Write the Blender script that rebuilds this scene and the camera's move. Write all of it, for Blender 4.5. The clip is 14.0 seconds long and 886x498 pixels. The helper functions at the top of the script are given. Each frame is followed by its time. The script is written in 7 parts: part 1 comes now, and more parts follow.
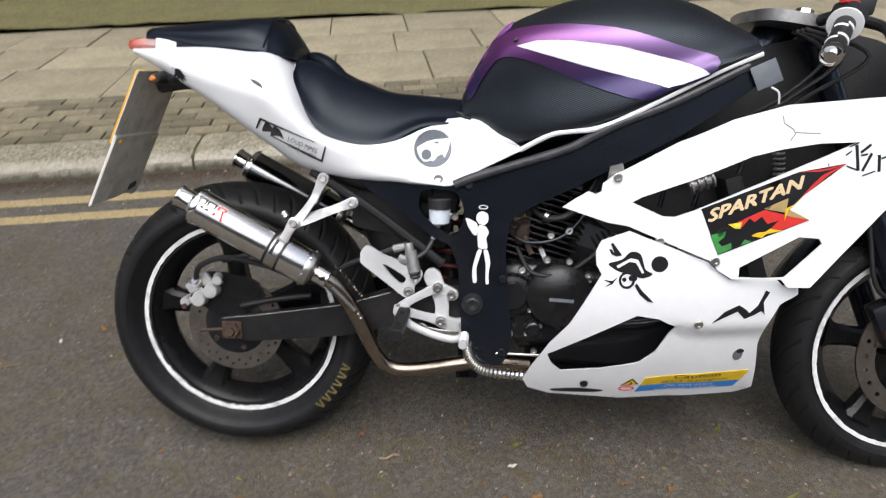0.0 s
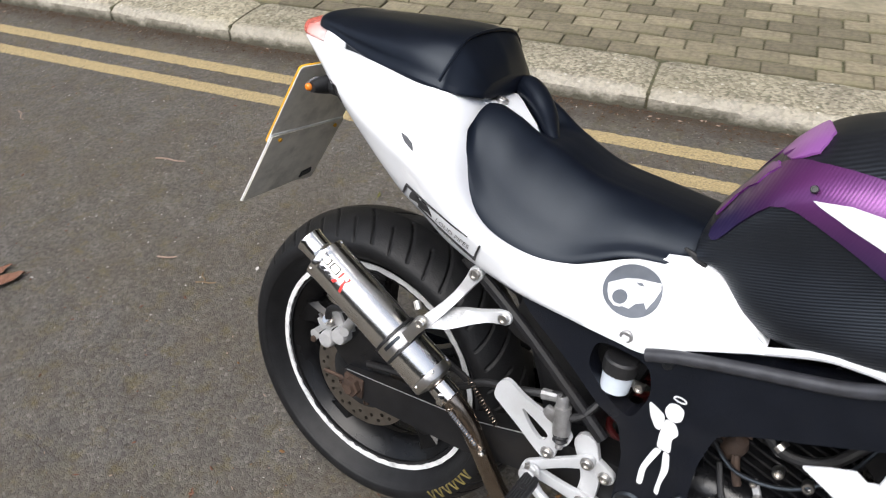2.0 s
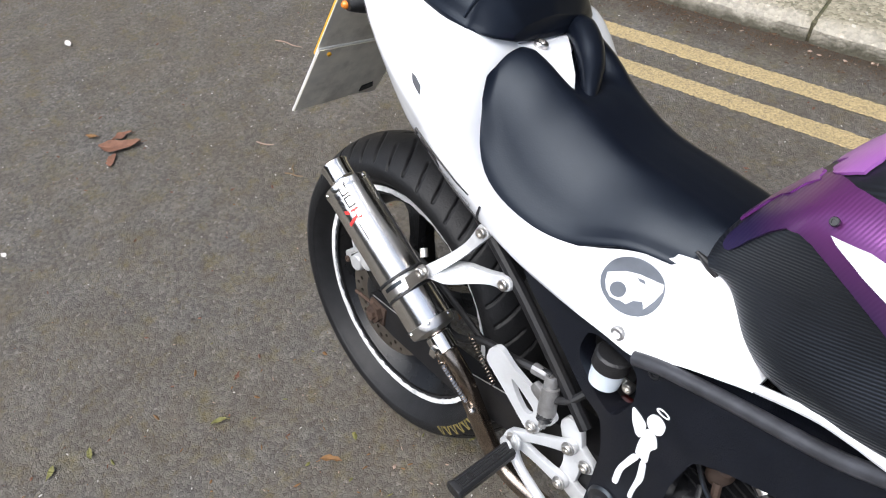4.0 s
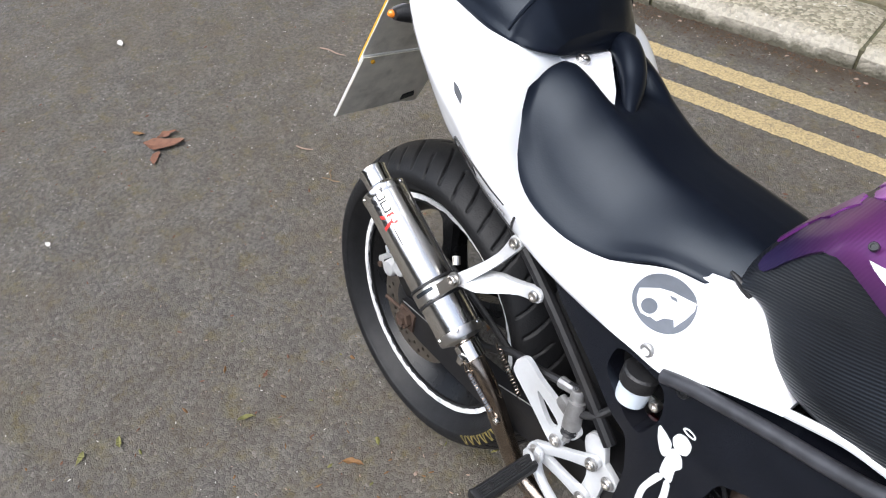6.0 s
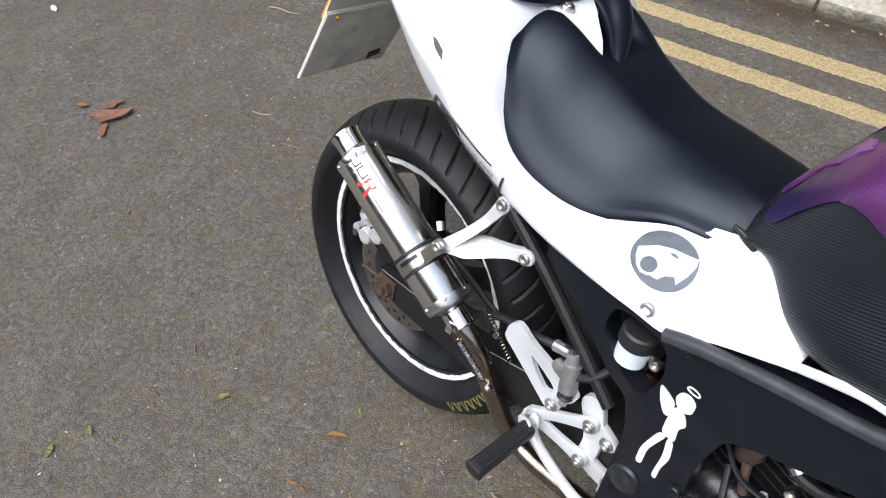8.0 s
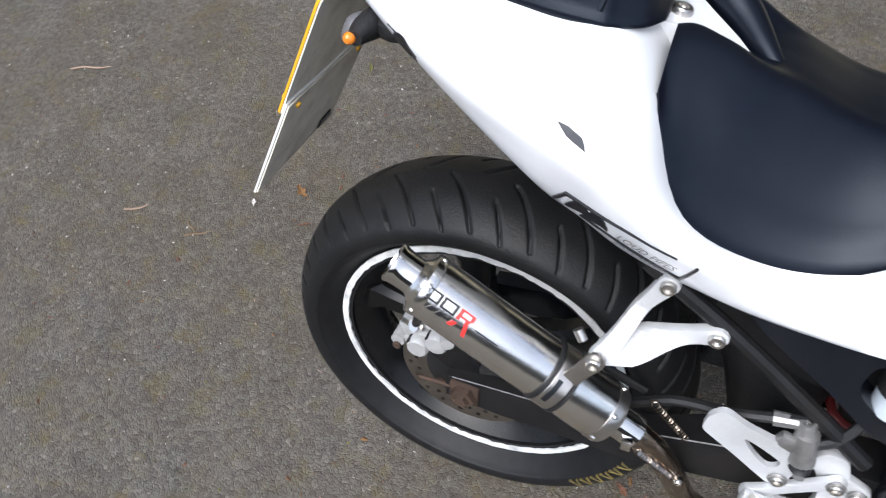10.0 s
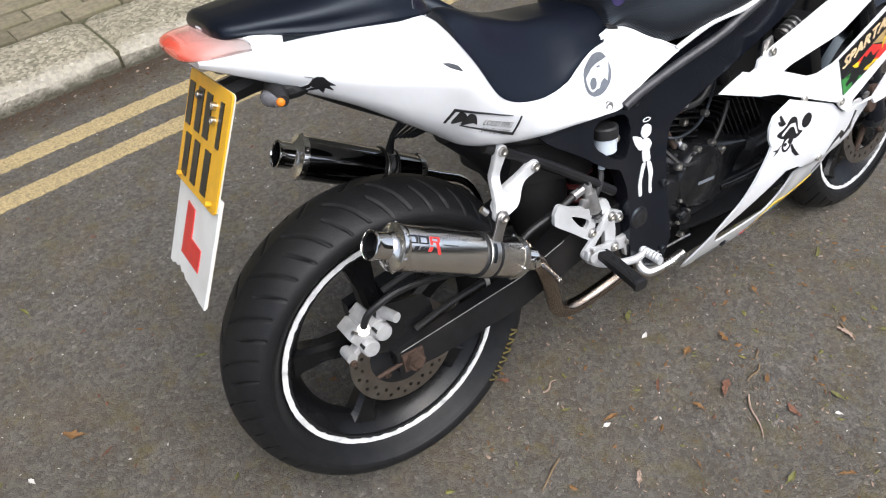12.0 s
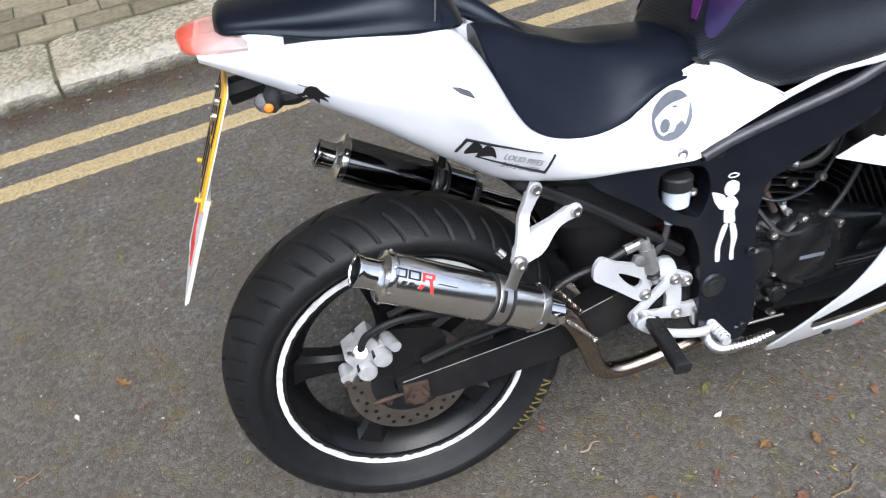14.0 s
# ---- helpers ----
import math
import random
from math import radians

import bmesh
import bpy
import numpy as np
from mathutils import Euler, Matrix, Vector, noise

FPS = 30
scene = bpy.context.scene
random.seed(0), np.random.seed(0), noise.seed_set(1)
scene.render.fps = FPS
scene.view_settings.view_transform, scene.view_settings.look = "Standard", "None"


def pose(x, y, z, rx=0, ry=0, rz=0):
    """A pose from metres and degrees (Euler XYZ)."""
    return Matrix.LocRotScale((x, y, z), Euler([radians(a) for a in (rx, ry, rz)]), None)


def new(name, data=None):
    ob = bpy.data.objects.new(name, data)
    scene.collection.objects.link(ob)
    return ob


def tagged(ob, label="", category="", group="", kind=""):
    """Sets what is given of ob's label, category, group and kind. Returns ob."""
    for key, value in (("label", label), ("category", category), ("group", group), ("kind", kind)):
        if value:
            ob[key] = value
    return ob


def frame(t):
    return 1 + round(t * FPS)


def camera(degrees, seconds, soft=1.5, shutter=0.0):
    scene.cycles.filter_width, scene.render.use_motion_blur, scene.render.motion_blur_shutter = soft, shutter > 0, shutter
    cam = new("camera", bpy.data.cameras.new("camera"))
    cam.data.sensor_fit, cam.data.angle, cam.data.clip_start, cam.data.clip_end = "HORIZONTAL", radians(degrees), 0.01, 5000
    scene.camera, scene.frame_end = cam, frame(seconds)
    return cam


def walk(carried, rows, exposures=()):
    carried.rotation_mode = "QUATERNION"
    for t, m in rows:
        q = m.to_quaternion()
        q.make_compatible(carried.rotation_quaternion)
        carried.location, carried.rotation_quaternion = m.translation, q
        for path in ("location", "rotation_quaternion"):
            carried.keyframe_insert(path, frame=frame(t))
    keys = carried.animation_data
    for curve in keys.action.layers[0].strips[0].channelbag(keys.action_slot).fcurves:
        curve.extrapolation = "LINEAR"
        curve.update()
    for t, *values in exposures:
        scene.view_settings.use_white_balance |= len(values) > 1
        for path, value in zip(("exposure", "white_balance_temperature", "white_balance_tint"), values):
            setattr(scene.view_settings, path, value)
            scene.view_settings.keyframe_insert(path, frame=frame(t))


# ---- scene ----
SOFT, SHUT = 1.1, 0.2
cam = camera(64.09, 14.0, soft=SOFT, shutter=SHUT)
# seconds, place in metres, turn in degrees
PATH = [
    (0.0, 0.583, -1.318, 1.244, 61.08, 1.45, 3.97),
    (0.5, 0.588, -1.281, 1.442, 50.09, 0.91, 10.66),
    (1.0, 0.567, -1.090, 1.427, 51.12, 1.26, 18.89),
    (1.5, 0.554, -0.895, 1.419, 49.88, 0.82, 21.88),
    (2.0, 0.632, -0.663, 1.392, 49.56, 1.66, 33.01),
    (2.5, 0.717, -0.480, 1.404, 42.66, 2.38, 42.47),
    (4.8, 0.735, -0.441, 1.400, 42.09, 3.98, 50.33),
    (5.0, 0.740, -0.441, 1.400, 42.84, 3.09, 50.87),
    (5.5, 0.725, -0.433, 1.402, 43.23, 4.49, 51.52),
    (6.0, 0.733, -0.453, 1.403, 42.83, 3.99, 51.72),
    (6.5, 0.741, -0.456, 1.388, 41.67, 2.89, 51.01),
    (7.0, 0.745, -0.458, 1.388, 41.61, 3.33, 51.30),
    (7.2, 0.738, -0.458, 1.385, 41.22, 4.28, 51.62),
    (9.5, 0.380, -0.465, 1.358, 35.56, 2.20, 28.85),
    (10.0, 0.208, -0.364, 1.322, 31.56, 6.37, 21.76),
    (10.5, 0.059, -0.300, 1.309, 27.94, 6.45, 3.68),
    (11.0, -0.072, -0.390, 1.336, 30.82, 4.39, -22.55),
    (11.5, -0.233, -0.563, 1.364, 38.49, 0.36, -31.70),
    (12.0, -0.389, -0.705, 1.415, 43.72, -0.66, -34.09),
    (12.5, -0.510, -0.751, 1.444, 45.64, -0.88, -38.42),
    (13.0, -0.508, -0.756, 1.436, 45.32, -1.29, -39.28),
    (13.5, -0.296, -0.754, 1.433, 45.98, 0.19, -29.26),
    (14.0, -0.100, -0.699, 1.387, 42.70, 2.58, -16.99),
]
EXPOSURES = [(0.0, 0.65, 6480, 10), (0.7, 0.72, 6520, 10), (1.5, 0.83, 6480, 10), (2.5, 0.92, 6400, 10), (5.0, 1.13, 6200, 10), (7.0, 1.11, 6200, 10), (9.5, 1.00, 6120, 10), (10.5, 0.90, 6100, 10), (11.0, 0.78, 6100, 10), (11.5, 0.84, 6180, 10), (12.5, 1.08, 6420, 10), (13.0, 1.15, 6420, 10), (13.5, 1.20, 6220, 10), (14.0, 1.13, 6000, 10)]
walk(cam, [(t, pose(x, y, z, rx, ry, rz)) for t, x, y, z, rx, ry, rz in PATH], EXPOSURES)

# ---- daylight: overcast sky, soft high sun ----
world = bpy.data.worlds.new("overcast_sky")
scene.world = world
world.use_nodes = True
wn, wl = world.node_tree.nodes, world.node_tree.links
wn.clear()
sky = wn.new("ShaderNodeTexSky")
sky.sky_type, sky.sun_disc = "NISHITA", False
sky.sun_elevation, sky.sun_rotation = radians(62), radians(176)
sky.dust_density, sky.air_density = 4.0, 1.0
grey = wn.new("ShaderNodeHueSaturation")
grey.inputs["Saturation"].default_value = 0.62
bg = wn.new("ShaderNodeBackground")
bg.inputs["Strength"].default_value = 0.125
wout = wn.new("ShaderNodeOutputWorld")
wl.new(sky.outputs[0], grey.inputs["Color"])
wl.new(grey.outputs[0], bg.inputs["Color"])
wl.new(bg.outputs[0], wout.inputs[0])
sun_data = bpy.data.lights.new("sun", "SUN")
sun_data.energy, sun_data.angle, sun_data.color = 1.5, radians(60), (1.0, 0.995, 0.985)
sun = new("sun", sun_data)
sun.matrix_world = pose(0, 0, 8, 28, -6, 0)


# ---- tools for building ----
def finish(bm, name, mat, smooth=True, sharp=35):
    bmesh.ops.recalc_face_normals(bm, faces=bm.faces)
    me = bpy.data.meshes.new(name)
    if smooth:
        for f in bm.faces:
            f.smooth = True
        for e in bm.edges:
            if len(e.link_faces) == 2 and e.calc_face_angle(0) > radians(sharp):
                e.smooth = False
    bm.to_mesh(me)
    bm.free()
    me.materials.append(mat)
    return me


def part(name, bm, mat, parent, label="", smooth=True, sharp=35):
    """One mesh object under a thing or a part."""
    ob = new(name, finish(bm, name, mat, smooth, sharp))
    ob.parent = parent
    return tagged(ob, label)


def thing(name, bm, mat, label, category, group="", kind="", smooth=True, sharp=35):
    return tagged(new(name, finish(bm, name, mat, smooth, sharp)), label, category, group, kind)


def spline(pts, n=6, closed=False):
    """Points of a smooth curve through pts."""
    P = [Vector(p) for p in pts]
    out, m = [], len(P)
    for i in range(m if closed else m - 1):
        if closed:
            a, b, c, d = P[i - 1], P[i], P[(i + 1) % m], P[(i + 2) % m]
        else:
            a, b, c, d = P[max(i - 1, 0)], P[i], P[i + 1], P[min(i + 2, m - 1)]
        for k in range(n):
            t = k / n
            out.append(0.5 * (2 * b + (c - a) * t + (2 * a - 5 * b + 4 * c - d) * t * t + (3 * b - a - 3 * c + d) * t ** 3))
    if not closed:
        out.append(P[-1])
    return out


def skin(bm, rings, closed=True, caps=True):
    """Joins rings of equally many points."""
    vs = [[bm.verts.new(p) for p in r] for r in rings]
    n = len(rings[0])
    for a, b in zip(vs, vs[1:]):
        for i in range(n if closed else n - 1):
            j = (i + 1) % n
            bm.faces.new((a[i], a[j], b[j], b[i]))
    if caps and closed:
        bm.faces.new(vs[0])
        bm.faces.new(vs[-1][::-1])
    return bm


def tube(pts, r, seg=12, n=6, caps=True, bm=None):
    """A round bar along a smooth path; r: one radius or one for each point."""
    bm = bm or bmesh.new()
    C = spline(pts, n) if n > 1 else [Vector(p) for p in pts]
    if isinstance(r, (int, float)):
        R = [r] * len(C)
    else:
        R = [q.x for q in spline([(v, 0, 0) for v in r], n)] if n > 1 else list(r)
    rings, side = [], None
    for i, c in enumerate(C):
        d = (C[min(i + 1, len(C) - 1)] - C[max(i - 1, 0)]).normalized()
        if side is None:
            side = d.orthogonal().normalized()
        side = (side - d * side.dot(d)).normalized()
        up = d.cross(side)
        rings.append([c + R[i] * (math.cos(a) * side + math.sin(a) * up) for a in (2 * math.pi * k / seg for k in range(seg))])
    return skin(bm, rings, True, caps)


def rod(a, b, r, r2=None, seg=14, bm=None):
    return tube([a, b], [r, r if r2 is None else r2], seg, 1, True, bm)


def lathe(profile, centre, axis=(0, 1, 0), seg=48, bm=None, closed=True, arc=None):
    """Turns (radius, along) points about the axis through centre."""
    bm = bm or bmesh.new()
    ax = Vector(axis).normalized()
    u = ax.orthogonal().normalized() if abs(ax.y) < 0.99 else Vector((1, 0, 0))
    w = ax.cross(u)
    c = Vector(centre)
    full = arc is None
    a0, a1 = (0, 2 * math.pi) if full else arc
    vs = []
    for k in range(seg if full else seg + 1):
        a = a0 + (a1 - a0) * k / seg
        vs.append([bm.verts.new(c + ax * h + r * (math.cos(a) * u + math.sin(a) * w)) for r, h in profile])
    m = len(profile)
    for k in range(seg):
        A, B = vs[k], vs[(k + 1) % len(vs)]
        for i in range(m if closed else m - 1):
            j = (i + 1) % m
            bm.faces.new((A[i], A[j], B[j], B[i]))
    if not full and closed:
        bm.faces.new(vs[0])
        bm.faces.new(vs[-1][::-1])
    return bm


def box(size, m=None, bevel=0.0, bm=None):
    bm2 = bmesh.new()
    bmesh.ops.create_cube(bm2, size=1, matrix=Matrix.Diagonal((*size, 1)))
    if bevel:
        bmesh.ops.bevel(bm2, geom=bm2.edges[:], offset=bevel, segments=2, affect="EDGES", profile=0.6)
    if m is not None:
        bm2.transform(m)
    return join(bm, bm2)


def join(bm, other):
    """Adds other's faces to bm."""
    if bm is None:
        return other
    me = bpy.data.meshes.new("joined")
    other.to_mesh(me)
    other.free()
    bm.from_mesh(me)
    bpy.data.meshes.remove(me)
    return bm


def body(stations, n=5, k=4, caps=True):
    """A hull symmetric about y = 0: stations of x and (half width, height) points from the top to the bottom."""
    xs = spline([(s[0], 0, 0) for s in stations], n)
    cols = []
    for i in range(len(stations[0][1])):
        cols.append(spline([(s[0], *s[1][i]) for s in stations], n))
    rings = []
    for j in range(len(xs)):
        half = spline([c[j] for c in cols], k)
        half = [Vector((xs[j].x, max(p.y, 0.0), p.z)) for p in half]
        rings.append([Vector((p.x, -p.y, p.z)) for p in half] + [p for p in reversed(half) if p.y > 1e-4])
    m = min(len(r) for r in rings)
    bm = bmesh.new()
    vs = [[bm.verts.new(p) for p in r] for r in rings]
    for a, b in zip(vs, vs[1:]):
        if len(a) == len(b):
            for i in range(len(a)):
                q = (i + 1) % len(a)
                bm.faces.new((a[i], a[q], b[q], b[i]))
    if caps:
        bm.faces.new(vs[0])
        bm.faces.new(vs[-1][::-1])
    bmesh.ops.remove_doubles(bm, verts=bm.verts[:], dist=1e-5)
    return bm


def inside(x, y, loop):
    hit = False
    for (ax, ay), (bx, by) in zip(loop, loop[1:] + loop[:1]):
        if (ay > y) != (by > y) and x < (bx - ax) * (y - ay) / (by - ay) + ax:
            hit = not hit
    return hit


def dense(loop, step):
    out = []
    for a, b in zip(loop, loop[1:] + loop[:1]):
        m = max(1, round(math.dist(a, b) / step))
        out += [(a[0] + (b[0] - a[0]) * k / m, a[1] + (b[1] - a[1]) * k / m) for k in range(m)]
    return out


def sheet(outline, holes, place, thick, step=0.02):
    """A curved plate: a flat outline with holes, laid on the surface place(u, v, depth), thick metres deep."""
    from mathutils import geometry
    loops = [dense(list(outline), step)] + [dense(list(h), step) for h in holes]
    pts, edges = [], []
    for lp in loops:
        s = len(pts)
        pts += lp
        edges += [(s + i, s + (i + 1) % len(lp)) for i in range(len(lp))]
    rim = len(pts)
    us, vs = [p[0] for p in loops[0]], [p[1] for p in loops[0]]
    i = 0
    u = min(us) + step / 2
    while u < max(us):
        v = min(vs) + step / 2 + (step / 2 if i % 2 else 0)
        while v < max(vs):
            if inside(u, v, loops[0]) and not any(inside(u, v, h) for h in loops[1:]):
                if min((u - p[0]) ** 2 + (v - p[1]) ** 2 for p in pts[:rim]) > (0.5 * step) ** 2:
                    pts.append((u, v))
            v += step
        u += step * 0.87
        i += 1
    P, E, F, *_ = geometry.delaunay_2d_cdt([Vector(p) for p in pts], edges, [], 0, 1e-6)
    tris = []
    for f in F:
        cx, cy = sum(P[k].x for k in f) / 3, sum(P[k].y for k in f) / 3
        if inside(cx, cy, loops[0]) and not any(inside(cx, cy, h) for h in loops[1:]):
            tris.append(f)
    bm = bmesh.new()
    A = [bm.verts.new(place(p.x, p.y, 0.0)) for p in P]
    B = [bm.verts.new(place(p.x, p.y, thick)) for p in P]
    count = {}
    for f in tris:
        bm.faces.new([A[k] for k in f])
        bm.faces.new([B[k] for k in reversed(f)])
        for a, b in zip(f, f[1:] + f[:1]):
            key = (min(a, b), max(a, b))
            count[key] = count.get(key, 0) + 1
    for (a, b), c in count.items():
        if c == 1:
            bm.faces.new((A[a], A[b], B[b], B[a]))
    bmesh.ops.delete(bm, geom=[v for v in bm.verts if not v.link_faces], context="VERTS")
    return bm


def rounded(loop, n=4, keep=0.35):
    """Rounds the corners of a flat outline."""
    out, m = [], len(loop)
    for i in range(m):
        p, a, b = Vector(loop[i]), Vector(loop[i - 1]), Vector(loop[(i + 1) % m])
        s, e = p.lerp(a, keep), p.lerp(b, keep)
        for k in range(n + 1):
            t = k / n
            q = s * (1 - t) ** 2 + p * 2 * t * (1 - t) + e * t * t
            out.append((q.x, q.y))
    return out


# ---- materials ----
def material(name, base, rough=0.5, metal=0.0, var=0.0, scale=20.0, bump=0.0, bscale=80.0, coat=0.0, dirt=None, dscale=3.0, damount=0.4, rvar=0.1, spec=0.5):
    """A surface with fine grain, broad stains and relief, in metres."""
    m = bpy.data.materials.new(name)
    m.use_nodes = True
    nt = m.node_tree
    N, K = nt.nodes, nt.links
    p = N["Principled BSDF"]
    p.inputs["Roughness"].default_value, p.inputs["Metallic"].default_value = rough, metal
    p.inputs["Coat Weight"].default_value = coat
    p.inputs["Coat Roughness"].default_value = 0.06
    p.inputs["Specular IOR Level"].default_value = spec
    tc = N.new("ShaderNodeTexCoord")
    col = N.new("ShaderNodeRGB")
    col.outputs[0].default_value = (*base, 1)
    out = col.outputs[0]
    if var:
        no = N.new("ShaderNodeTexNoise")
        no.inputs["Scale"].default_value, no.inputs["Detail"].default_value = scale, 8
        K.new(tc.outputs["Object"], no.inputs["Vector"])
        hs = N.new("ShaderNodeHueSaturation")
        mr = N.new("ShaderNodeMapRange")
        mr.inputs["From Min"].default_value, mr.inputs["From Max"].default_value = 0.3, 0.7
        mr.inputs["To Min"].default_value, mr.inputs["To Max"].default_value = 1 - var, 1 + var
        K.new(no.outputs["Fac"], mr.inputs["Value"])
        K.new(mr.outputs[0], hs.inputs["Value"])
        K.new(out, hs.inputs["Color"])
        out = hs.outputs[0]
    if dirt:
        nd = N.new("ShaderNodeTexNoise")
        nd.inputs["Scale"].default_value, nd.inputs["Detail"].default_value, nd.inputs["Roughness"].default_value = dscale, 10, 0.65
        K.new(tc.outputs["Object"], nd.inputs["Vector"])
        ramp = N.new("ShaderNodeMapRange")
        ramp.inputs["From Min"].default_value, ramp.inputs["From Max"].default_value = 0.48, 0.72
        ramp.inputs["To Max"].default_value = damount
        K.new(nd.outputs["Fac"], ramp.inputs["Value"])
        mix = N.new("ShaderNodeMix")
        mix.data_type = "RGBA"
        K.new(ramp.outputs[0], mix.inputs["Factor"])
        K.new(out, mix.inputs["A"])
        mix.inputs["B"].default_value = (*dirt, 1)
        out = mix.outputs["Result"]
    K.new(out, p.inputs["Base Color"])
    if rvar:
        nr = N.new("ShaderNodeTexNoise")
        nr.inputs["Scale"].default_value, nr.inputs["Detail"].default_value = 9, 6
        K.new(tc.outputs["Object"], nr.inputs["Vector"])
        rr = N.new("ShaderNodeMapRange")
        rr.inputs["To Min"].default_value, rr.inputs["To Max"].default_value = max(0.02, rough - rvar), min(1, rough + rvar)
        K.new(nr.outputs["Fac"], rr.inputs["Value"])
        K.new(rr.outputs[0], p.inputs["Roughness"])
    if bump:
        nb = N.new("ShaderNodeTexNoise")
        nb.inputs["Scale"].default_value, nb.inputs["Detail"].default_value = bscale, 6
        K.new(tc.outputs["Object"], nb.inputs["Vector"])
        b = N.new("ShaderNodeBump")
        b.inputs["Strength"].default_value, b.inputs["Distance"].default_value = 1.0, bump
        K.new(nb.outputs["Fac"], b.inputs["Height"])
        K.new(b.outputs[0], p.inputs["Normal"])
    return m


WHITE = material("white_gloss_paint", (0.845, 0.86, 0.88), 0.22, 0, 0.02, 30, 0.0, 80, 0.4, (0.45, 0.43, 0.40), 5, 0.10, 0.06)
BLACK = material("black_gloss_paint", (0.0060, 0.0068, 0.0105), 0.22, 0, 0.2, 30, 0, 80, 0.0, (0.028, 0.026, 0.026), 7, 0.35, 0.08, 0.5)
# the frame's black lifted to grey: a sky highlight put into the colour
RIDGE_SHEEN = material("black_paint_with_sheen", (0.040, 0.041, 0.047), 0.36, 0, 0.35, 40, 0.0002, 200, 0, (0.012, 0.012, 0.014), 14, 0.6, 0.1, 0.5)
RIMBLACK = material("satin_black_wheel_paint", (0.0055, 0.0056, 0.0062), 0.28, 0, 0.25, 40, 0, 80, 0, (0.024, 0.022, 0.020), 9, 0.30, 0.1, 0.28)
SATIN = material("black_satin_metal", (0.0085, 0.0088, 0.0100), 0.36, 0, 0.3, 40, 0.0004, 200, 0, (0.05, 0.043, 0.036), 9, 0.4, 0.12, 0.5)
VINYL = material("black_seat_vinyl", (0.0035, 0.0050, 0.0095), 0.33, 0, 0.12, 60, 0.00012, 420, 0, (0.009, 0.011, 0.016), 6, 0.4, 0.06, 0.27)
for gloss in (BLACK, SATIN):
    gloss.node_tree.nodes["Principled BSDF"].inputs["Specular Tint"].default_value = (0.72, 0.86, 1.0, 1)
VINYL.node_tree.nodes["Principled BSDF"].inputs["Specular Tint"].default_value = (0.78, 0.88, 1.0, 1)
RUBBER = material("tyre_rubber", (0.0085, 0.0087, 0.0096), 0.52, 0, 0.25, 50, 0.0006, 300, 0, (0.028, 0.026, 0.024), 6, 0.30, 0.1, 0.28)
POLISHED = material("polished_silencer_steel", (0.86, 0.84, 0.81), 0.17, 1, 0.04, 30, 0.00015, 400, 0, (0.55, 0.50, 0.44), 8, 0.3, 0.05)
# polished steel darkened: the underbody's reflection is put into the base colour
DARK_REFLECTING = material("steel_with_dark_reflection", (0.22, 0.22, 0.225), 0.10, 1, 0.06, 30, 0, 80, 0, (0.12, 0.11, 0.10), 8, 0.3, 0.04)
HEATED = material("heat_stained_steel", (0.34, 0.285, 0.235), 0.24, 1, 0.15, 30, 0.0002, 200, 0, (0.16, 0.11, 0.08), 14, 0.6, 0.1)
CHROME = material("polished_steel", (0.76, 0.74, 0.71), 0.09, 1, 0.05, 30, 0, 80, 0, (0.40, 0.34, 0.28), 12, 0.3, 0.05)
BRUSHED = material("brushed_steel", (0.60, 0.58, 0.55), 0.30, 1, 0.08, 60, 0.0002, 300, 0, (0.3, 0.26, 0.2), 12, 0.4, 0.08)
FLATBLACK = material("flat_black_coating", (0.0090, 0.0090, 0.0100), 0.50, 0, 0.3, 40, 0.0003, 200, 0, (0.03, 0.026, 0.022), 9, 0.4, 0.1, 0.30)
CASTALU = material("cast_aluminium", (0.36, 0.355, 0.35), 0.42, 0.7, 0.1, 60, 0.0006, 160, 0, (0.10, 0.09, 0.08), 18, 0.6, 0.1)
CALIPER = material("dull_caliper_alloy", (0.50, 0.50, 0.50), 0.45, 0.35, 0.1, 60, 0.0006, 160, 0, (0.16, 0.15, 0.13), 16, 0.5, 0.1)
ALLOY = material("silver_painted_alloy", (0.62, 0.63, 0.64), 0.38, 0.25, 0.06, 40, 0.0005, 220, 0, (0.22, 0.2, 0.18), 10, 0.45, 0.1)

# ---- road, kerb and pavement ----
def math_node(N, K, op, a, b=None):
    q = N.new("ShaderNodeMath")
    q.operation = op
    for i, v in enumerate((a, b)):
        if v is None:
            continue
        if isinstance(v, (int, float)):
            q.inputs[i].default_value = v
        else:
            K.new(v, q.inputs[i])
    return q.outputs[0]


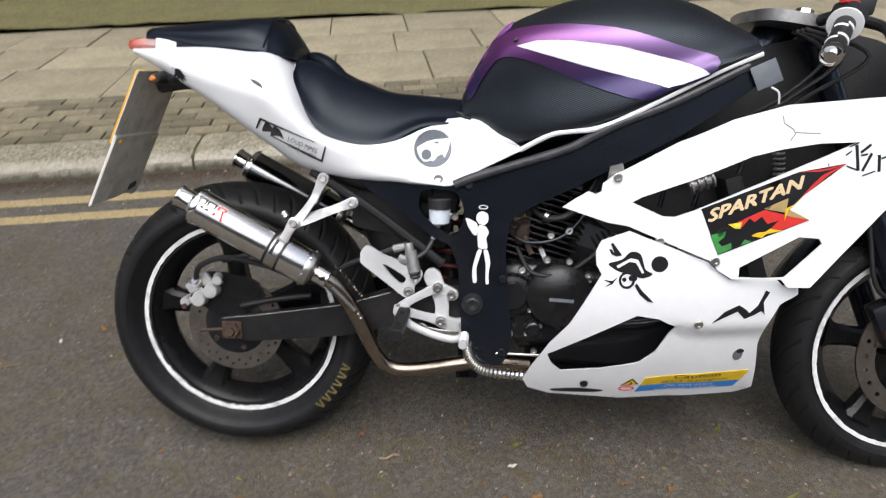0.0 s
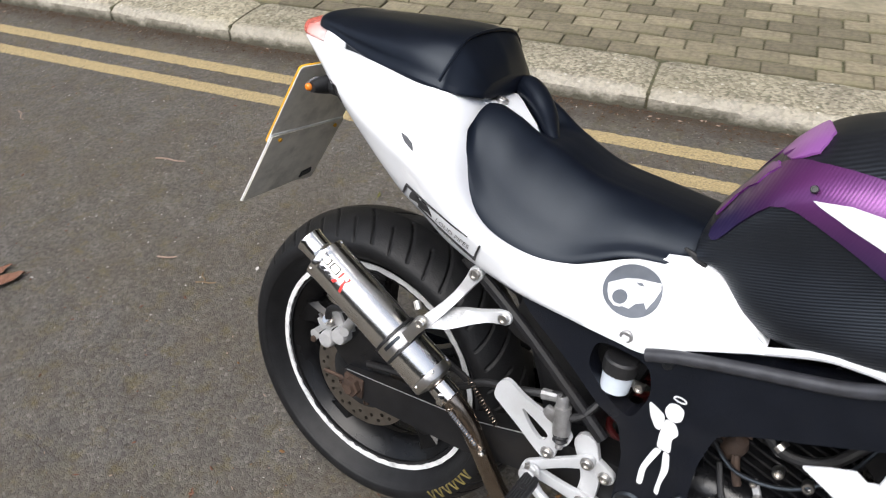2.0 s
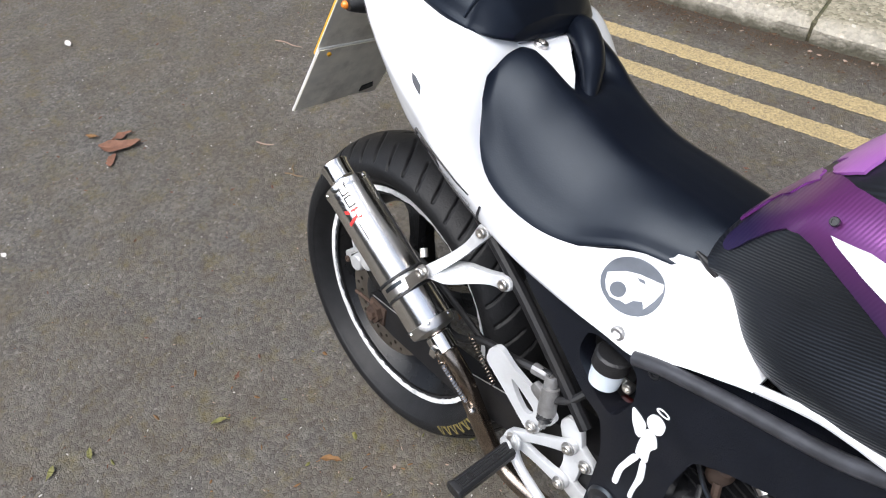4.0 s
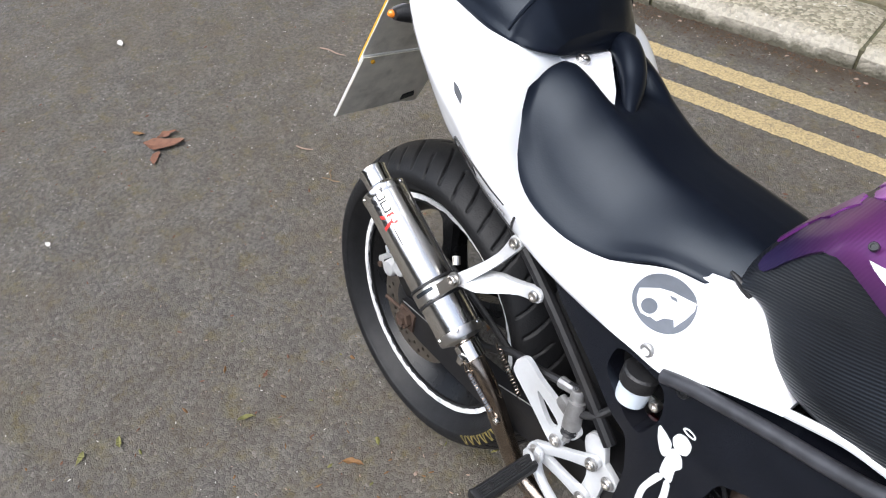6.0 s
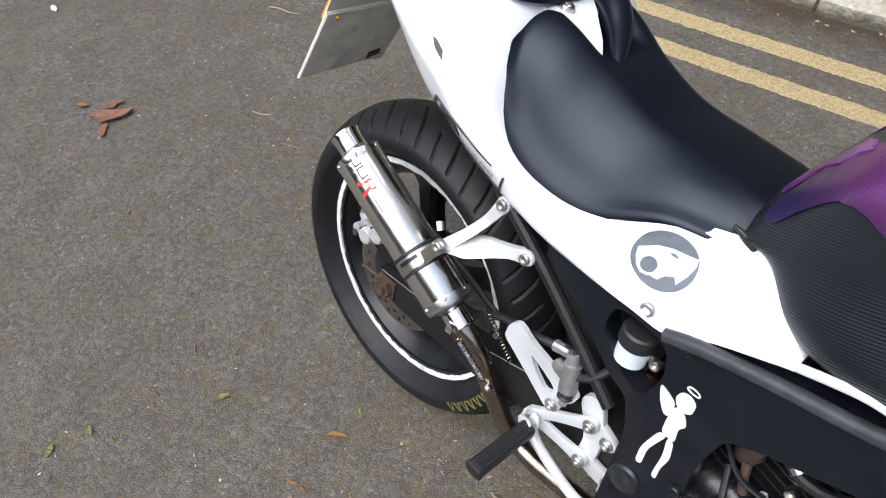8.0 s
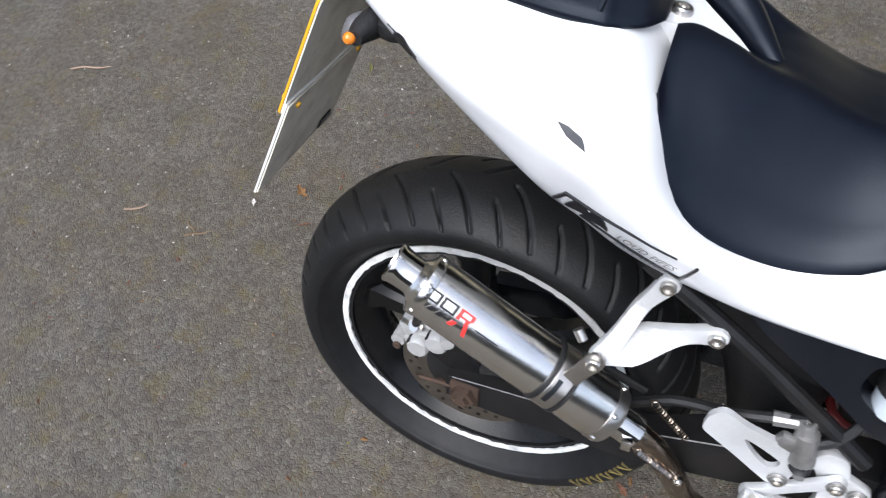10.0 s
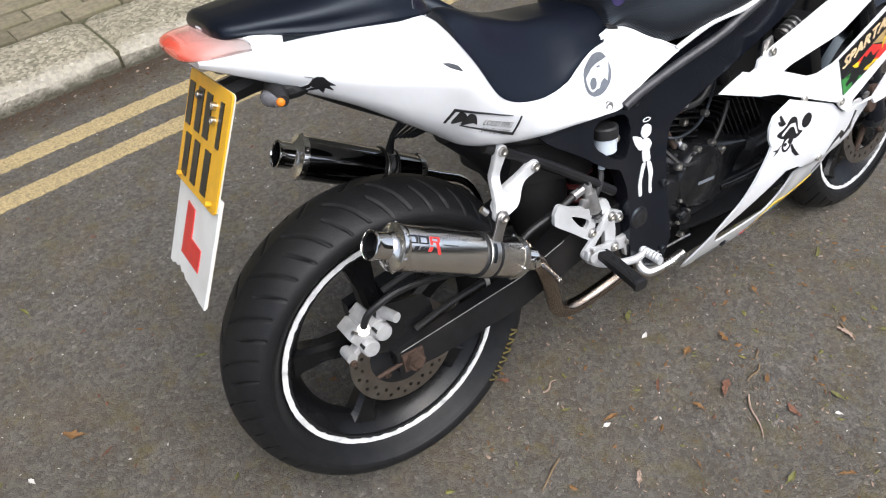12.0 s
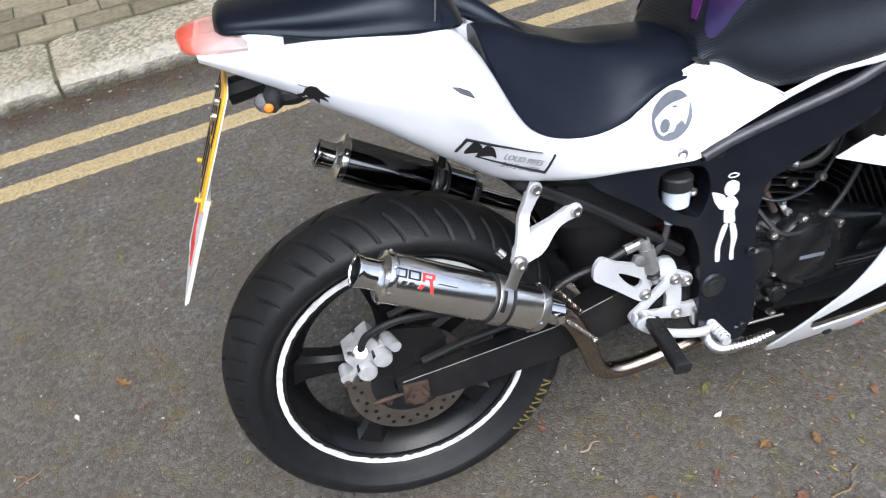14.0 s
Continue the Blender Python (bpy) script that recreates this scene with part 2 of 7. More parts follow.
def aggregate(name, dark, light, pale, cell, dirt, bump=0.003, rough=0.85):
    """Stone chippings in a binder: each chip has its own shade, with dirt and damp patches over them."""
    m = bpy.data.materials.new(name)
    m.use_nodes = True
    N, K = m.node_tree.nodes, m.node_tree.links
    p = N["Principled BSDF"]
    p.inputs["Roughness"].default_value = rough
    p.inputs["Specular IOR Level"].default_value = 0.35
    tc = N.new("ShaderNodeTexCoord")
    vo = N.new("ShaderNodeTexVoronoi")
    vo.inputs["Scale"].default_value, vo.inputs["Randomness"].default_value = 1 / cell, 1.0
    K.new(tc.outputs["Object"], vo.inputs["Vector"])
    sep = N.new("ShaderNodeSeparateColor")
    K.new(vo.outputs["Color"], sep.inputs[0])
    ramp = N.new("ShaderNodeValToRGB")
    e = ramp.color_ramp.elements
    e[0].position, e[0].color = 0.0, (*dark, 1)
    e[1].position, e[1].color = 0.86, (*light, 1)
    x = e.new(0.986)
    x.color = (*light, 1)
    x = e.new(0.996)
    x.color = (*pale, 1)
    K.new(sep.outputs[0], ramp.inputs["Fac"])
    big = N.new("ShaderNodeTexNoise")
    big.inputs["Scale"].default_value, big.inputs["Detail"].default_value, big.inputs["Roughness"].default_value = 1.3, 9, 0.7
    K.new(tc.outputs["Object"], big.inputs["Vector"])
    mr = N.new("ShaderNodeMapRange")
    mr.inputs["From Min"].default_value, mr.inputs["From Max"].default_value, mr.inputs["To Max"].default_value = 0.42, 0.70, 0.45
    K.new(big.outputs["Fac"], mr.inputs["Value"])
    mx = N.new("ShaderNodeMix")
    mx.data_type = "RGBA"
    K.new(mr.outputs[0], mx.inputs["Factor"])
    K.new(ramp.outputs[0], mx.inputs["A"])
    mx.inputs["B"].default_value = (*dirt, 1)
    mid = N.new("ShaderNodeTexNoise")
    mid.inputs["Scale"].default_value, mid.inputs["Detail"].default_value = 7, 8
    K.new(tc.outputs["Object"], mid.inputs["Vector"])
    m2 = N.new("ShaderNodeMapRange")
    m2.inputs["From Min"].default_value, m2.inputs["From Max"].default_value, m2.inputs["To Min"].default_value, m2.inputs["To Max"].default_value = 0.3, 0.7, 0.84, 1.16
    K.new(mid.outputs["Fac"], m2.inputs["Value"])
    hs = N.new("ShaderNodeHueSaturation")
    K.new(m2.outputs[0], hs.inputs["Value"])
    K.new(mx.outputs["Result"], hs.inputs["Color"])
    K.new(hs.outputs[0], p.inputs["Base Color"])
    fine = N.new("ShaderNodeTexNoise")
    fine.inputs["Scale"].default_value, fine.inputs["Detail"].default_value = 260, 4
    K.new(tc.outputs["Object"], fine.inputs["Vector"])
    h = math_node(N, K, "ADD", math_node(N, K, "MULTIPLY", vo.outputs["Distance"], -0.9), math_node(N, K, "MULTIPLY", fine.outputs["Fac"], 0.6))
    b = N.new("ShaderNodeBump")
    b.inputs["Strength"].default_value, b.inputs["Distance"].default_value = 1.0, bump
    K.new(h, b.inputs["Height"])
    K.new(b.outputs[0], p.inputs["Normal"])
    return m


def asphalt(name):
    """Worn surface dressing: rounded chippings of uneven size set in dark binder, each with its own shade."""
    m = bpy.data.materials.new(name)
    m.use_nodes = True
    N, K = m.node_tree.nodes, m.node_tree.links
    p = N["Principled BSDF"]
    p.inputs["Roughness"].default_value, p.inputs["Specular IOR Level"].default_value = 0.72, 0.4
    tc = N.new("ShaderNodeTexCoord")
    warp = N.new("ShaderNodeTexNoise")
    warp.inputs["Scale"].default_value, warp.inputs["Detail"].default_value = 75, 3
    K.new(tc.outputs["Object"], warp.inputs["Vector"])
    amount = N.new("ShaderNodeVectorMath")
    amount.operation = "MULTIPLY_ADD"
    amount.inputs[1].default_value = (0.011, 0.011, 0.011)
    K.new(warp.outputs["Color"], amount.inputs[0])
    K.new(tc.outputs["Object"], amount.inputs[2])
    heights, shade, gap = [], None, None
    for cell, weight in ((0.0082, 1.0), (0.0036, 0.6)):
        vo = N.new("ShaderNodeTexVoronoi")
        vo.inputs["Scale"].default_value = 1 / cell
        K.new(amount.outputs[0], vo.inputs["Vector"])
        ed = N.new("ShaderNodeTexVoronoi")
        ed.feature = "DISTANCE_TO_EDGE"
        ed.inputs["Scale"].default_value = 1 / cell
        K.new(amount.outputs[0], ed.inputs["Vector"])
        rise = N.new("ShaderNodeMapRange")
        rise.interpolation_type = "SMOOTHSTEP"
        rise.inputs["From Max"].default_value, rise.inputs["To Max"].default_value = 0.16, weight
        K.new(ed.outputs["Distance"], rise.inputs["Value"])
        heights.append(rise.outputs[0])
        if shade is None:
            sep = N.new("ShaderNodeSeparateColor")
            K.new(vo.outputs["Color"], sep.inputs[0])
            shade, gap = sep, rise.outputs[0]
    ramp = N.new("ShaderNodeValToRGB")
    e = ramp.color_ramp.elements
    e[0].position, e[0].color = 0.0, (0.108, 0.100, 0.090, 1)
    e[1].position, e[1].color = 0.80, (0.192, 0.178, 0.160, 1)
    for pos, col in ((0.970, (0.198, 0.184, 0.165, 1)), (0.992, (0.28, 0.26, 0.235, 1))):
        x = e.new(pos)
        x.color = col
    K.new(shade.outputs[0], ramp.inputs["Fac"])
    patchy = N.new("ShaderNodeTexNoise")
    patchy.inputs["Scale"].default_value, patchy.inputs["Detail"].default_value = 62, 4
    K.new(tc.outputs["Object"], patchy.inputs["Vector"])
    filled = N.new("ShaderNodeMapRange")
    filled.inputs["From Min"].default_value, filled.inputs["From Max"].default_value = 0.70, 0.50
    K.new(patchy.outputs["Fac"], filled.inputs["Value"])
    gap = math_node(N, K, "MAXIMUM", gap, filled.outputs[0])
    deep = N.new("ShaderNodeMix")
    deep.data_type = "RGBA"
    deep.inputs["A"].default_value = (0.056, 0.051, 0.045, 1)
    K.new(gap, deep.inputs["Factor"])
    K.new(ramp.outputs[0], deep.inputs["B"])
    out = deep.outputs["Result"]
    for scale, lo, hi in ((1.1, 0.86, 1.16), (9.0, 0.84, 1.16), (330.0, 0.72, 1.28)):
        no = N.new("ShaderNodeTexNoise")
        no.inputs["Scale"].default_value, no.inputs["Detail"].default_value, no.inputs["Roughness"].default_value = scale, 8, 0.6
        K.new(tc.outputs["Object"], no.inputs["Vector"])
        mr = N.new("ShaderNodeMapRange")
        mr.inputs["From Min"].default_value, mr.inputs["From Max"].default_value = 0.3, 0.7
        mr.inputs["To Min"].default_value, mr.inputs["To Max"].default_value = lo, hi
        K.new(no.outputs["Fac"], mr.inputs["Value"])
        hs = N.new("ShaderNodeHueSaturation")
        K.new(mr.outputs[0], hs.inputs["Value"])
        K.new(out, hs.inputs["Color"])
        out = hs.outputs[0]
    K.new(out, p.inputs["Base Color"])
    b = N.new("ShaderNodeBump")
    b.inputs["Strength"].default_value, b.inputs["Distance"].default_value = 1.0, 0.0020
    K.new(math_node(N, K, "ADD", heights[0], heights[1]), b.inputs["Height"])
    K.new(b.outputs[0], p.inputs["Normal"])
    return m


ROAD = asphalt("asphalt")
YELLOW = material("yellow_road_paint", (0.35, 0.27, 0.135), 0.85, 0, 0.3, 160, 0.003, 220, 0, (0.13, 0.11, 0.08), 130, 0.95, 0.05)
GRANITE = aggregate("granite", (0.13, 0.12, 0.085), (0.385, 0.345, 0.26), (0.54, 0.51, 0.44), 0.011, (0.26, 0.235, 0.15), 0.004, 0.8)
BRICKPAVE = material("mossy_paver", (0.172, 0.148, 0.098), 0.85, 0, 0.3, 45, 0.002, 160, 0, (0.10, 0.10, 0.04), 6, 0.7, 0.1)
FLAG = material("concrete_flag", (0.285, 0.248, 0.17), 0.85, 0, 0.2, 30, 0.0015, 150, 0, (0.15, 0.14, 0.09), 3, 0.7, 0.1)
JOINT = material("joint_soil", (0.085, 0.078, 0.045), 0.95, 0, 0.4, 60, 0.004, 120, 0, (0.05, 0.065, 0.02), 5, 0.8)
MOSS = material("mossy_verge", (0.13, 0.12, 0.045), 0.95, 0, 0.4, 40, 0.012, 50, 0, (0.11, 0.085, 0.05), 4, 0.8)
PLAINWALL = material("dull_render", (0.13, 0.125, 0.115), 0.9, 0, 0.15, 3, 0.003, 40, 0, (0.12, 0.12, 0.12), 0.6, 0.6)


# for the added north wall, kept dark so that upward faces reflect little
DARKWALL = material("dark_light_blocker", (0.045, 0.043, 0.036), 0.9, 0, 0.3, 3, 0.003, 40, 0, (0.025, 0.032, 0.016), 0.8, 0.7)


def vary(m, amount):
    """Each piece takes its own shade."""
    N, K = m.node_tree.nodes, m.node_tree.links
    p = N["Principled BSDF"]
    src = p.inputs["Base Color"].links[0].from_socket
    oi = N.new("ShaderNodeObjectInfo")
    mr = N.new("ShaderNodeMapRange")
    mr.inputs["To Min"].default_value, mr.inputs["To Max"].default_value = 1 - amount, 1 + amount
    K.new(oi.outputs["Random"], mr.inputs["Value"])
    hs = N.new("ShaderNodeHueSaturation")
    K.new(mr.outputs[0], hs.inputs["Value"])
    K.new(src, hs.inputs["Color"])
    K.new(hs.outputs[0], p.inputs["Base Color"])


def stained(m, tint, scale, amount):
    """Broad patches where rotting leaves have dyed the surface."""
    N, K = m.node_tree.nodes, m.node_tree.links
    p = N["Principled BSDF"]
    src = p.inputs["Base Color"].links[0].from_socket
    tc = N.new("ShaderNodeTexCoord")
    no = N.new("ShaderNodeTexNoise")
    no.inputs["Scale"].default_value, no.inputs["Detail"].default_value, no.inputs["Roughness"].default_value = scale, 12, 0.75
    K.new(tc.outputs["Object"], no.inputs["Vector"])
    mr = N.new("ShaderNodeMapRange")
    mr.inputs["From Min"].default_value, mr.inputs["From Max"].default_value, mr.inputs["To Max"].default_value = 0.52, 0.74, amount
    K.new(no.outputs["Fac"], mr.inputs["Value"])
    mx = N.new("ShaderNodeMix")
    mx.data_type = "RGBA"
    K.new(mr.outputs[0], mx.inputs["Factor"])
    K.new(src, mx.inputs["A"])
    mx.inputs["B"].default_value = (*tint, 1)
    K.new(mx.outputs["Result"], p.inputs["Base Color"])


def mould(m, tint, amount):
    """Trodden leaf mould on the ground, in ragged patches of a hand to a metre across."""
    N, K = m.node_tree.nodes, m.node_tree.links
    p = N["Principled BSDF"]
    src = p.inputs["Base Color"].links[0].from_socket
    tc = N.new("ShaderNodeTexCoord")
    patch = []
    for size, detail in ((1.1, 4), (5.5, 12)):
        no = N.new("ShaderNodeTexNoise")
        no.inputs["Scale"].default_value, no.inputs["Detail"].default_value, no.inputs["Roughness"].default_value = size, detail, 0.72
        K.new(tc.outputs["Object"], no.inputs["Vector"])
        patch.append(no.outputs["Fac"])
    mr = N.new("ShaderNodeMapRange")
    mr.interpolation_type = "SMOOTHSTEP"
    mr.inputs["From Min"].default_value, mr.inputs["From Max"].default_value, mr.inputs["To Max"].default_value = 0.72, 1.22, amount
    K.new(math_node(N, K, "ADD", patch[0], patch[1]), mr.inputs["Value"])
    mx = N.new("ShaderNodeMix")
    mx.data_type = "RGBA"
    K.new(mr.outputs[0], mx.inputs["Factor"])
    K.new(src, mx.inputs["A"])
    mx.inputs["B"].default_value = (*tint, 1)
    K.new(mx.outputs["Result"], p.inputs["Base Color"])


mould(ROAD, (0.088, 0.068, 0.042), 0.5)
stained(ROAD, (0.135, 0.100, 0.055), 3.7, 0.55)
stained(ROAD, (0.120, 0.108, 0.045), 8.3, 0.45)
stained(ROAD, (0.165, 0.128, 0.038), 17.0, 0.80)


def worn_edge_shaded_foot(m, turn, off, tint, moss):
    """Kerb wear: the front edge rubbed pale by tyres; moss, road dirt and painted contact shade along its foot."""
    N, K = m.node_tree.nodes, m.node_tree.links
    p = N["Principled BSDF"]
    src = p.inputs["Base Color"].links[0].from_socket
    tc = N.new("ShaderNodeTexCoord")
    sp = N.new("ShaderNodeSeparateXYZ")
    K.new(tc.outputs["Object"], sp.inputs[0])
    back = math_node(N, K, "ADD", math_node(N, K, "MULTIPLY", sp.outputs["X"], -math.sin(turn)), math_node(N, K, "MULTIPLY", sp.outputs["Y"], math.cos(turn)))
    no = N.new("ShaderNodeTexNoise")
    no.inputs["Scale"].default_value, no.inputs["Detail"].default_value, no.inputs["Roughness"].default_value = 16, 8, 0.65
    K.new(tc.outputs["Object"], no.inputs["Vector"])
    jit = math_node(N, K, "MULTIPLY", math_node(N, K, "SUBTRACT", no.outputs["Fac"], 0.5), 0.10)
    # the height ramp's dark tint holds moss, dirt and the shade at the foot
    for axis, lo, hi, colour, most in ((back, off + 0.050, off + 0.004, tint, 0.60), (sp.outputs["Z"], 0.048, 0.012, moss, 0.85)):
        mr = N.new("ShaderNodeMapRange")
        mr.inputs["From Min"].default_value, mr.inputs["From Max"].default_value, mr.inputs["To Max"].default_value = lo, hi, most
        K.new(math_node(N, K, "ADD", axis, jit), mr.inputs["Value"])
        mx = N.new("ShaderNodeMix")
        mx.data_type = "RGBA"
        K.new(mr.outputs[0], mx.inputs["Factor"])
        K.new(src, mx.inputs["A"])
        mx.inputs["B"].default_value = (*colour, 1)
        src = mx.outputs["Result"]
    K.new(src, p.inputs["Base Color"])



def gutter_soil(m, turn, off, tint):
    """Rotted leaf soil that lies along the foot of the kerb."""
    N, K = m.node_tree.nodes, m.node_tree.links
    p = N["Principled BSDF"]
    src = p.inputs["Base Color"].links[0].from_socket
    tc = N.new("ShaderNodeTexCoord")
    sp = N.new("ShaderNodeSeparateXYZ")
    K.new(tc.outputs["Object"], sp.inputs[0])
    back = math_node(N, K, "ADD", math_node(N, K, "MULTIPLY", sp.outputs["X"], -math.sin(turn)), math_node(N, K, "MULTIPLY", sp.outputs["Y"], math.cos(turn)))
    no = N.new("ShaderNodeTexNoise")
    no.inputs["Scale"].default_value, no.inputs["Detail"].default_value, no.inputs["Roughness"].default_value = 14, 10, 0.7
    K.new(tc.outputs["Object"], no.inputs["Vector"])
    mr = N.new("ShaderNodeMapRange")
    mr.inputs["From Min"].default_value, mr.inputs["From Max"].default_value, mr.inputs["To Max"].default_value = off - 0.17, off - 0.03, 0.85
    K.new(math_node(N, K, "ADD", back, math_node(N, K, "MULTIPLY", math_node(N, K, "SUBTRACT", no.outputs["Fac"], 0.5), 0.30)), mr.inputs["Value"])
    mx = N.new("ShaderNodeMix")
    mx.data_type = "RGBA"
    K.new(mr.outputs[0], mx.inputs["Factor"])
    K.new(src, mx.inputs["A"])
    mx.inputs["B"].default_value = (*tint, 1)
    K.new(mx.outputs["Result"], p.inputs["Base Color"])


vary(BRICKPAVE, 0.3)
vary(FLAG, 0.15)
vary(GRANITE, 0.12)
KERB = radians(10.38)            # the kerb's way against the bike's
K0, KH = 1.800, 0.082            # where its face crosses x = 0; its height
ALONG = Matrix.Translation((0, K0, 0)) @ Matrix.Rotation(KERB, 4, "Z")
worn_edge_shaded_foot(GRANITE, KERB, K0 * math.cos(KERB), (0.44, 0.41, 0.35), (0.060, 0.056, 0.034))
gutter_soil(ROAD, KERB, K0 * math.cos(KERB), (0.052, 0.037, 0.022))
bm = bmesh.new()
bmesh.ops.create_grid(bm, x_segments=4, y_segments=4, size=400)
thing("road", bm, ROAD, "worn dark grey asphalt with pale chippings and leaf stains", "road", kind="structure")
rnd = random.Random(11)
for off in (-0.428, -0.253):
    bm = bmesh.new()
    n = 1500
    prev = None
    for k in range(n + 1):
        x = -7 + 14 * k / n
        a, b = 0.036 + rnd.uniform(-0.0035, 0.0035), 0.036 + rnd.uniform(-0.0035, 0.0035)
        row = [bm.verts.new(ALONG @ Vector((x, off - a, 0.0015))), bm.verts.new(ALONG @ Vector((x, off - a * 0.93, 0.004))), bm.verts.new(ALONG @ Vector((x, off + b * 0.93, 0.004))), bm.verts.new(ALONG @ Vector((x, off + b, 0.0015)))]
        if prev:
            for i in range(3):
                bm.faces.new((prev[i], prev[i + 1], row[i + 1], row[i]))
        prev = row
    thing("yellow_line", bm, YELLOW, "worn yellow no-waiting line painted along the road edge", "road marking", "double yellow lines", "structure")


def stone_block(x0, x1, seed, gap=0.012):
    """A kerb stone with a worn, rounded front edge and a pitted face."""
    rg = random.Random(seed)
    L = x1 - x0 - gap
    nx = max(6, round(L / 0.03))
    prof = [(0.0, -0.15), (-0.004, 0.0), (-0.002, 0.05), (0.002, KH - 0.030), (0.009, KH - 0.012), (0.024, KH - 0.003), (0.05, KH), (0.11, KH + 0.002), (0.17, KH + 0.003), (0.23, KH + 0.002), (0.285, KH), (0.298, KH - 0.006), (0.300, -0.15)]
    bm = bmesh.new()
    rings = []
    for i in range(nx + 1):
        x = x0 + gap / 2 + L * i / nx
        e = min(i, nx - i)
        drop = 0.012 if e == 0 else (0.004 if e == 1 else 0)
        rings.append([ALONG @ Vector((x, y + (0.004 * noise.noise(Vector((x * 14, z * 40, seed)))) + (drop * 0.5 if y < 0.1 else -drop * 0.3), z - (drop if z > 0.06 else 0) + 0.0035 * noise.noise(Vector((x * 11, y * 18, seed + 5))))) for y, z in prof])
    return skin(bm, rings)


kerb = tagged(new("kerb"), "row of rough pale granite kerb stones", "kerb", kind="structure")
joints = [-6.4, -5.3, -4.2, -3.5, -2.725, -2.010, -0.827, -0.075, 0.92, 2.05, 3.1, 4.2, 5.3, 6.4]
for i, (a, b) in enumerate(zip(joints, joints[1:])):
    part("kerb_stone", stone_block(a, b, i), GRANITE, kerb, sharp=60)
for x in joints[1:-1]:
    part("joint_moss", box((0.016, 0.286, 0.2), ALONG @ Matrix.Translation((x, 0.155, KH - 0.114)), 0.002), JOINT, kerb, "dark moss in the joint")
pave = thing("pavement", box((16, 9.0, 0.3), ALONG @ Matrix.Translation((0, 4.78, KH - 0.15 - 0.012))), JOINT, "pavement of mossy pavers and concrete flags", "pavement", kind="structure", smooth=False)


def slab(lx, ly, h, bev):
    return box((lx, ly, h), None, bev)


PAVER = finish(slab(0.196, 0.098, 0.05, 0.005), "paver", BRICKPAVE)
count = 0
rest = bmesh.new()
for r in range(7):
    for k in range(-30, 30):
        x = 0.203 * k + (0.1 if r % 2 else 0) + rnd.uniform(-0.003, 0.003)
        m = ALONG @ pose(x, 0.306 + 0.053 + 0.106 * r + rnd.uniform(-0.002, 0.002), KH - 0.025 + rnd.uniform(-0.0035, 0.0025), rnd.uniform(-0.8, 0.8), rnd.uniform(-0.8, 0.8), rnd.uniform(-0.8, 0.8))
        if -2.9 < x < 1.7:
            ob = new("paver", PAVER)
            ob.parent, ob.matrix_local = pave, m
        elif -5.5 < x < 4.5:
            box((0.196, 0.098, 0.05), m, 0, rest)
tagged(part("far_pavers", rest, BRICKPAVE, pave, smooth=False), kind="stuff")
for r, (y0, y1) in enumerate(((1.055, 1.80), (1.80, 2.43), (2.43, 3.10))):
    x = -5.6 + 0.27 * r
    while x < 4.5:
        w = rnd.choice((0.60, 0.60, 0.75, 0.45, 0.60))
        ob = new("flagstone", finish(slab(w - 0.010, y1 - y0 - 0.010, 0.06, 0.006), "flagstone", FLAG))
        ob.parent, ob.matrix_local = pave, ALONG @ pose(x + w / 2, (y0 + y1) / 2, KH - 0.03 + rnd.uniform(-0.004, 0.003), rnd.uniform(-0.3, 0.3), rnd.uniform(-0.3, 0.3), rnd.uniform(-0.3, 0.3))
        x += w
bm = bmesh.new()
bmesh.ops.create_grid(bm, x_segments=120, y_segments=24, size=1, matrix=ALONG @ Matrix.Translation((0, 3.9, KH)) @ Matrix.Diagonal((7, 0.80, 1, 1)))
for v in bm.verts:
    v.co.z += 0.02 + 0.03 * noise.noise(v.co * 3) + 0.012 * noise.noise(v.co * 15)
thing("verge", bm, MOSS, "strip of moss and soil behind the pavement", "verge", kind="structure")
# plain unseen walls that close the street, added to block sky light and darken reflections
for nm, m, sz in (("wall_north", ALONG @ Matrix.Translation((0, 5.2, 9.8)), (60, 0.4, 20.0)), ("wall_south", ALONG @ Matrix.Translation((0, -14.0, 2.3)), (60, 0.4, 5.0)), ("wall_east", ALONG @ Matrix.Translation((28, -4.4, 1.1)), (0.4, 19.4, 2.8)), ("wall_west", ALONG @ Matrix.Translation((-28, -4.4, 1.1)), (0.4, 19.4, 2.8))):
    thing(nm, box(sz, m), DARKWALL if nm == "wall_north" else PLAINWALL, "unseen tall dark wall, added to block light from the north" if nm == "wall_north" else "unseen plain wall, added to cut low sky light", "wall", kind="structure", smooth=False)

# ---- the motorcycle: x ahead, y to its left, z up in its own upright frame ----
LEAN_DEG, AXLE_Z, RW = 16.6, 0.314, 0.321
MID = 0.05
bike = tagged(new("motorcycle"), "white, black and purple sports motorcycle leaning on its side stand", "motorcycle")
bike.matrix_world = Matrix.Translation((0, 0, AXLE_Z)) @ Matrix.Rotation(radians(-LEAN_DEG), 4, "X") @ Matrix.Translation((0, MID, -RW))


def bvh_of(bm):
    from mathutils.bvhtree import BVHTree
    return BVHTree.FromBMesh(bm)


def ring_bolt(c, axis, r=0.008, h=0.005, bm=None):
    """A socket-head bolt with a hollow."""
    return lathe([(0, h * 0.5), (r * 0.5, h * 0.5), (r * 0.55, h), (r * 0.85, h), (r, h * 0.75), (r, -0.002), (0, -0.002)], c, axis, 14, bm, closed=False)


def flat_xz(y):
    return lambda u, v, d: (u, y + d, v)


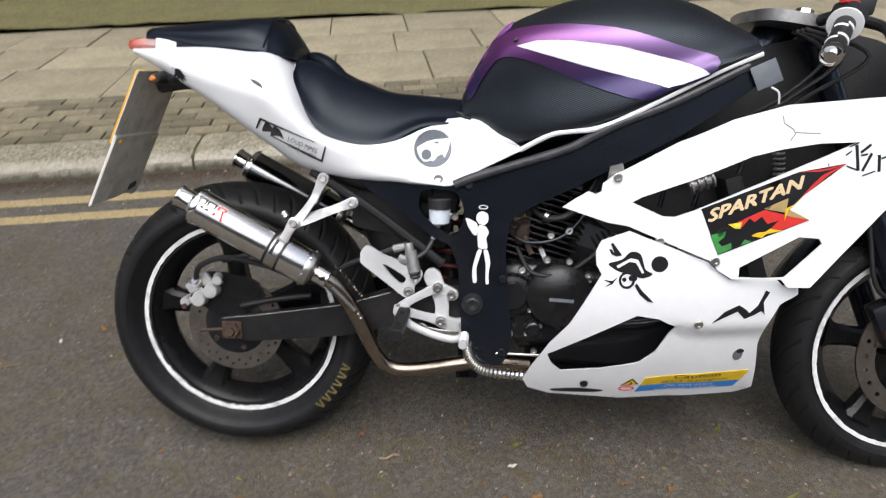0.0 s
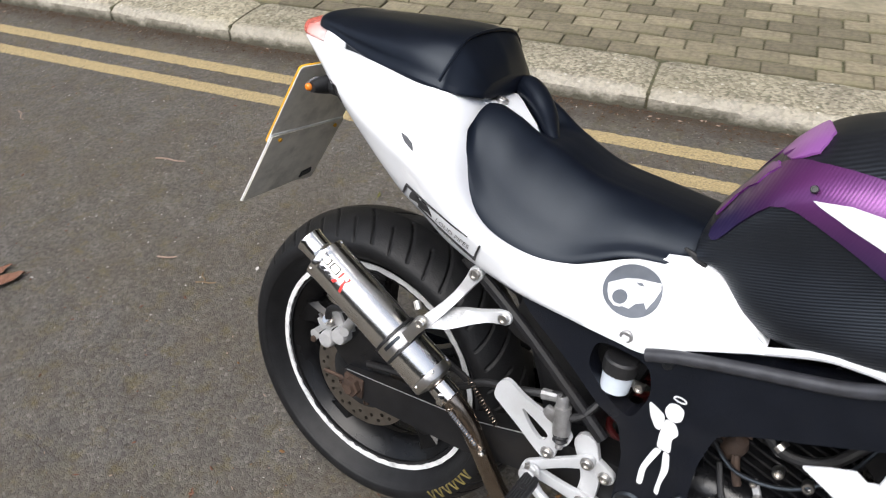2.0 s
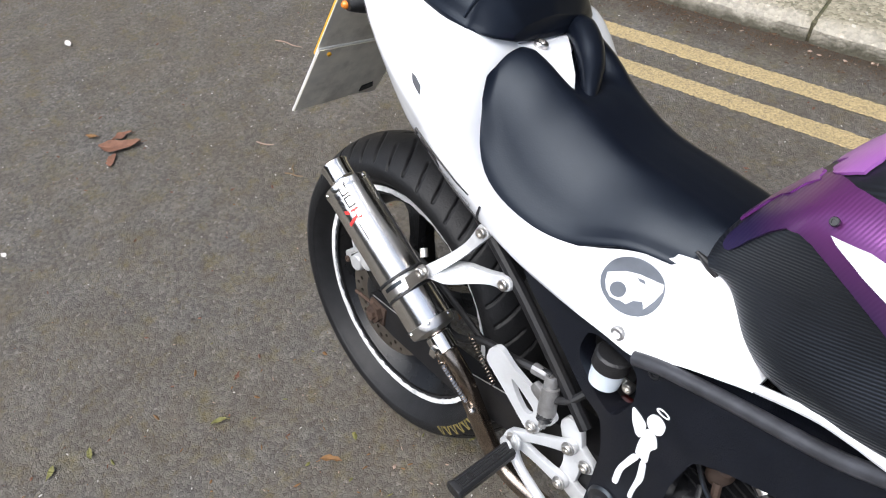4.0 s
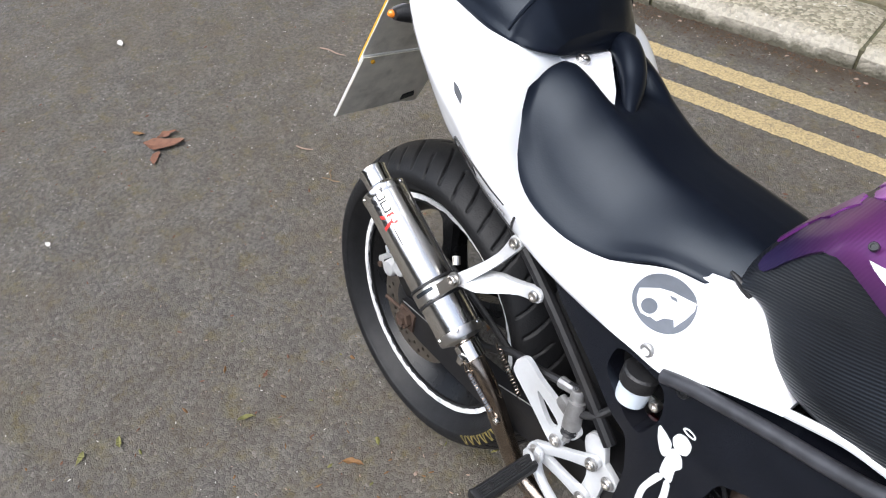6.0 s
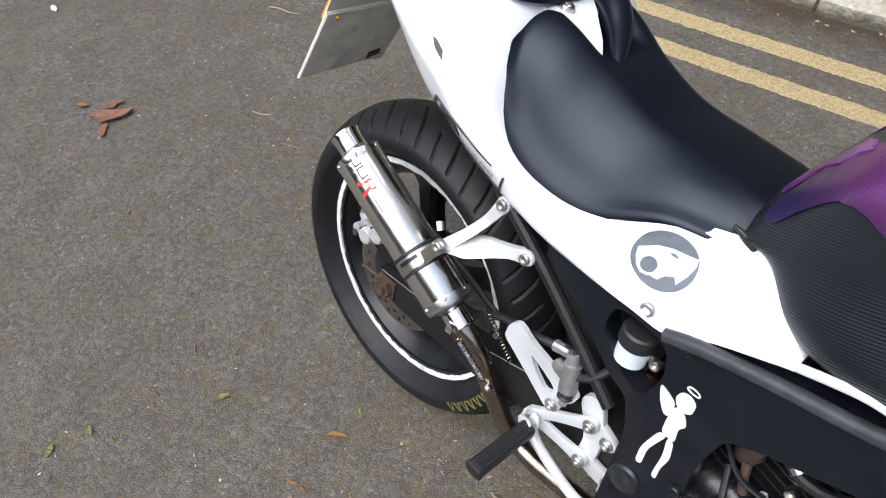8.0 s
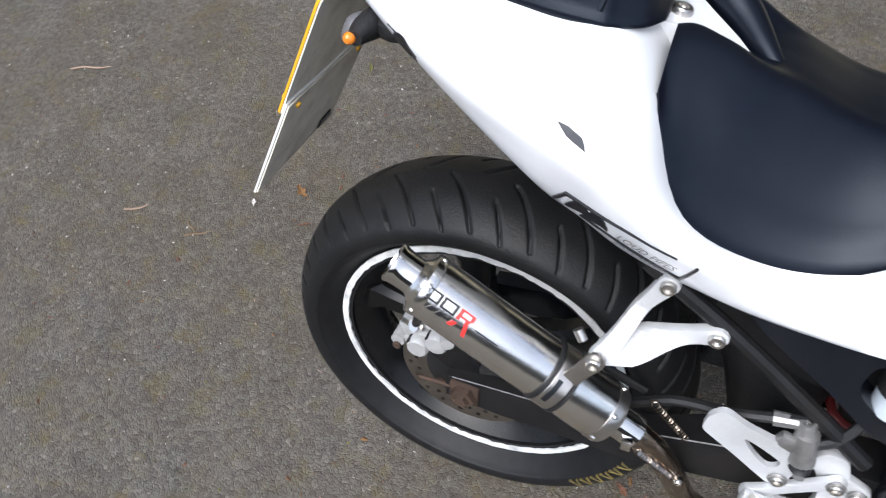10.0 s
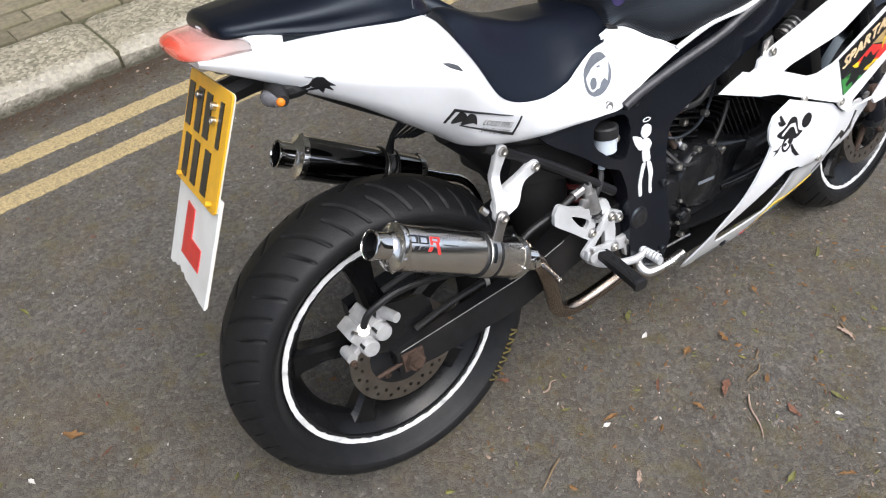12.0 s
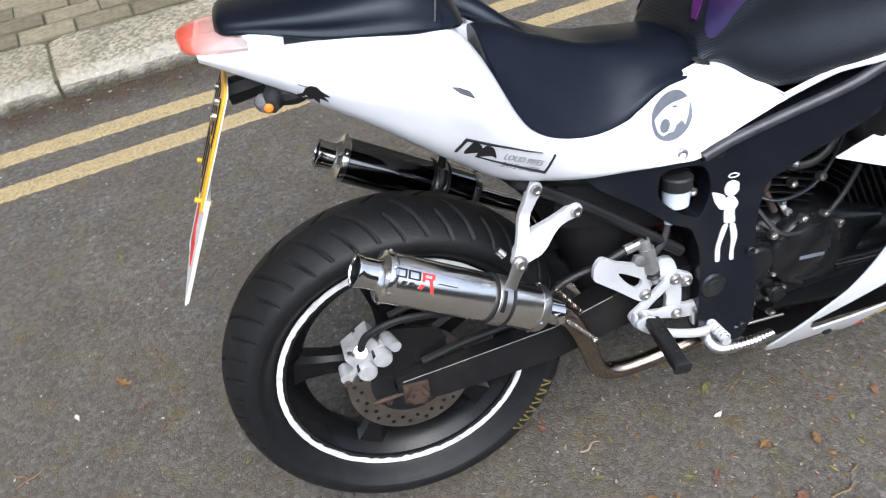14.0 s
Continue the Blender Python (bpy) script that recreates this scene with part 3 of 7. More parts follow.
# -- bodywork --
TAIL = [
    (-0.190, [(0, 0.935), (0.060, 0.934), (0.068, 0.931), (0.066, 0.926), (0.055, 0.921), (0, 0.920)]),
    (-0.120, [(0, 0.930), (0.095, 0.932), (0.112, 0.917), (0.107, 0.899), (0.085, 0.888), (0, 0.886)]),
    (-0.070, [(0, 0.930), (0.115, 0.932), (0.140, 0.905), (0.137, 0.880), (0.105, 0.860), (0, 0.858)]),
    (0.000, [(0, 0.930), (0.130, 0.930), (0.170, 0.888), (0.168, 0.853), (0.130, 0.820), (0, 0.818)]),
    (0.080, [(0, 0.921), (0.135, 0.921), (0.194, 0.868), (0.194, 0.828), (0.146, 0.764), (0, 0.760)]),
    (0.130, [(0, 0.914), (0.134, 0.914), (0.202, 0.853), (0.201, 0.809), (0.137, 0.726), (0, 0.722)]),
    (0.170, [(0, 0.880), (0.120, 0.872), (0.187, 0.834), (0.195, 0.781), (0.131, 0.696), (0, 0.692)])] + [
    (0.220, [(0, 0.780), (0.134, 0.770), (0.175, 0.767), (0.183, 0.741), (0.131, 0.678), (0, 0.675)]),
    (0.300, [(0, 0.740), (0.132, 0.734), (0.158, 0.736), (0.165, 0.706), (0.138, 0.664), (0, 0.662)]),
    (0.380, [(0, 0.745), (0.128, 0.745), (0.145, 0.736), (0.150, 0.703), (0.146, 0.660), (0, 0.660)]),
    (0.450, [(0, 0.775), (0.113, 0.778), (0.124, 0.742), (0.132, 0.695), (0.140, 0.650), (0, 0.650)]),
    (0.500, [(0, 0.780), (0.103, 0.787), (0.116, 0.745), (0.130, 0.700), (0.139, 0.648), (0, 0.650)]),
    (0.550, [(0, 0.775), (0.097, 0.785), (0.115, 0.748), (0.131, 0.715), (0.139, 0.680), (0, 0.685)]),
    (0.632, [(0, 0.730), (0.140, 0.732), (0.146, 0.729), (0.148, 0.727), (0.148, 0.723), (0, 0.722)]),
]
tail_bm = body(TAIL, 6, 5)
TAIL_BVH = bvh_of(tail_bm)
tail = part("tail_fairing", tail_bm, WHITE, bike, "glossy white tail fairing with a small chip", sharp=50)
# seats
part("pillion_seat", body([
    (-0.160, [(0, 0.970), (0.034, 0.969), (0.054, 0.966), (0.060, 0.961), (0.052, 0.954), (0, 0.954)]),
    (-0.148, [(0, 0.978), (0.050, 0.976), (0.074, 0.970), (0.082, 0.960), (0.074, 0.951), (0, 0.951)]),
    (-0.106, [(0, 0.981), (0.060, 0.978), (0.090, 0.968), (0.096, 0.956), (0.089, 0.948), (0, 0.948)]),
    (-0.026, [(0, 0.987), (0.070, 0.984), (0.108, 0.965), (0.114, 0.945), (0.108, 0.929), (0, 0.929)]),
    (0.064, [(0, 0.993), (0.080, 0.989), (0.116, 0.968), (0.127, 0.940), (0.121, 0.918), (0, 0.914)])] + [
    (0.112, [(0, 0.994), (0.078, 0.987), (0.110, 0.962), (0.124, 0.933), (0.119, 0.914), (0, 0.908)]),
    (0.126, [(0, 0.988), (0.074, 0.979), (0.104, 0.953), (0.118, 0.928), (0.113, 0.913), (0, 0.905)]),
    (0.148, [(0, 0.962), (0.064, 0.951), (0.088, 0.936), (0.102, 0.922), (0.098, 0.911), (0, 0.903)]),
    (0.162, [(0, 0.934), (0.050, 0.928), (0.066, 0.922), (0.076, 0.916), (0.070, 0.908), (0, 0.904)])], 6, 5),
    VINYL, bike, "black vinyl pillion pad with a piped seam", sharp=60)
pill = bike.children[-1]
part("seam", tube([(0.112, -0.1245, 0.930), (0.119, -0.111, 0.958), (0.121, -0.078, 0.985), (0.122, -0.03, 0.9935), (0.122, 0.03, 0.9935), (0.121, 0.078, 0.985), (0.119, 0.111, 0.958), (0.112, 0.1245, 0.930)], 0.0026, 6, 5), VINYL, pill)
part("seat_base", sheet([(-0.080, 0.948), (-0.015, 0.938), (-0.018, 0.926), (-0.084, 0.922)], [], lambda u, v, d: (u, -(0.100 + 0.25 * (u + 0.08)) + d, v), 0.01, 0.02), SATIN, pill)
seat_bm = body([
    (0.172, [(0, 0.862), (0.030, 0.864), (0.060, 0.902), (0.090, 0.903), (0.112, 0.890), (0.124, 0.868), (0, 0.85)]),
    (0.190, [(0, 0.866), (0.032, 0.868), (0.062, 0.905), (0.098, 0.890), (0.128, 0.850), (0.142, 0.802), (0, 0.80)]),
    (0.225, [(0, 0.866), (0.034, 0.870), (0.065, 0.893), (0.105, 0.862), (0.134, 0.808), (0.150, 0.750), (0, 0.75)]),
    (0.280, [(0, 0.866), (0.036, 0.866), (0.066, 0.862), (0.104, 0.826), (0.134, 0.775), (0.149, 0.724), (0, 0.725)])] + [
    (0.350, [(0, 0.841), (0.035, 0.840), (0.063, 0.836), (0.098, 0.805), (0.127, 0.765), (0.141, 0.726), (0, 0.725)]),
    (0.430, [(0, 0.832), (0.035, 0.831), (0.060, 0.828), (0.090, 0.811), (0.112, 0.788), (0.124, 0.766), (0, 0.755)]),
    (0.490, [(0, 0.826), (0.035, 0.825), (0.060, 0.822), (0.082, 0.808), (0.099, 0.790), (0.109, 0.772), (0, 0.76)]),
    (0.525, [(0, 0.822), (0.035, 0.821), (0.060, 0.817), (0.078, 0.803), (0.090, 0.790), (0.096, 0.776), (0, 0.77)])], 6, 5)
seat = part("rider_seat", seat_bm, VINYL, bike, "black vinyl rider's seat with worn sheen", sharp=60)
part("seat_edge_piping", tube([(0.172, -0.125, 0.868), (0.19, -0.143, 0.803), (0.225, -0.151, 0.751), (0.28, -0.150, 0.725), (0.35, -0.142, 0.727), (0.43, -0.1245, 0.767), (0.49, -0.1095, 0.773), (0.525, -0.0965, 0.777)], 0.003, 6, 5), VINYL, seat)
notch = [(0.115, -0.07), (0.155, -0.058), (0.20, -0.050), (0.236, -0.044), (0.244, -0.036), (0.225, -0.014), (0.20, 0.006), (0.165, 0.035), (0.115, 0.05)]
part("seat_notch_cover", sheet(notch, [], lambda u, v, d: (u, v, 0.901 - 0.42 * max(0, u - 0.17) - d), 0.05, 0.02), WHITE, tail, "white cover between the two seats")
part("seat_bolt", ring_bolt((0.170, -0.030, 0.900), (0.2, 0, 1), 0.010, 0.006), BRUSHED, tail)
part("seat_lip", tube([(0.150, 0.062, 0.885), (0.166, 0.056, 0.908), (0.196, 0.040, 0.902), (0.226, 0.018, 0.884), (0.252, -0.012, 0.868), (0.268, -0.030, 0.860)], [0.014, 0.021, 0.021, 0.018, 0.012, 0.006], 14, 6), VINYL, seat)
# tail light
def fading_lens(name):
    """Moulded lens: red at its rear end, clear further in."""
    m = material(name, (0.8, 0.7, 0.68), 0.12, 0, 0.05, 30, 0, 80, 0.0, None, rvar=0.05)
    N, K = m.node_tree.nodes, m.node_tree.links
    p = N["Principled BSDF"]
    p.inputs["Transmission Weight"].default_value, p.inputs["IOR"].default_value = 0.65, 1.2
    tc = N.new("ShaderNodeTexCoord")
    sp = N.new("ShaderNodeSeparateXYZ")
    K.new(tc.outputs["Object"], sp.inputs[0])
    ramp = N.new("ShaderNodeValToRGB")
    mr = N.new("ShaderNodeMapRange")
    mr.inputs["From Min"].default_value, mr.inputs["From Max"].default_value = -0.215, -0.085
    K.new(sp.outputs["X"], mr.inputs["Value"])
    K.new(mr.outputs[0], ramp.inputs["Fac"])
    e = ramp.color_ramp.elements
    e[0].position, e[0].color = 0.08, (0.88, 0.15, 0.09, 1)
    e[1].position, e[1].color = 0.75, (0.85, 0.80, 0.78, 1)
    x = e.new(0.40)
    x.color = (0.88, 0.52, 0.47, 1)
    K.new(ramp.outputs[0], p.inputs["Base Color"])
    return m


LENS = fading_lens("red_to_clear_lens")
AMBER = material("amber_lens", (0.75, 0.22, 0.02), 0.15, 0, 0.1, 30, 0, 80, 0.5, None)
light = part("tail_light", body([
    (-0.214, [(0, 0.953), (0.014, 0.951), (0.020, 0.947), (0.014, 0.943), (0, 0.942)]),
    (-0.206, [(0, 0.957), (0.042, 0.953), (0.054, 0.944), (0.046, 0.934), (0, 0.932)]),
    (-0.186, [(0, 0.959), (0.058, 0.955), (0.074, 0.945), (0.068, 0.932), (0, 0.930)]),
    (-0.150, [(0, 0.957), (0.070, 0.954), (0.090, 0.946), (0.084, 0.932), (0, 0.930)]),
    (-0.118, [(0, 0.952), (0.078, 0.949), (0.094, 0.942), (0.092, 0.932), (0, 0.930)]),
    (-0.088, [(0, 0.945), (0.082, 0.944), (0.094, 0.940), (0.095, 0.932), (0, 0.930)])], 5, 4), LENS, bike, "tail lamp lens, red at the rear and clear inside")
light.visible_shadow = False
for sd in (-1, 1):
    part("lamp_reflector", sheet(rounded([(-0.142, 0.934), (-0.132, 0.944), (-0.108, 0.946), (-0.100, 0.934)], 3, 0.3), [], lambda u, v, d, sd=sd: (u, sd * (0.060 + 0.25 * (u + 0.16) - 0.8 * (v - 0.934)) + d, v), 0.003, 0.01), CASTALU, light, "bright lamp reflector")
part("lamp_tray", box((0.10, 0.11, 0.006), pose(-0.135, 0, 0.9345, 0, 0, 0), 0.002), ALLOY, light)
for k in range(4):
    part("bulb_holder", rod((-0.15 + 0.012 * k, -0.03 + 0.02 * k, 0.937), (-0.15 + 0.012 * k, -0.03 + 0.02 * k, 0.948), 0.006), CHROME, light)
# white arch over the lamp, under the pillion pad
arch = [(0.103, 0.926, -0.124, -0.082), (0.098, 0.944, -0.122, -0.078), (0.090, 0.950, -0.127, -0.082), (0.070, 0.955, -0.142, -0.094), (0.036, 0.959, -0.156, -0.11), (0, 0.960, -0.162, -0.12)]
arch = [(-y, z, a, b) for y, z, a, b in arch] + arch[-2::-1]
part("light_hood", skin(bmesh.new(), [[(a, y, z - 0.003), (a - 0.001, y, z + 0.001), (a + 0.005, y * 1.02, z + 0.004), (b, y * 1.02, z + 0.004), (b, y, z - 0.003)] for y, z, a, b in arch]), WHITE, tail, "white arch between lamp and pillion pad")
# tank
tank_bm = body([
    (0.512, [(0, 0.835), (0.060, 0.832), (0.090, 0.820), (0.098, 0.802), (0.096, 0.786), (0, 0.78)]),
    (0.550, [(0, 0.900), (0.070, 0.895), (0.117, 0.865), (0.118, 0.822), (0.102, 0.782), (0, 0.775)]),
    (0.600, [(0, 0.966), (0.080, 0.960), (0.150, 0.922), (0.142, 0.840), (0.130, 0.747), (0, 0.74)]),
    (0.660, [(0, 0.998), (0.090, 0.990), (0.172, 0.940), (0.166, 0.850), (0.156, 0.744), (0, 0.735)])] + [
    (0.760, [(0, 1.026), (0.100, 1.016), (0.186, 0.950), (0.188, 0.860), (0.180, 0.768), (0, 0.76)]),
    (0.870, [(0, 1.030), (0.110, 1.018), (0.195, 0.955), (0.203, 0.880), (0.198, 0.812), (0, 0.80)]),
    (0.970, [(0, 1.015), (0.110, 1.000), (0.190, 0.955), (0.205, 0.905), (0.203, 0.864), (0, 0.855)]),
    (1.065, [(0, 0.965), (0.090, 0.955), (0.160, 0.938), (0.190, 0.922), (0.200, 0.907), (0, 0.90)])], 8, 6)
TANK_BVH = bvh_of(tank_bm)


def carbon(name):
    """Black ribbed vinyl wrap: fine ribs across the tank."""
    m = material(name, (0.0085, 0.009, 0.0115), 0.40, 0, 0.2, 25, 0, 80, 0, (0.018, 0.019, 0.023), 8, 0.4, 0.08)
    N, K = m.node_tree.nodes, m.node_tree.links
    tc = N.new("ShaderNodeTexCoord")
    mp = N.new("ShaderNodeMapping")
    mp.inputs["Rotation"].default_value = (0, radians(24), 0)
    wv = N.new("ShaderNodeTexWave")
    wv.wave_type, wv.bands_direction = "BANDS", "Z"
    wv.inputs["Scale"].default_value, wv.inputs["Distortion"].default_value = 88, 0.2
    K.new(tc.outputs["Object"], mp.inputs["Vector"])
    K.new(mp.outputs[0], wv.inputs["Vector"])
    b = N.new("ShaderNodeBump")
    b.inputs["Strength"].default_value, b.inputs["Distance"].default_value = 0.55, 0.0007
    K.new(wv.outputs["Fac"], b.inputs["Height"])
    K.new(b.outputs[0], N["Principled BSDF"].inputs["Normal"])
    return m


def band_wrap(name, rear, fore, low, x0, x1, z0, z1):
    """Wrap film that shades along the tank and darkens to another hue at its lower edge; sky sheen brightens its top
    colour.
    """
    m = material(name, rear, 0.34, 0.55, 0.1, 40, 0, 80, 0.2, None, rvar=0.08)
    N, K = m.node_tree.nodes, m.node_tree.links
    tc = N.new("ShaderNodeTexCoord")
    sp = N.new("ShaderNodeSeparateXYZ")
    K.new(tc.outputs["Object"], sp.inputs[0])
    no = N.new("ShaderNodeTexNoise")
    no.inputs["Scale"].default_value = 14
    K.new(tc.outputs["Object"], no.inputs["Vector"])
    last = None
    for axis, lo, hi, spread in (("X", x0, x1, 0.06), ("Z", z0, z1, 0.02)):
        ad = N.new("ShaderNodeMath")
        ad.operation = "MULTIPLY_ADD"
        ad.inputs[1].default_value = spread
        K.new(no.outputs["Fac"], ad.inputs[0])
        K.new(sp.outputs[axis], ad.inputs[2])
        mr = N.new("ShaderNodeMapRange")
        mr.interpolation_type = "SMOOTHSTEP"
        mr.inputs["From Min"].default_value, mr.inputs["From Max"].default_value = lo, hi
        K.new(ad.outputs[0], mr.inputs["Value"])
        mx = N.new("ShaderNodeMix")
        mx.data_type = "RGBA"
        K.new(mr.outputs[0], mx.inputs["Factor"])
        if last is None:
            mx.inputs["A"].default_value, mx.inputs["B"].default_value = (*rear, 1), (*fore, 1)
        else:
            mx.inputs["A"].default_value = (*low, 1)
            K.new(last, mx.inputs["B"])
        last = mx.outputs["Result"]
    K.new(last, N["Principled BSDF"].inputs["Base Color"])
    mp = N.new("ShaderNodeMapping")
    mp.inputs["Rotation"].default_value = (0, radians(75), 0)
    wv = N.new("ShaderNodeTexWave")
    wv.wave_type, wv.bands_direction = "BANDS", "Z"
    wv.inputs["Scale"].default_value, wv.inputs["Distortion"].default_value = 88, 0.2
    K.new(tc.outputs["Object"], mp.inputs["Vector"])
    K.new(mp.outputs[0], wv.inputs["Vector"])
    b = N.new("ShaderNodeBump")
    b.inputs["Strength"].default_value, b.inputs["Distance"].default_value = 0.2, 0.0006
    K.new(wv.outputs["Fac"], b.inputs["Height"])
    K.new(b.outputs[0], N["Principled BSDF"].inputs["Normal"])
    return m


CARBON = carbon("ribbed_black_wrap")
CARBON.node_tree.nodes["Principled BSDF"].inputs["Specular Tint"].default_value = (0.72, 0.86, 1.0, 1)
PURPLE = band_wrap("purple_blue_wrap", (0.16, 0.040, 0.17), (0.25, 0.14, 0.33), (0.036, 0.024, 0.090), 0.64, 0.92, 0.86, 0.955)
# lighter copy of the wrap: sky sheen on the upturned top, in colour
MAGENTA = band_wrap("sky_lit_purple_wrap", (0.22, 0.05, 0.27), (0.62, 0.22, 0.74), (0.14, 0.03, 0.18), 0.57, 0.625, 0.90, 0.965)
RUST = material("rusty_steel", (0.065, 0.040, 0.028), 0.8, 0.3, 0.3, 60, 0.001, 120, 0, (0.05, 0.04, 0.035), 20, 0.7)
DISC = material("worn_brake_disc", (0.34, 0.31, 0.28), 0.35, 1, 0.15, 40, 0.0003, 200, 0, (0.14, 0.09, 0.06), 9, 0.7)
GREASY = material("grimy_black_casting", (0.0070, 0.0072, 0.0082), 0.26, 0, 0.3, 60, 0.0004, 150, 0, (0.020, 0.018, 0.016), 11, 0.45, spec=0.5)
PLASTIC = material("black_plastic", (0.011, 0.011, 0.012), 0.5, 0, 0.2, 60, 0.0008, 260, 0, (0.03, 0.028, 0.025), 10, 0.4)
MILKY = material("milky_plastic", (0.62, 0.68, 0.74), 0.4, 0, 0.06, 40)
REDSPRING = material("red_spring_paint", (0.10, 0.012, 0.012), 0.4, 0, 0.15, 40)
STICKER_BLACK = material("black_sticker_vinyl", (0.010, 0.010, 0.012), 0.35, 0, 0.15, 60)
STRIPE = material("scuffed_rim_tape", (0.76, 0.76, 0.76), 0.4, 0, 0.05, 60, 0, 80, 0, (0.02, 0.02, 0.02), 34, 0.5)
STICKER_WHITE = material("white_sticker_vinyl", (0.78, 0.78, 0.78), 0.4, 0, 0.03, 60)
DARKCHIP = material("dark_chipped_plastic", (0.045, 0.048, 0.055), 0.6, 0, 0.2, 60)
SMOKE = material("smoked_lens", (0.13, 0.13, 0.14), 0.15, 0, 0.3, 60, 0.001, 120, 0.4)
GREYGRAPHIC = material("grey_sticker_vinyl", (0.15, 0.165, 0.19), 0.4, 0, 0.1, 60)
PLATE_Y = material("yellow_plate", (0.80, 0.43, 0.015), 0.4, 0, 0.06, 40, 0, 80, 0.1, (0.35, 0.2, 0.05), 12, 0.3)
PLATE_W = material("white_plate", (0.74, 0.74, 0.72), 0.45, 0, 0.05, 40, 0, 80, 0, (0.35, 0.33, 0.3), 10, 0.4)
PLATE_BACK = material("grey_acrylic", (0.72, 0.69, 0.61), 0.35, 0, 0.12, 30, 0, 80, 0, (0.22, 0.20, 0.17), 14, 0.6)
PAINT_RED = material("red_print", (0.62, 0.035, 0.03), 0.4, 0, 0.08, 40)
PAINT_YEL = material("yellow_print", (0.75, 0.50, 0.02), 0.4, 0, 0.08, 40)
PAINT_BLUE = material("blue_print", (0.03, 0.22, 0.62), 0.4, 0, 0.08, 40)
PAINT_GREEN = material("green_print", (0.05, 0.26, 0.06), 0.4, 0, 0.15, 60)
PAINT_TAN = material("tan_print", (0.42, 0.30, 0.13), 0.4, 0, 0.1, 40)
PAINT_CREAM = material("cream_print", (0.78, 0.60, 0.36), 0.4, 0, 0.1, 40)
TYRE_LETTER = material("yellow_tyre_paint", (0.17, 0.135, 0.04), 0.7, 0, 0.3, 90, 0, 80, 0, (0.03, 0.03, 0.03), 40, 0.8)


def wrapped(bvh, lift, side=-1):
    """Places flat (x, z) points on the flank of a body, lift metres proud of it."""
    def place(u, v, d):
        hit, nor, *_ = bvh.ray_cast(Vector((u, side * 0.6, v)), Vector((0, -side, 0)))
        if hit is None:
            hit, nor, *_ = bvh.find_nearest(Vector((u, side * 0.2, v)))
        if nor.y * side < 0:
            nor = -nor
        return hit + nor * (lift - d)
    return place


def decal(name, outline, bvh, mat, parent, label="", lift=0.0012, holes=(), step=0.015, side=-1):
    return part(name, sheet(outline, list(holes), wrapped(bvh, lift, side), lift + 0.001, step), mat, parent, label)


def circle(cx, cz, r, n=24, rz=None, a0=0.0):
    return [(cx + r * math.cos(a0 + 2 * math.pi * k / n), cz + (rz or r) * math.sin(a0 + 2 * math.pi * k / n)) for k in range(n)]


tank = part("fuel_tank", tank_bm, CARBON, bike, "fuel tank wrapped in ribbed black vinyl", sharp=60)
band = [(0.606, 0.953), (0.668, 0.962), (0.75, 0.960), (0.832, 0.947), (0.914, 0.921), (0.985, 0.898), (0.97, 0.867), (0.903, 0.842), (0.852, 0.823), (0.76, 0.85), (0.658, 0.893), (0.596, 0.905), (0.562, 0.872), (0.535, 0.828), (0.524, 0.835), (0.55, 0.895), (0.575, 0.932)]
flash = [(0.623, 0.924), (0.658, 0.932), (0.72, 0.932), (0.812, 0.920), (0.913, 0.894), (0.97, 0.871), (0.899, 0.844), (0.83, 0.864), (0.761, 0.883), (0.69, 0.904)]
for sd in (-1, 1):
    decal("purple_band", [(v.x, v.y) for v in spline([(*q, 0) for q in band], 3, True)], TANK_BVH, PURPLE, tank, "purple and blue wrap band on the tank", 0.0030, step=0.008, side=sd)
    decal("white_flash", flash, TANK_BVH, WHITE, tank, "white flash on the tank", 0.0045, step=0.008, side=sd)
def from_above(bvh, lift):
    """Places flat (x, y) points on top of a body, lift metres proud of it."""
    def place(u, v, d):
        hit, nor, *_ = bvh.ray_cast(Vector((u, v, 1.4)), Vector((0, 0, -1)))
        if hit is None:
            hit, nor, *_ = bvh.find_nearest(Vector((u, v, 0.95)))
        return hit + (nor if nor.z > 0 else -nor) * (lift - d)
    return place


peel = [(0.610, -0.106), (0.614, -0.086), (0.617, -0.058), (0.612, -0.02), (0.604, 0.05), (0.577, 0.05), (0.568, 0.0), (0.571, -0.036), (0.584, -0.054), (0.579, -0.066), (0.583, -0.084), (0.592, -0.096)]
part("peeling_wrap", sheet([(p[0] + random.uniform(-0.001, 0.001), p[1] + random.uniform(-0.001, 0.001)) for p in dense(peel, 0.006)], [], from_above(TANK_BVH, 0.0045), 0.003, 0.008), MAGENTA, tank, "purple wrap peeling at its edge, sky sheen in its colour")
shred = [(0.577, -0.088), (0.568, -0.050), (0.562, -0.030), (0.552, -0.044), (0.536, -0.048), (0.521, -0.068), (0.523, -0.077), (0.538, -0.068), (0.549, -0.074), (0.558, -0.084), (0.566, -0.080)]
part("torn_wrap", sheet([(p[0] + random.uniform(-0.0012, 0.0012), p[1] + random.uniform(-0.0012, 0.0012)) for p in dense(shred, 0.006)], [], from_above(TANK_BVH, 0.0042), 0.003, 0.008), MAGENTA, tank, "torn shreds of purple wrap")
part("tank_plug", ring_bolt((0.618, -0.165, 0.937), (-0.2, -0.8, 0.5), 0.0045, 0.002), STICKER_BLACK, tank)
cap = part("filler_cap", lathe([(0, 0.012), (0.028, 0.012), (0.032, 0.008), (0.045, 0.006), (0.047, 0), (0, 0)], (0.93, 0, 1.022), (0.1, 0, 1), 28, closed=False), BRUSHED, tank)
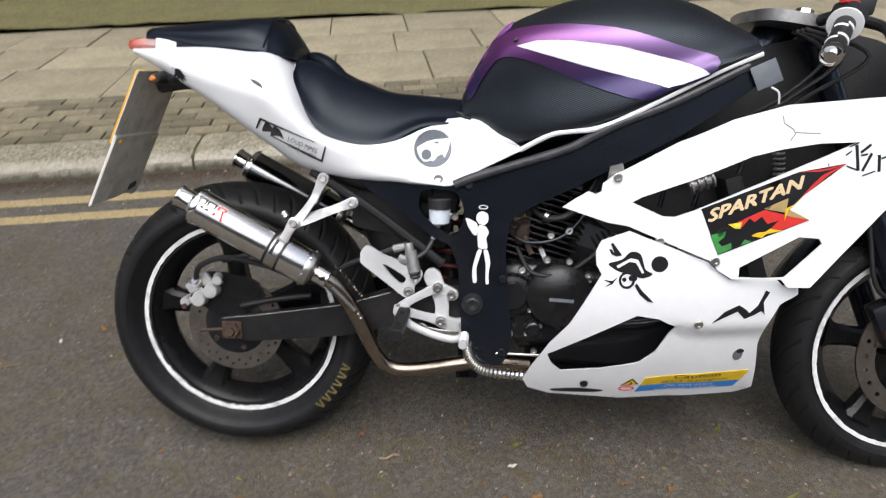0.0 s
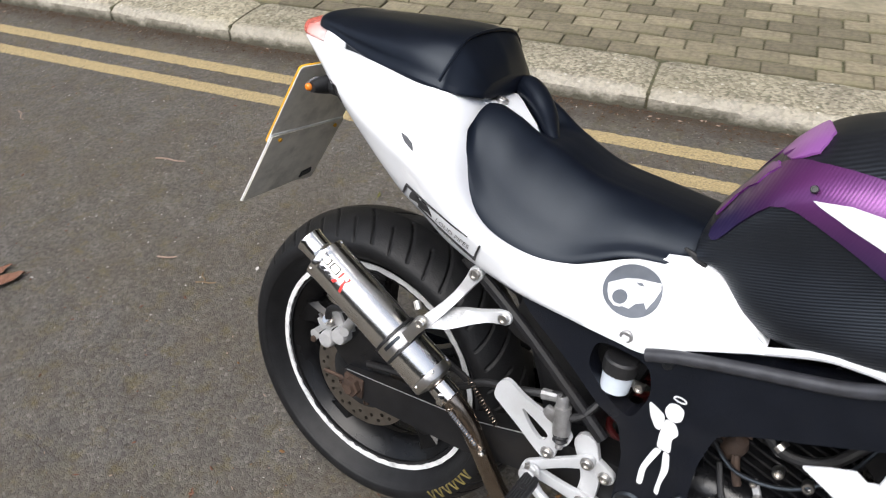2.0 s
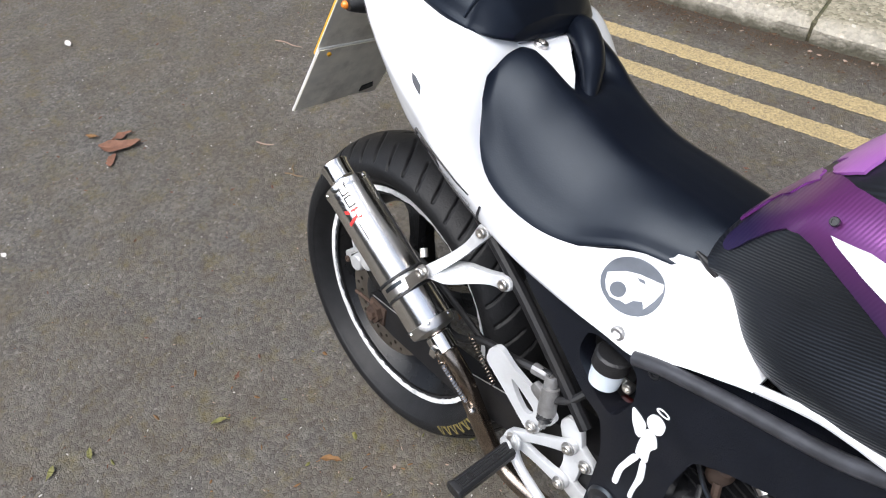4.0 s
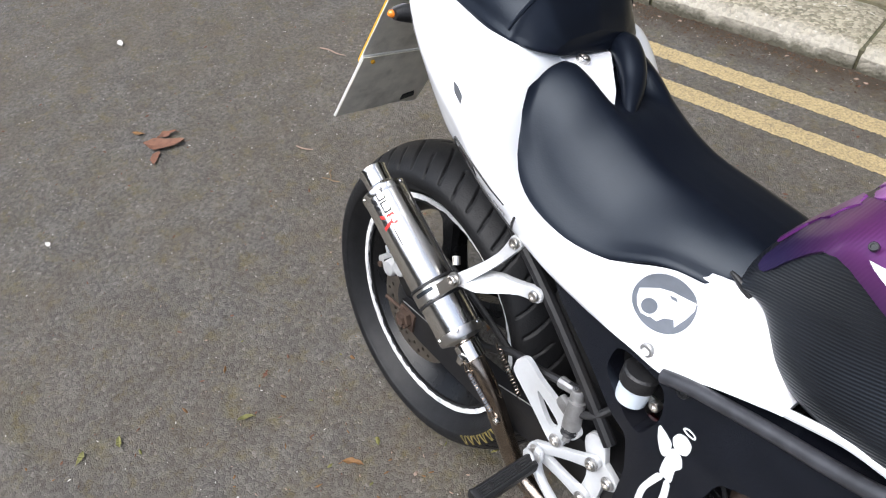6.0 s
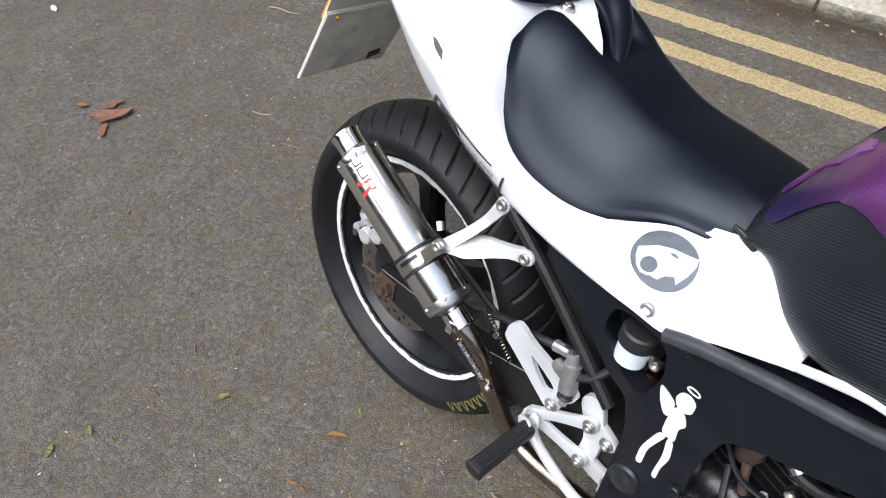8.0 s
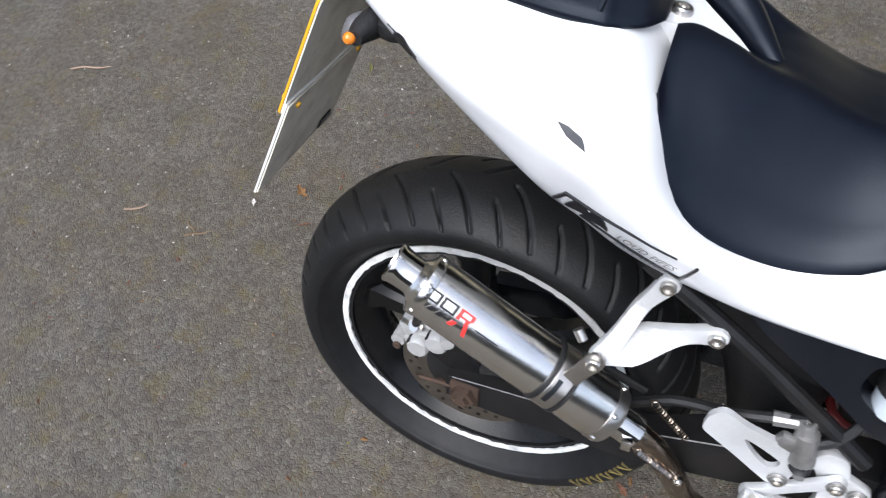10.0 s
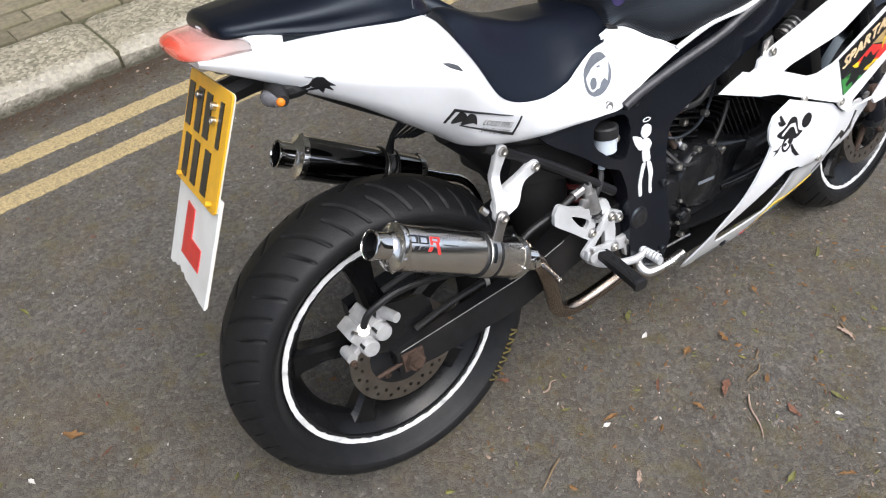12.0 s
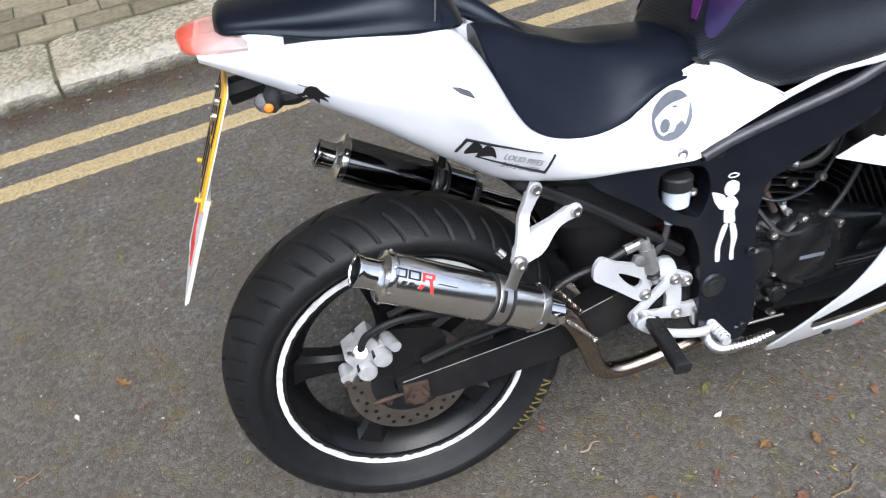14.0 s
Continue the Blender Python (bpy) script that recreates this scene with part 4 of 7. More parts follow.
# white strip along the tank's lower edge
strip = [(0.632, 0.726), (0.69, 0.757), (0.73, 0.764), (0.769, 0.768), (0.819, 0.786), (0.917, 0.837), (1.0, 0.878), (1.066, 0.905)]
for sd in (-1, 1):
    part("trim_strip", tube([(x, sd * (0.150 + 0.012 * min(1, (x - 0.63) / 0.03) + 0.044 * min(1, (x - 0.63) / 0.25)), z) for x, z in strip], 0.0055, 8, 5), WHITE, tank, "white edge strip under the tank")
part("tank_seal", tube([(0.500, -0.104, 0.800), (0.516, -0.101, 0.792), (0.530, -0.100, 0.782), (0.538, -0.104, 0.770)], [0.002, 0.005, 0.005, 0.002], 10, 4), PLASTIC, tank, "black rubber seal between seat and tank")

# -- frame, subframe, swing arm --
def frame_y(x):
    return 0.146 + 0.052 * min(1, max(0, (x - 0.56) / 0.3))


spar = [(0.495, 0.652), (0.533, 0.668), (0.615, 0.697), (0.70, 0.727), (0.777, 0.757), (0.90, 0.815), (1.044, 0.884), (1.07, 0.85), (0.93, 0.755), (0.80, 0.688), (0.72, 0.645), (0.655, 0.612), (0.615, 0.585), (0.605, 0.52), (0.612, 0.42), (0.622, 0.32), (0.60, 0.268), (0.535, 0.268), (0.515, 0.31), (0.512, 0.40), (0.508, 0.48), (0.49, 0.530), (0.455, 0.545), (0.40, 0.590), (0.33, 0.638), (0.30, 0.668), (0.33, 0.672), (0.42, 0.655)]
hole_f = rounded([(0.425, 0.600), (0.470, 0.560), (0.505, 0.545), (0.522, 0.595), (0.508, 0.642), (0.43, 0.648)], 4, 0.35)
frame_ob = None
for sd in (-1, 1):
    bm = sheet(rounded(spar, 2, 0.2), [hole_f], lambda u, v, d, sd=sd: (u, sd * (frame_y(u) - 0.02 * max(0, 0.5 - u) - d), v), 0.035, 0.025)
    ob = part("frame_spar", bm, BLACK, bike, "gloss black beam frame", sharp=40)
    frame_ob = frame_ob or ob
# grey tube paints the highlight along the beam's upper corner
part("spar_ridge", tube([(0.50, -0.148, 0.655), (0.54, -0.150, 0.671), (0.62, -0.158, 0.696), (0.718, -0.174, 0.728), (0.766, -0.183, 0.752), (0.813, -0.192, 0.777), (0.907, -0.200, 0.815), (0.993, -0.200, 0.857), (1.046, -0.199, 0.884)], 0.0095, 12, 4), RIDGE_SHEEN, frame_ob, "upper corner of the frame beam, sky highlight in its grey colour")
part("pivot_cap", lathe([(0, 0.004), (0.012, 0.006), (0.016, 0.004), (0.021, 0.004), (0.024, 0), (0.024, -0.01), (0, -0.01)], (0.538, -0.147, 0.402), (0, -1, 0), 24, closed=False), SATIN, frame_ob)
for z, x in ((0.30, 0.545), (0.30, 0.60), (0.46, 0.60), (0.655, 0.53)):
    part("frame_bolt", ring_bolt((x, -frame_y(x) - 0.001, z), (0, -1, 0), 0.008), SATIN, frame_ob)
part("inner_box", box((0.22, 0.17, 0.15), pose(0.39, 0, 0.60, 0, 14), 0.02), PLASTIC, bike, "black plastic airbox side")
part("inner_guard", tube([(0.22, 0, 0.70), (0.32, 0, 0.62), (0.38, 0, 0.50), (0.40, 0, 0.36)], [0.055, 0.075, 0.075, 0.05], 14, 5), PLASTIC, bike)
part("undertray", body([
    (-0.10, [(0, 0.895), (0.05, 0.893), (0.06, 0.885), (0.05, 0.872), (0, 0.870)]),
    (0.05, [(0, 0.83), (0.09, 0.82), (0.10, 0.80), (0.08, 0.775), (0, 0.77)]),
    (0.25, [(0, 0.72), (0.12, 0.72), (0.13, 0.69), (0.11, 0.655), (0, 0.65)]),
    (0.45, [(0, 0.67), (0.11, 0.67), (0.12, 0.65), (0.10, 0.61), (0, 0.60)])], 5, 4), PLASTIC, bike)
for sd in (-1, 1):
    part("subframe_rail", tube([(0.20, sd * 0.125, 0.680), (0.30, sd * 0.13, 0.618), (0.40, sd * 0.135, 0.545), (0.475, sd * 0.14, 0.488)], 0.010, 10, 4), FLATBLACK, frame_ob)
arm = part("swing_arm", None or skin(bmesh.new(), [[(x, -y0, z1), (x, -y1, z1), (x, -y1, z0), (x, -y0, z0)] for x, y0, y1, z0, z1 in ((-0.03, 0.082, 0.106, 0.300, 0.345), (0.05, 0.084, 0.109, 0.297, 0.357), (0.25, 0.092, 0.122, 0.318, 0.388), (0.40, 0.06, 0.12, 0.35, 0.43), (0.56, 0.06, 0.12, 0.36, 0.44))]), FLATBLACK, bike, "black swing arm", sharp=25)
bmx = skin(bmesh.new(), [[(x, y1, z1), (x, y0, z1), (x, y0, z0), (x, y1, z0)] for x, y0, y1, z0, z1 in ((-0.03, 0.098, 0.128, 0.300, 0.345), (0.05, 0.096, 0.130, 0.297, 0.357), (0.25, 0.085, 0.128, 0.318, 0.388), (0.40, 0.06, 0.12, 0.35, 0.43), (0.56, 0.06, 0.12, 0.36, 0.44))])
part("swing_arm_left", bmx, BLACK, arm)
# thin pale tube stands in for the highlight on the black arm's edge
part("arm_edge", tube([(-0.02, -0.108, 0.349), (0.05, -0.110, 0.357), (0.25, -0.123, 0.388), (0.36, -0.122, 0.418)], 0.0010, 8, 1), CASTALU, arm, "highlight line along the swing arm's upper edge")
part("axle_block", box((0.045, 0.010, 0.040), pose(0.0, -0.108, 0.322), 0.003), RUST, arm, "rusty axle adjuster block")
part("axle_nut", lathe([(0, 0.016), (0.010, 0.016), (0.011, 0.010), (0.019, 0.010), (0.020, 0), (0, 0)], (0.0, -0.113, 0.323), (0, -1, 0), 6, closed=False), RUST, arm, "rusty axle nut")
part("adjuster_bolt", rod((-0.075, -0.104, 0.318), (-0.02, -0.104, 0.322), 0.004), RUST, arm)
part("torque_arm", tube([(0.02, -0.098, 0.375), (0.10, -0.098, 0.392), (0.18, -0.10, 0.402)], 0.007, 8, 3), FLATBLACK, arm)
shock = part("shock_absorber", rod((0.46, -0.02, 0.64), (0.49, -0.02, 0.40), 0.018), SATIN, bike)
part("coil_spring", tube([(0.462 + 0.028 * t / 40 + 0.034 * math.cos(t * 0.9), -0.02 + 0.034 * math.sin(t * 0.9), 0.62 - 0.19 * t / 40) for t in range(41)], 0.006, 8, 2), REDSPRING, shock, "red rear coil spring")

# -- wheels --
def tread_tyre(R, w, rim_w, step, slant):
    """A tyre whose grooves are cut into the crown as sweeping curves."""
    p = [(0.2265, -rim_w * 0.47), (0.234, -rim_w * 0.52), (0.250, -w * 0.45), (R - 0.050, -w * 0.5), (R - 0.032, -w * 0.465), (R - 0.014, -w * 0.32), (R - 0.004, -w * 0.16), (R, 0)]
    half = [(v.x, v.y) for v in spline([(a, b, 0) for a, b in p], 8)]
    prof = half + [(a, -b) for a, b in reversed(half[:-1])] + [(0.212, w * 0.3), (0.212, -w * 0.3)]
    seg, m = 900, len(prof)
    r0, y0 = np.array([q[0] for q in prof]), np.array([q[1] for q in prof])
    ang = np.linspace(0, 2 * np.pi, seg, endpoint=False)[:, None]
    ay = np.abs(y0)[None, :]
    ph = ang / step + slant * ay ** 0.75 + np.where(y0 > 0, 0.5, 0.0)[None, :]
    d1 = np.abs(ph % 1 - 0.5) * step * R
    d2 = np.abs((ph + 0.5) % 1 - 0.5) * step * R
    zone1 = (ay > 0.004) & (ay < w * 0.46) & (r0[None, :] > R - 0.040)
    zone2 = (ay > 0.034) & (ay < w * 0.48) & (r0[None, :] > R - 0.045)
    cut = np.maximum(np.clip(1.6 - d1 / 0.0024, 0, 1) * zone1, np.clip(1.6 - d2 / 0.0019, 0, 1) * zone2)
    r = r0[None, :] - 0.0048 * cut
    r = r - 0.0012 * (np.abs(r0 - (R - 0.056)) < 0.003)[None, :]
    V = np.stack([r * np.cos(ang), np.broadcast_to(y0[None, :], r.shape), r * np.sin(ang)], -1).reshape(-1, 3)
    F = [(k * m + i, k * m + (i + 1) % m, ((k + 1) % seg) * m + (i + 1) % m, ((k + 1) % seg) * m + i) for k in range(seg) for i in range(m)]
    me = bpy.data.meshes.new("tyre")
    me.from_pydata(V.tolist(), [], F)
    bm = bmesh.new()
    bm.from_mesh(me)
    bpy.data.meshes.remove(me)
    return bm


def wheel(name, c, R, w, rim_w, turn, tread, stripe_label, tilt=0.0):
    hub = tagged(new(name), "black cast wheel with a white rim stripe")
    hub.parent = bike
    hub.matrix_local = Matrix.Translation(c) @ Matrix.Rotation(turn, 4, "Z") @ Matrix.Rotation(tilt, 4, "X")
    part("tyre", tread_tyre(R, w, rim_w, *tread), RUBBER, hub, "worn black tyre with curved grooves", sharp=75)
    h = rim_w / 2
    prof = [(0.229, -h), (0.231, -h + 0.004), (0.222, -h + 0.012), (0.212, -h + 0.02), (0.195, -h + 0.035), (0.192, 0), (0.195, h - 0.035), (0.212, h - 0.02), (0.222, h - 0.012), (0.231, h - 0.004), (0.229, h), (0.219, h), (0.208, h - 0.012), (0.186, h - 0.035), (0.180, 0), (0.186, -h + 0.035), (0.208, -h + 0.012), (0.219, -h)]
    rim = part("rim", lathe(prof, (0, 0, 0), seg=72), RIMBLACK, hub, "black painted rim")
    for k in range(5):
        a = 2 * math.pi * k / 5 + 0.45
        rings = []
        for r, hw, th in ((0.03, 0.030, 0.030), (0.07, 0.022, 0.026), (0.13, 0.020, 0.020), (0.175, 0.026, 0.022), (0.196, 0.040, 0.028)):
            rings.append([(r * math.cos(a) - u * math.sin(a), v, r * math.sin(a) + u * math.cos(a)) for u, v in ((-hw, -th * 0.6), (-hw * 0.6, -th), (hw * 0.6, -th), (hw, -th * 0.6), (hw, th * 0.6), (hw * 0.6, th), (-hw * 0.6, th), (-hw, th * 0.6))])
        part("spoke", skin(bmesh.new(), rings), RIMBLACK, rim)
    part("hub", lathe([(0, -0.06), (0.03, -0.06), (0.045, -0.045), (0.05, 0.045), (0.03, 0.06), (0, 0.06)], (0, 0, 0), seg=32, closed=False), SATIN, hub)
    rnd = random.Random(3)
    bm = bmesh.new()
    seg = 160
    rows = []
    for k in range(seg):
        a = 2 * math.pi * k / seg
        r1, r0 = 0.2275 + rnd.uniform(-0.0006, 0.0006), 0.2178 + rnd.uniform(-0.0010, 0.0014)
        rows.append([bm.verts.new((r * math.cos(a), y, r * math.sin(a))) for r, y in ((r1, -h - 0.0022), (r0, -h - 0.0022), (r0, -h + 0.002), (r1, -h + 0.002))])
    for A, B in zip(rows, rows[1:] + rows[:1]):
        for i in range(4):
            bm.faces.new((A[i], A[(i + 1) % 4], B[(i + 1) % 4], B[i]))
    part("rim_stripe", bm, STRIPE, hub, stripe_label)
    return hub


TREAD_R, TREAD_F = (2 * math.pi / 23, 4.6), (2 * math.pi / 16, 7.0)
rear = wheel("rear_wheel", (-0.003, 0.002, 0.328), 0.315, 0.166, 0.102, 0, TREAD_R, "white reflective tape round the rim edge", radians(1.5))
front = wheel("front_wheel", (1.495, -0.010, 0.285), 0.293, 0.118, 0.090, radians(4.8), TREAD_F, "white reflective tape round the rim edge")
# yellow tyre maker's lettering as plain blocks
for k in range(6):
    for lean in (-1, 1):
        rows = []
        for j in range(4):
            t = j / 3
            a = radians(-20 - 4.8 * k - 1.7 + lean * (0.2 + 1.3 * t))
            r, y = 0.279 - 0.020 * t, -0.0815 - 0.0040 * t
            rows.append([(r * math.cos(a - w_), y + dy, r * math.sin(a - w_)) for w_, dy in ((-0.007, 0), (0.007, 0), (0.007, 0.008), (-0.007, 0.008))])
        part("letter_block", skin(bmesh.new(), rows), TYRE_LETTER, rear, "faded yellow raised letter block")
# drilled rear disc, carrier, caliper
drill = [circle(0.088 * math.cos(a), 0.088 * math.sin(a), 0.0042, 6) for a in (2 * math.pi * k / 20 for k in range(20))] + [circle(0.099 * math.cos(a), 0.099 * math.sin(a), 0.0042, 6) for a in (2 * math.pi * (k + 0.5) / 20 for k in range(20))]
disc = part("brake_disc", sheet(circle(0, 0, 0.110, 64), [circle(0, 0, 0.070, 32)] + drill, lambda u, v, d: (u, -0.080 + d, v), 0.005, 0.012), DISC, rear, "drilled, rusty steel brake disc", sharp=30)
part("disc_carrier", lathe([(0.03, -0.084), (0.06, -0.084), (0.076, -0.078), (0.076, -0.072), (0.03, -0.072)], (0, 0, 0), seg=32), SATIN, disc)
for k in range(5):
    a = 2 * math.pi * k / 5
    part("disc_bolt", ring_bolt((0.055 * math.cos(a), -0.084, 0.055 * math.sin(a)), (0, -1, 0), 0.007, 0.006), RUST, disc)
front_disc = part("front_disc", sheet(circle(0, 0, 0.145, 64), [circle(0, 0, 0.105, 40)] + [circle(0.125 * math.cos(a), 0.125 * math.sin(a), 0.006, 6) for a in (2 * math.pi * k / 24 for k in range(24))], lambda u, v, d: (u, -0.068 + d, v), 0.005, 0.016), DISC, front, "drilled front brake disc")
for k in range(5):
    a = 2 * math.pi * k / 5 + 0.2
    part("carrier_arm", rod((0.04 * math.cos(a), -0.062, 0.04 * math.sin(a)), (0.112 * math.cos(a + 0.2), -0.066, 0.112 * math.sin(a + 0.2)), 0.010, 0.007, 8), RUST, front_disc)
CE1, CE2, CC = Vector((0.857, 0, 0.514)), Vector((-0.514, 0, 0.857)), Vector((-0.059, 0, 0.401))


def at_caliper(a, y, b):
    """(along the pistons, across the bike, outwards) of the rear caliper."""
    return CC + CE1 * a + CE2 * b + Vector((0, y, 0))


CM = Matrix.Translation(CC) @ Matrix(((CE1.x, 0, CE2.x, 0), (0, 1, 0, 0), (CE1.z, 0, CE2.z, 0), (0, 0, 0, 1)))
cal = part("rear_caliper", box((0.066, 0.040, 0.030), CM @ Matrix.Translation((0, -0.078, 0.004)), 0.005), CALIPER, bike, "silver two-piston rear brake caliper")
for a, b in ((0.0175, 0.001), (-0.0175, -0.001)):
    pc = part("piston_cover", lathe([(0, 0.0), (0.0145, 0.0), (0.0165, 0.003), (0.0172, 0.010), (0.0172, 0.034), (0, 0.034)], at_caliper(a, -0.113, b), (0, 1, 0), 24, closed=False), CALIPER, cal)
    # black rod end gives the shade inside a pocket that isn't cut
    part("bore_slot", rod(at_caliper(a - 0.006, -0.1115, b + 0.014), at_caliper(a - 0.006, -0.090, b + 0.014), 0.0036, 0.0036, 10), GREASY, pc, "black rod end for the dark of a drilled pocket")
part("bridge_front", box((0.028, 0.056, 0.024), CM @ Matrix.Translation((-0.016, -0.074, 0.030)), 0.004), CALIPER, cal)
part("bridge_rear", box((0.024, 0.048, 0.027), CM @ Matrix.Translation((0.016, -0.072, 0.031)), 0.004), CALIPER, cal)
part("bridge_groove", box((0.010, 0.044, 0.020), CM @ Matrix.Translation((0.001, -0.072, 0.030)), 0.003), CALIPER, cal)
part("caliper_lug", rod(at_caliper(-0.052, -0.101, 0.010), at_caliper(-0.052, -0.070, 0.010), 0.0105, 0.0105, 14), CALIPER, cal)
part("lug_web", box((0.030, 0.022, 0.014), CM @ Matrix.Translation((-0.038, -0.086, 0.006)), 0.003), CALIPER, cal)
part("lug_bolt", ring_bolt(at_caliper(-0.058, -0.101, 0.002), (0, -1, 0), 0.0065, 0.004), RUST, cal)
part("bleed_nipple", rod(at_caliper(-0.012, -0.100, 0.038), at_caliper(-0.014, -0.104, 0.050), 0.0036), BRUSHED, cal)
bj = part("banjo_bolt", lathe([(0, 0.010), (0.0085, 0.010), (0.0095, 0.007), (0.0095, -0.008), (0, -0.008)], at_caliper(0.000, -0.101, 0.034), (-0.2, -0.8, 0.5), 6, closed=False), CHROME, cal)
part("banjo_ring", lathe([(0.006, -0.004), (0.0115, -0.004), (0.0115, 0.003), (0.006, 0.003)], at_caliper(0.000, -0.101, 0.034), (-0.2, -0.8, 0.5), 20), BRUSHED, bj)
part("slide_pin", tube([at_caliper(0.040, -0.078, 0.020), at_caliper(0.046, -0.100, 0.018), at_caliper(0.053, -0.126, 0.014)], [0.0105, 0.0105, 0.0095], 16, 4), CALIPER, cal, "smooth slide pin housing")
part("pin_ear", box((0.018, 0.020, 0.022), CM @ Matrix.Translation((0.038, -0.086, 0.012)), 0.004), CALIPER, cal)
part("caliper_plate", sheet(rounded([(-0.09, 0.40), (-0.07, 0.45), (-0.02, 0.45), (0.06, 0.43), (0.07, 0.385), (0.02, 0.35), (-0.03, 0.34), (-0.07, 0.37)], 3, 0.3), [], flat_xz(-0.090), 0.008, 0.03), GREASY, cal, "grimy black caliper carrier plate")
part("brake_hose", tube([at_caliper(0.004, -0.104, 0.040), (-0.060, -0.116, 0.470), (0.0, -0.128, 0.492), (0.09, -0.132, 0.478), (0.20, -0.128, 0.44), (0.27, -0.130, 0.480), (0.33, -0.140, 0.503), (0.385, -0.142, 0.524), (0.403, -0.142, 0.530)], 0.0065, 8, 6), PLASTIC, bike, "black rubber brake hose")
part("hugger_edge", tube([(-0.02, -0.085, 0.475), (0.06, -0.09, 0.49), (0.16, -0.09, 0.46), (0.24, -0.09, 0.43)], 0.006, 8, 4), PLASTIC, bike)

# -- silencers --
def silencer(sd, tip, end, body_mat, label, R=0.0373):
    A, B = Vector(tip), Vector(end)
    d = (B - A).normalized()
    L = (B - A).length
    turned = lambda prof: lathe([(r * R, h) for r, h in prof], A, d, 48)
    m = L * 0.70
    s = part("silencer", turned([(0.96, 0.0495), (1, 0.0515), (1, L - 0.004), (0.96, L - 0.001), (0.45, L), (0.45, 0.0495)]), body_mat, bike, label, sharp=30)
    part("end_cone", turned([(0.57, 0.029), (0.60, 0.0305), (0.66, 0.0335), (0.76, 0.0365), (0.88, 0.0385), (0.97, 0.0395), (1.02, 0.0405), (1.028, 0.045), (1.02, 0.0515), (1.0, 0.0525), (0.5, 0.0525)]), POLISHED, s)
    part("outlet", turned([(0.60, 0.0), (0.642, 0.0010), (0.648, 0.0035), (0.625, 0.0065), (0.605, 0.011), (0.595, 0.018), (0.595, 0.0305), (0.54, 0.0305), (0.55, 0.012), (0.575, 0.002)]), CHROME, s, "polished flared outlet")
    part("soot_lining", turned([(0.572, 0.0030), (0.546, 0.012), (0.535, 0.028), (0.49, 0.028), (0.50, 0.012), (0.53, 0.0036)]), GREASY, s, "sooty inside of the outlet")
    part("baffle", lathe([(0, 0.021), (0.54 * R, 0.021), (0.54 * R, 0.026), (0, 0.026)], A, d, 24, closed=False), GREASY, s)
    part("front_cap", turned([(1.012, L - 0.014), (1.012, L - 0.003), (0.96, L + 0.001), (0.5, L + 0.006), (0.42, L + 0.004)]), BRUSHED, s)
    st = part("strap", turned([(1.03, m), (1.05, m + 0.001), (1.05, m + 0.021), (1.03, m + 0.022), (1.0, m + 0.011)]), BRUSHED, s, "steel clamp strap with rubber edging")
    for h in (m - 0.006, m + 0.0225):
        part("strap_rubber", turned([(0.99, h), (1.065, h + 0.001), (1.065, h + 0.0045), (0.99, h + 0.0055)]), PLASTIC, st)
    up = Vector((0, 0, 1)) - d * d.z
    up = (up.normalized() + Vector((0, sd * 0.4, 0))).normalized()
    out = d.cross(up).normalized()
    for f in (0.046, L - 0.010):
        for k in range(6):
            a = k * math.pi / 3 + 0.3
            n = up * math.cos(a) + out * math.sin(a)
            part("rivet", lathe([(0, 0.003), (0.0024, 0.0022), (0.0036, 0), (0, 0)], A + d * f + n * R * 1.015, n, 8, closed=False), CHROME, s)
    return s, A, B, d, L


rs_, A, B, d, L = silencer(-1, (-0.062, -0.1857, 0.636), (0.205, -0.178, 0.480), POLISHED, "polished steel silencer with a maker's badge")
part("link_pipe", tube([B - d * 0.004, B + d * 0.04, (0.270, -0.164, 0.418), (0.302, -0.144, 0.345), (0.328, -0.122, 0.275), (0.358, -0.112, 0.244), (0.41, -0.112, 0.240), (0.50, -0.116, 0.256), (0.56, -0.11, 0.262), (0.66, -0.09, 0.25)], 0.0165, 16, 6), HEATED, rs_, "bent steel link pipe")
part("link_collar", lathe([(0.0175, 0), (0.0205, 0.002), (0.0205, 0.030), (0.0175, 0.032)], B + d * 0.008, d, 24), CHROME, rs_)
foil = spline([(0.525, -0.150, 0.315), (0.533, -0.155, 0.285), (0.560, -0.156, 0.260), (0.62, -0.15, 0.248), (0.68, -0.14, 0.243)], 14)
part("wrapped_pipe", tube(foil, [0.0092 + 0.0024 * (k % 2) for k in range(len(foil))], 12, 1), BRUSHED, bike, "corrugated heat-wrapped pipe")


def spring(a, b, r, turns, wire, parent):
    a, b = Vector(a), Vector(b)
    ax = (b - a).normalized()
    u = ax.orthogonal().normalized()
    w = ax.cross(u)
    n = turns * 8
    pts = [a.lerp(b, k / n) + r * (math.cos(k * math.pi / 4) * u + math.sin(k * math.pi / 4) * w) for k in range(n + 1)]
    part("retaining_spring", tube([a - ax * 0.012] + pts + [b + ax * 0.012], wire, 6, 1), HEATED, parent, "steel retaining spring")


spring((0.247, -0.196, 0.452), (0.296, -0.172, 0.388), 0.0040, 16, 0.0008, rs_)
part("spring_sleeve", rod((0.250, -0.1945, 0.448), (0.293, -0.1735, 0.392), 0.0034, 0.0034, 10), GREYGRAPHIC, rs_, "grey spring sleeve")
spring((0.252, -0.140, 0.475), (0.300, -0.122, 0.405), 0.0042, 14, 0.0010, rs_)
part("spring_lug", box((0.012, 0.010, 0.016), pose(0.232, -0.200, 0.466), 0.002), CHROME, rs_)
part("pipe_lug", ring_bolt((0.304, -0.166, 0.378), (0, -1, 0), 0.006, 0.006), CHROME, rs_)
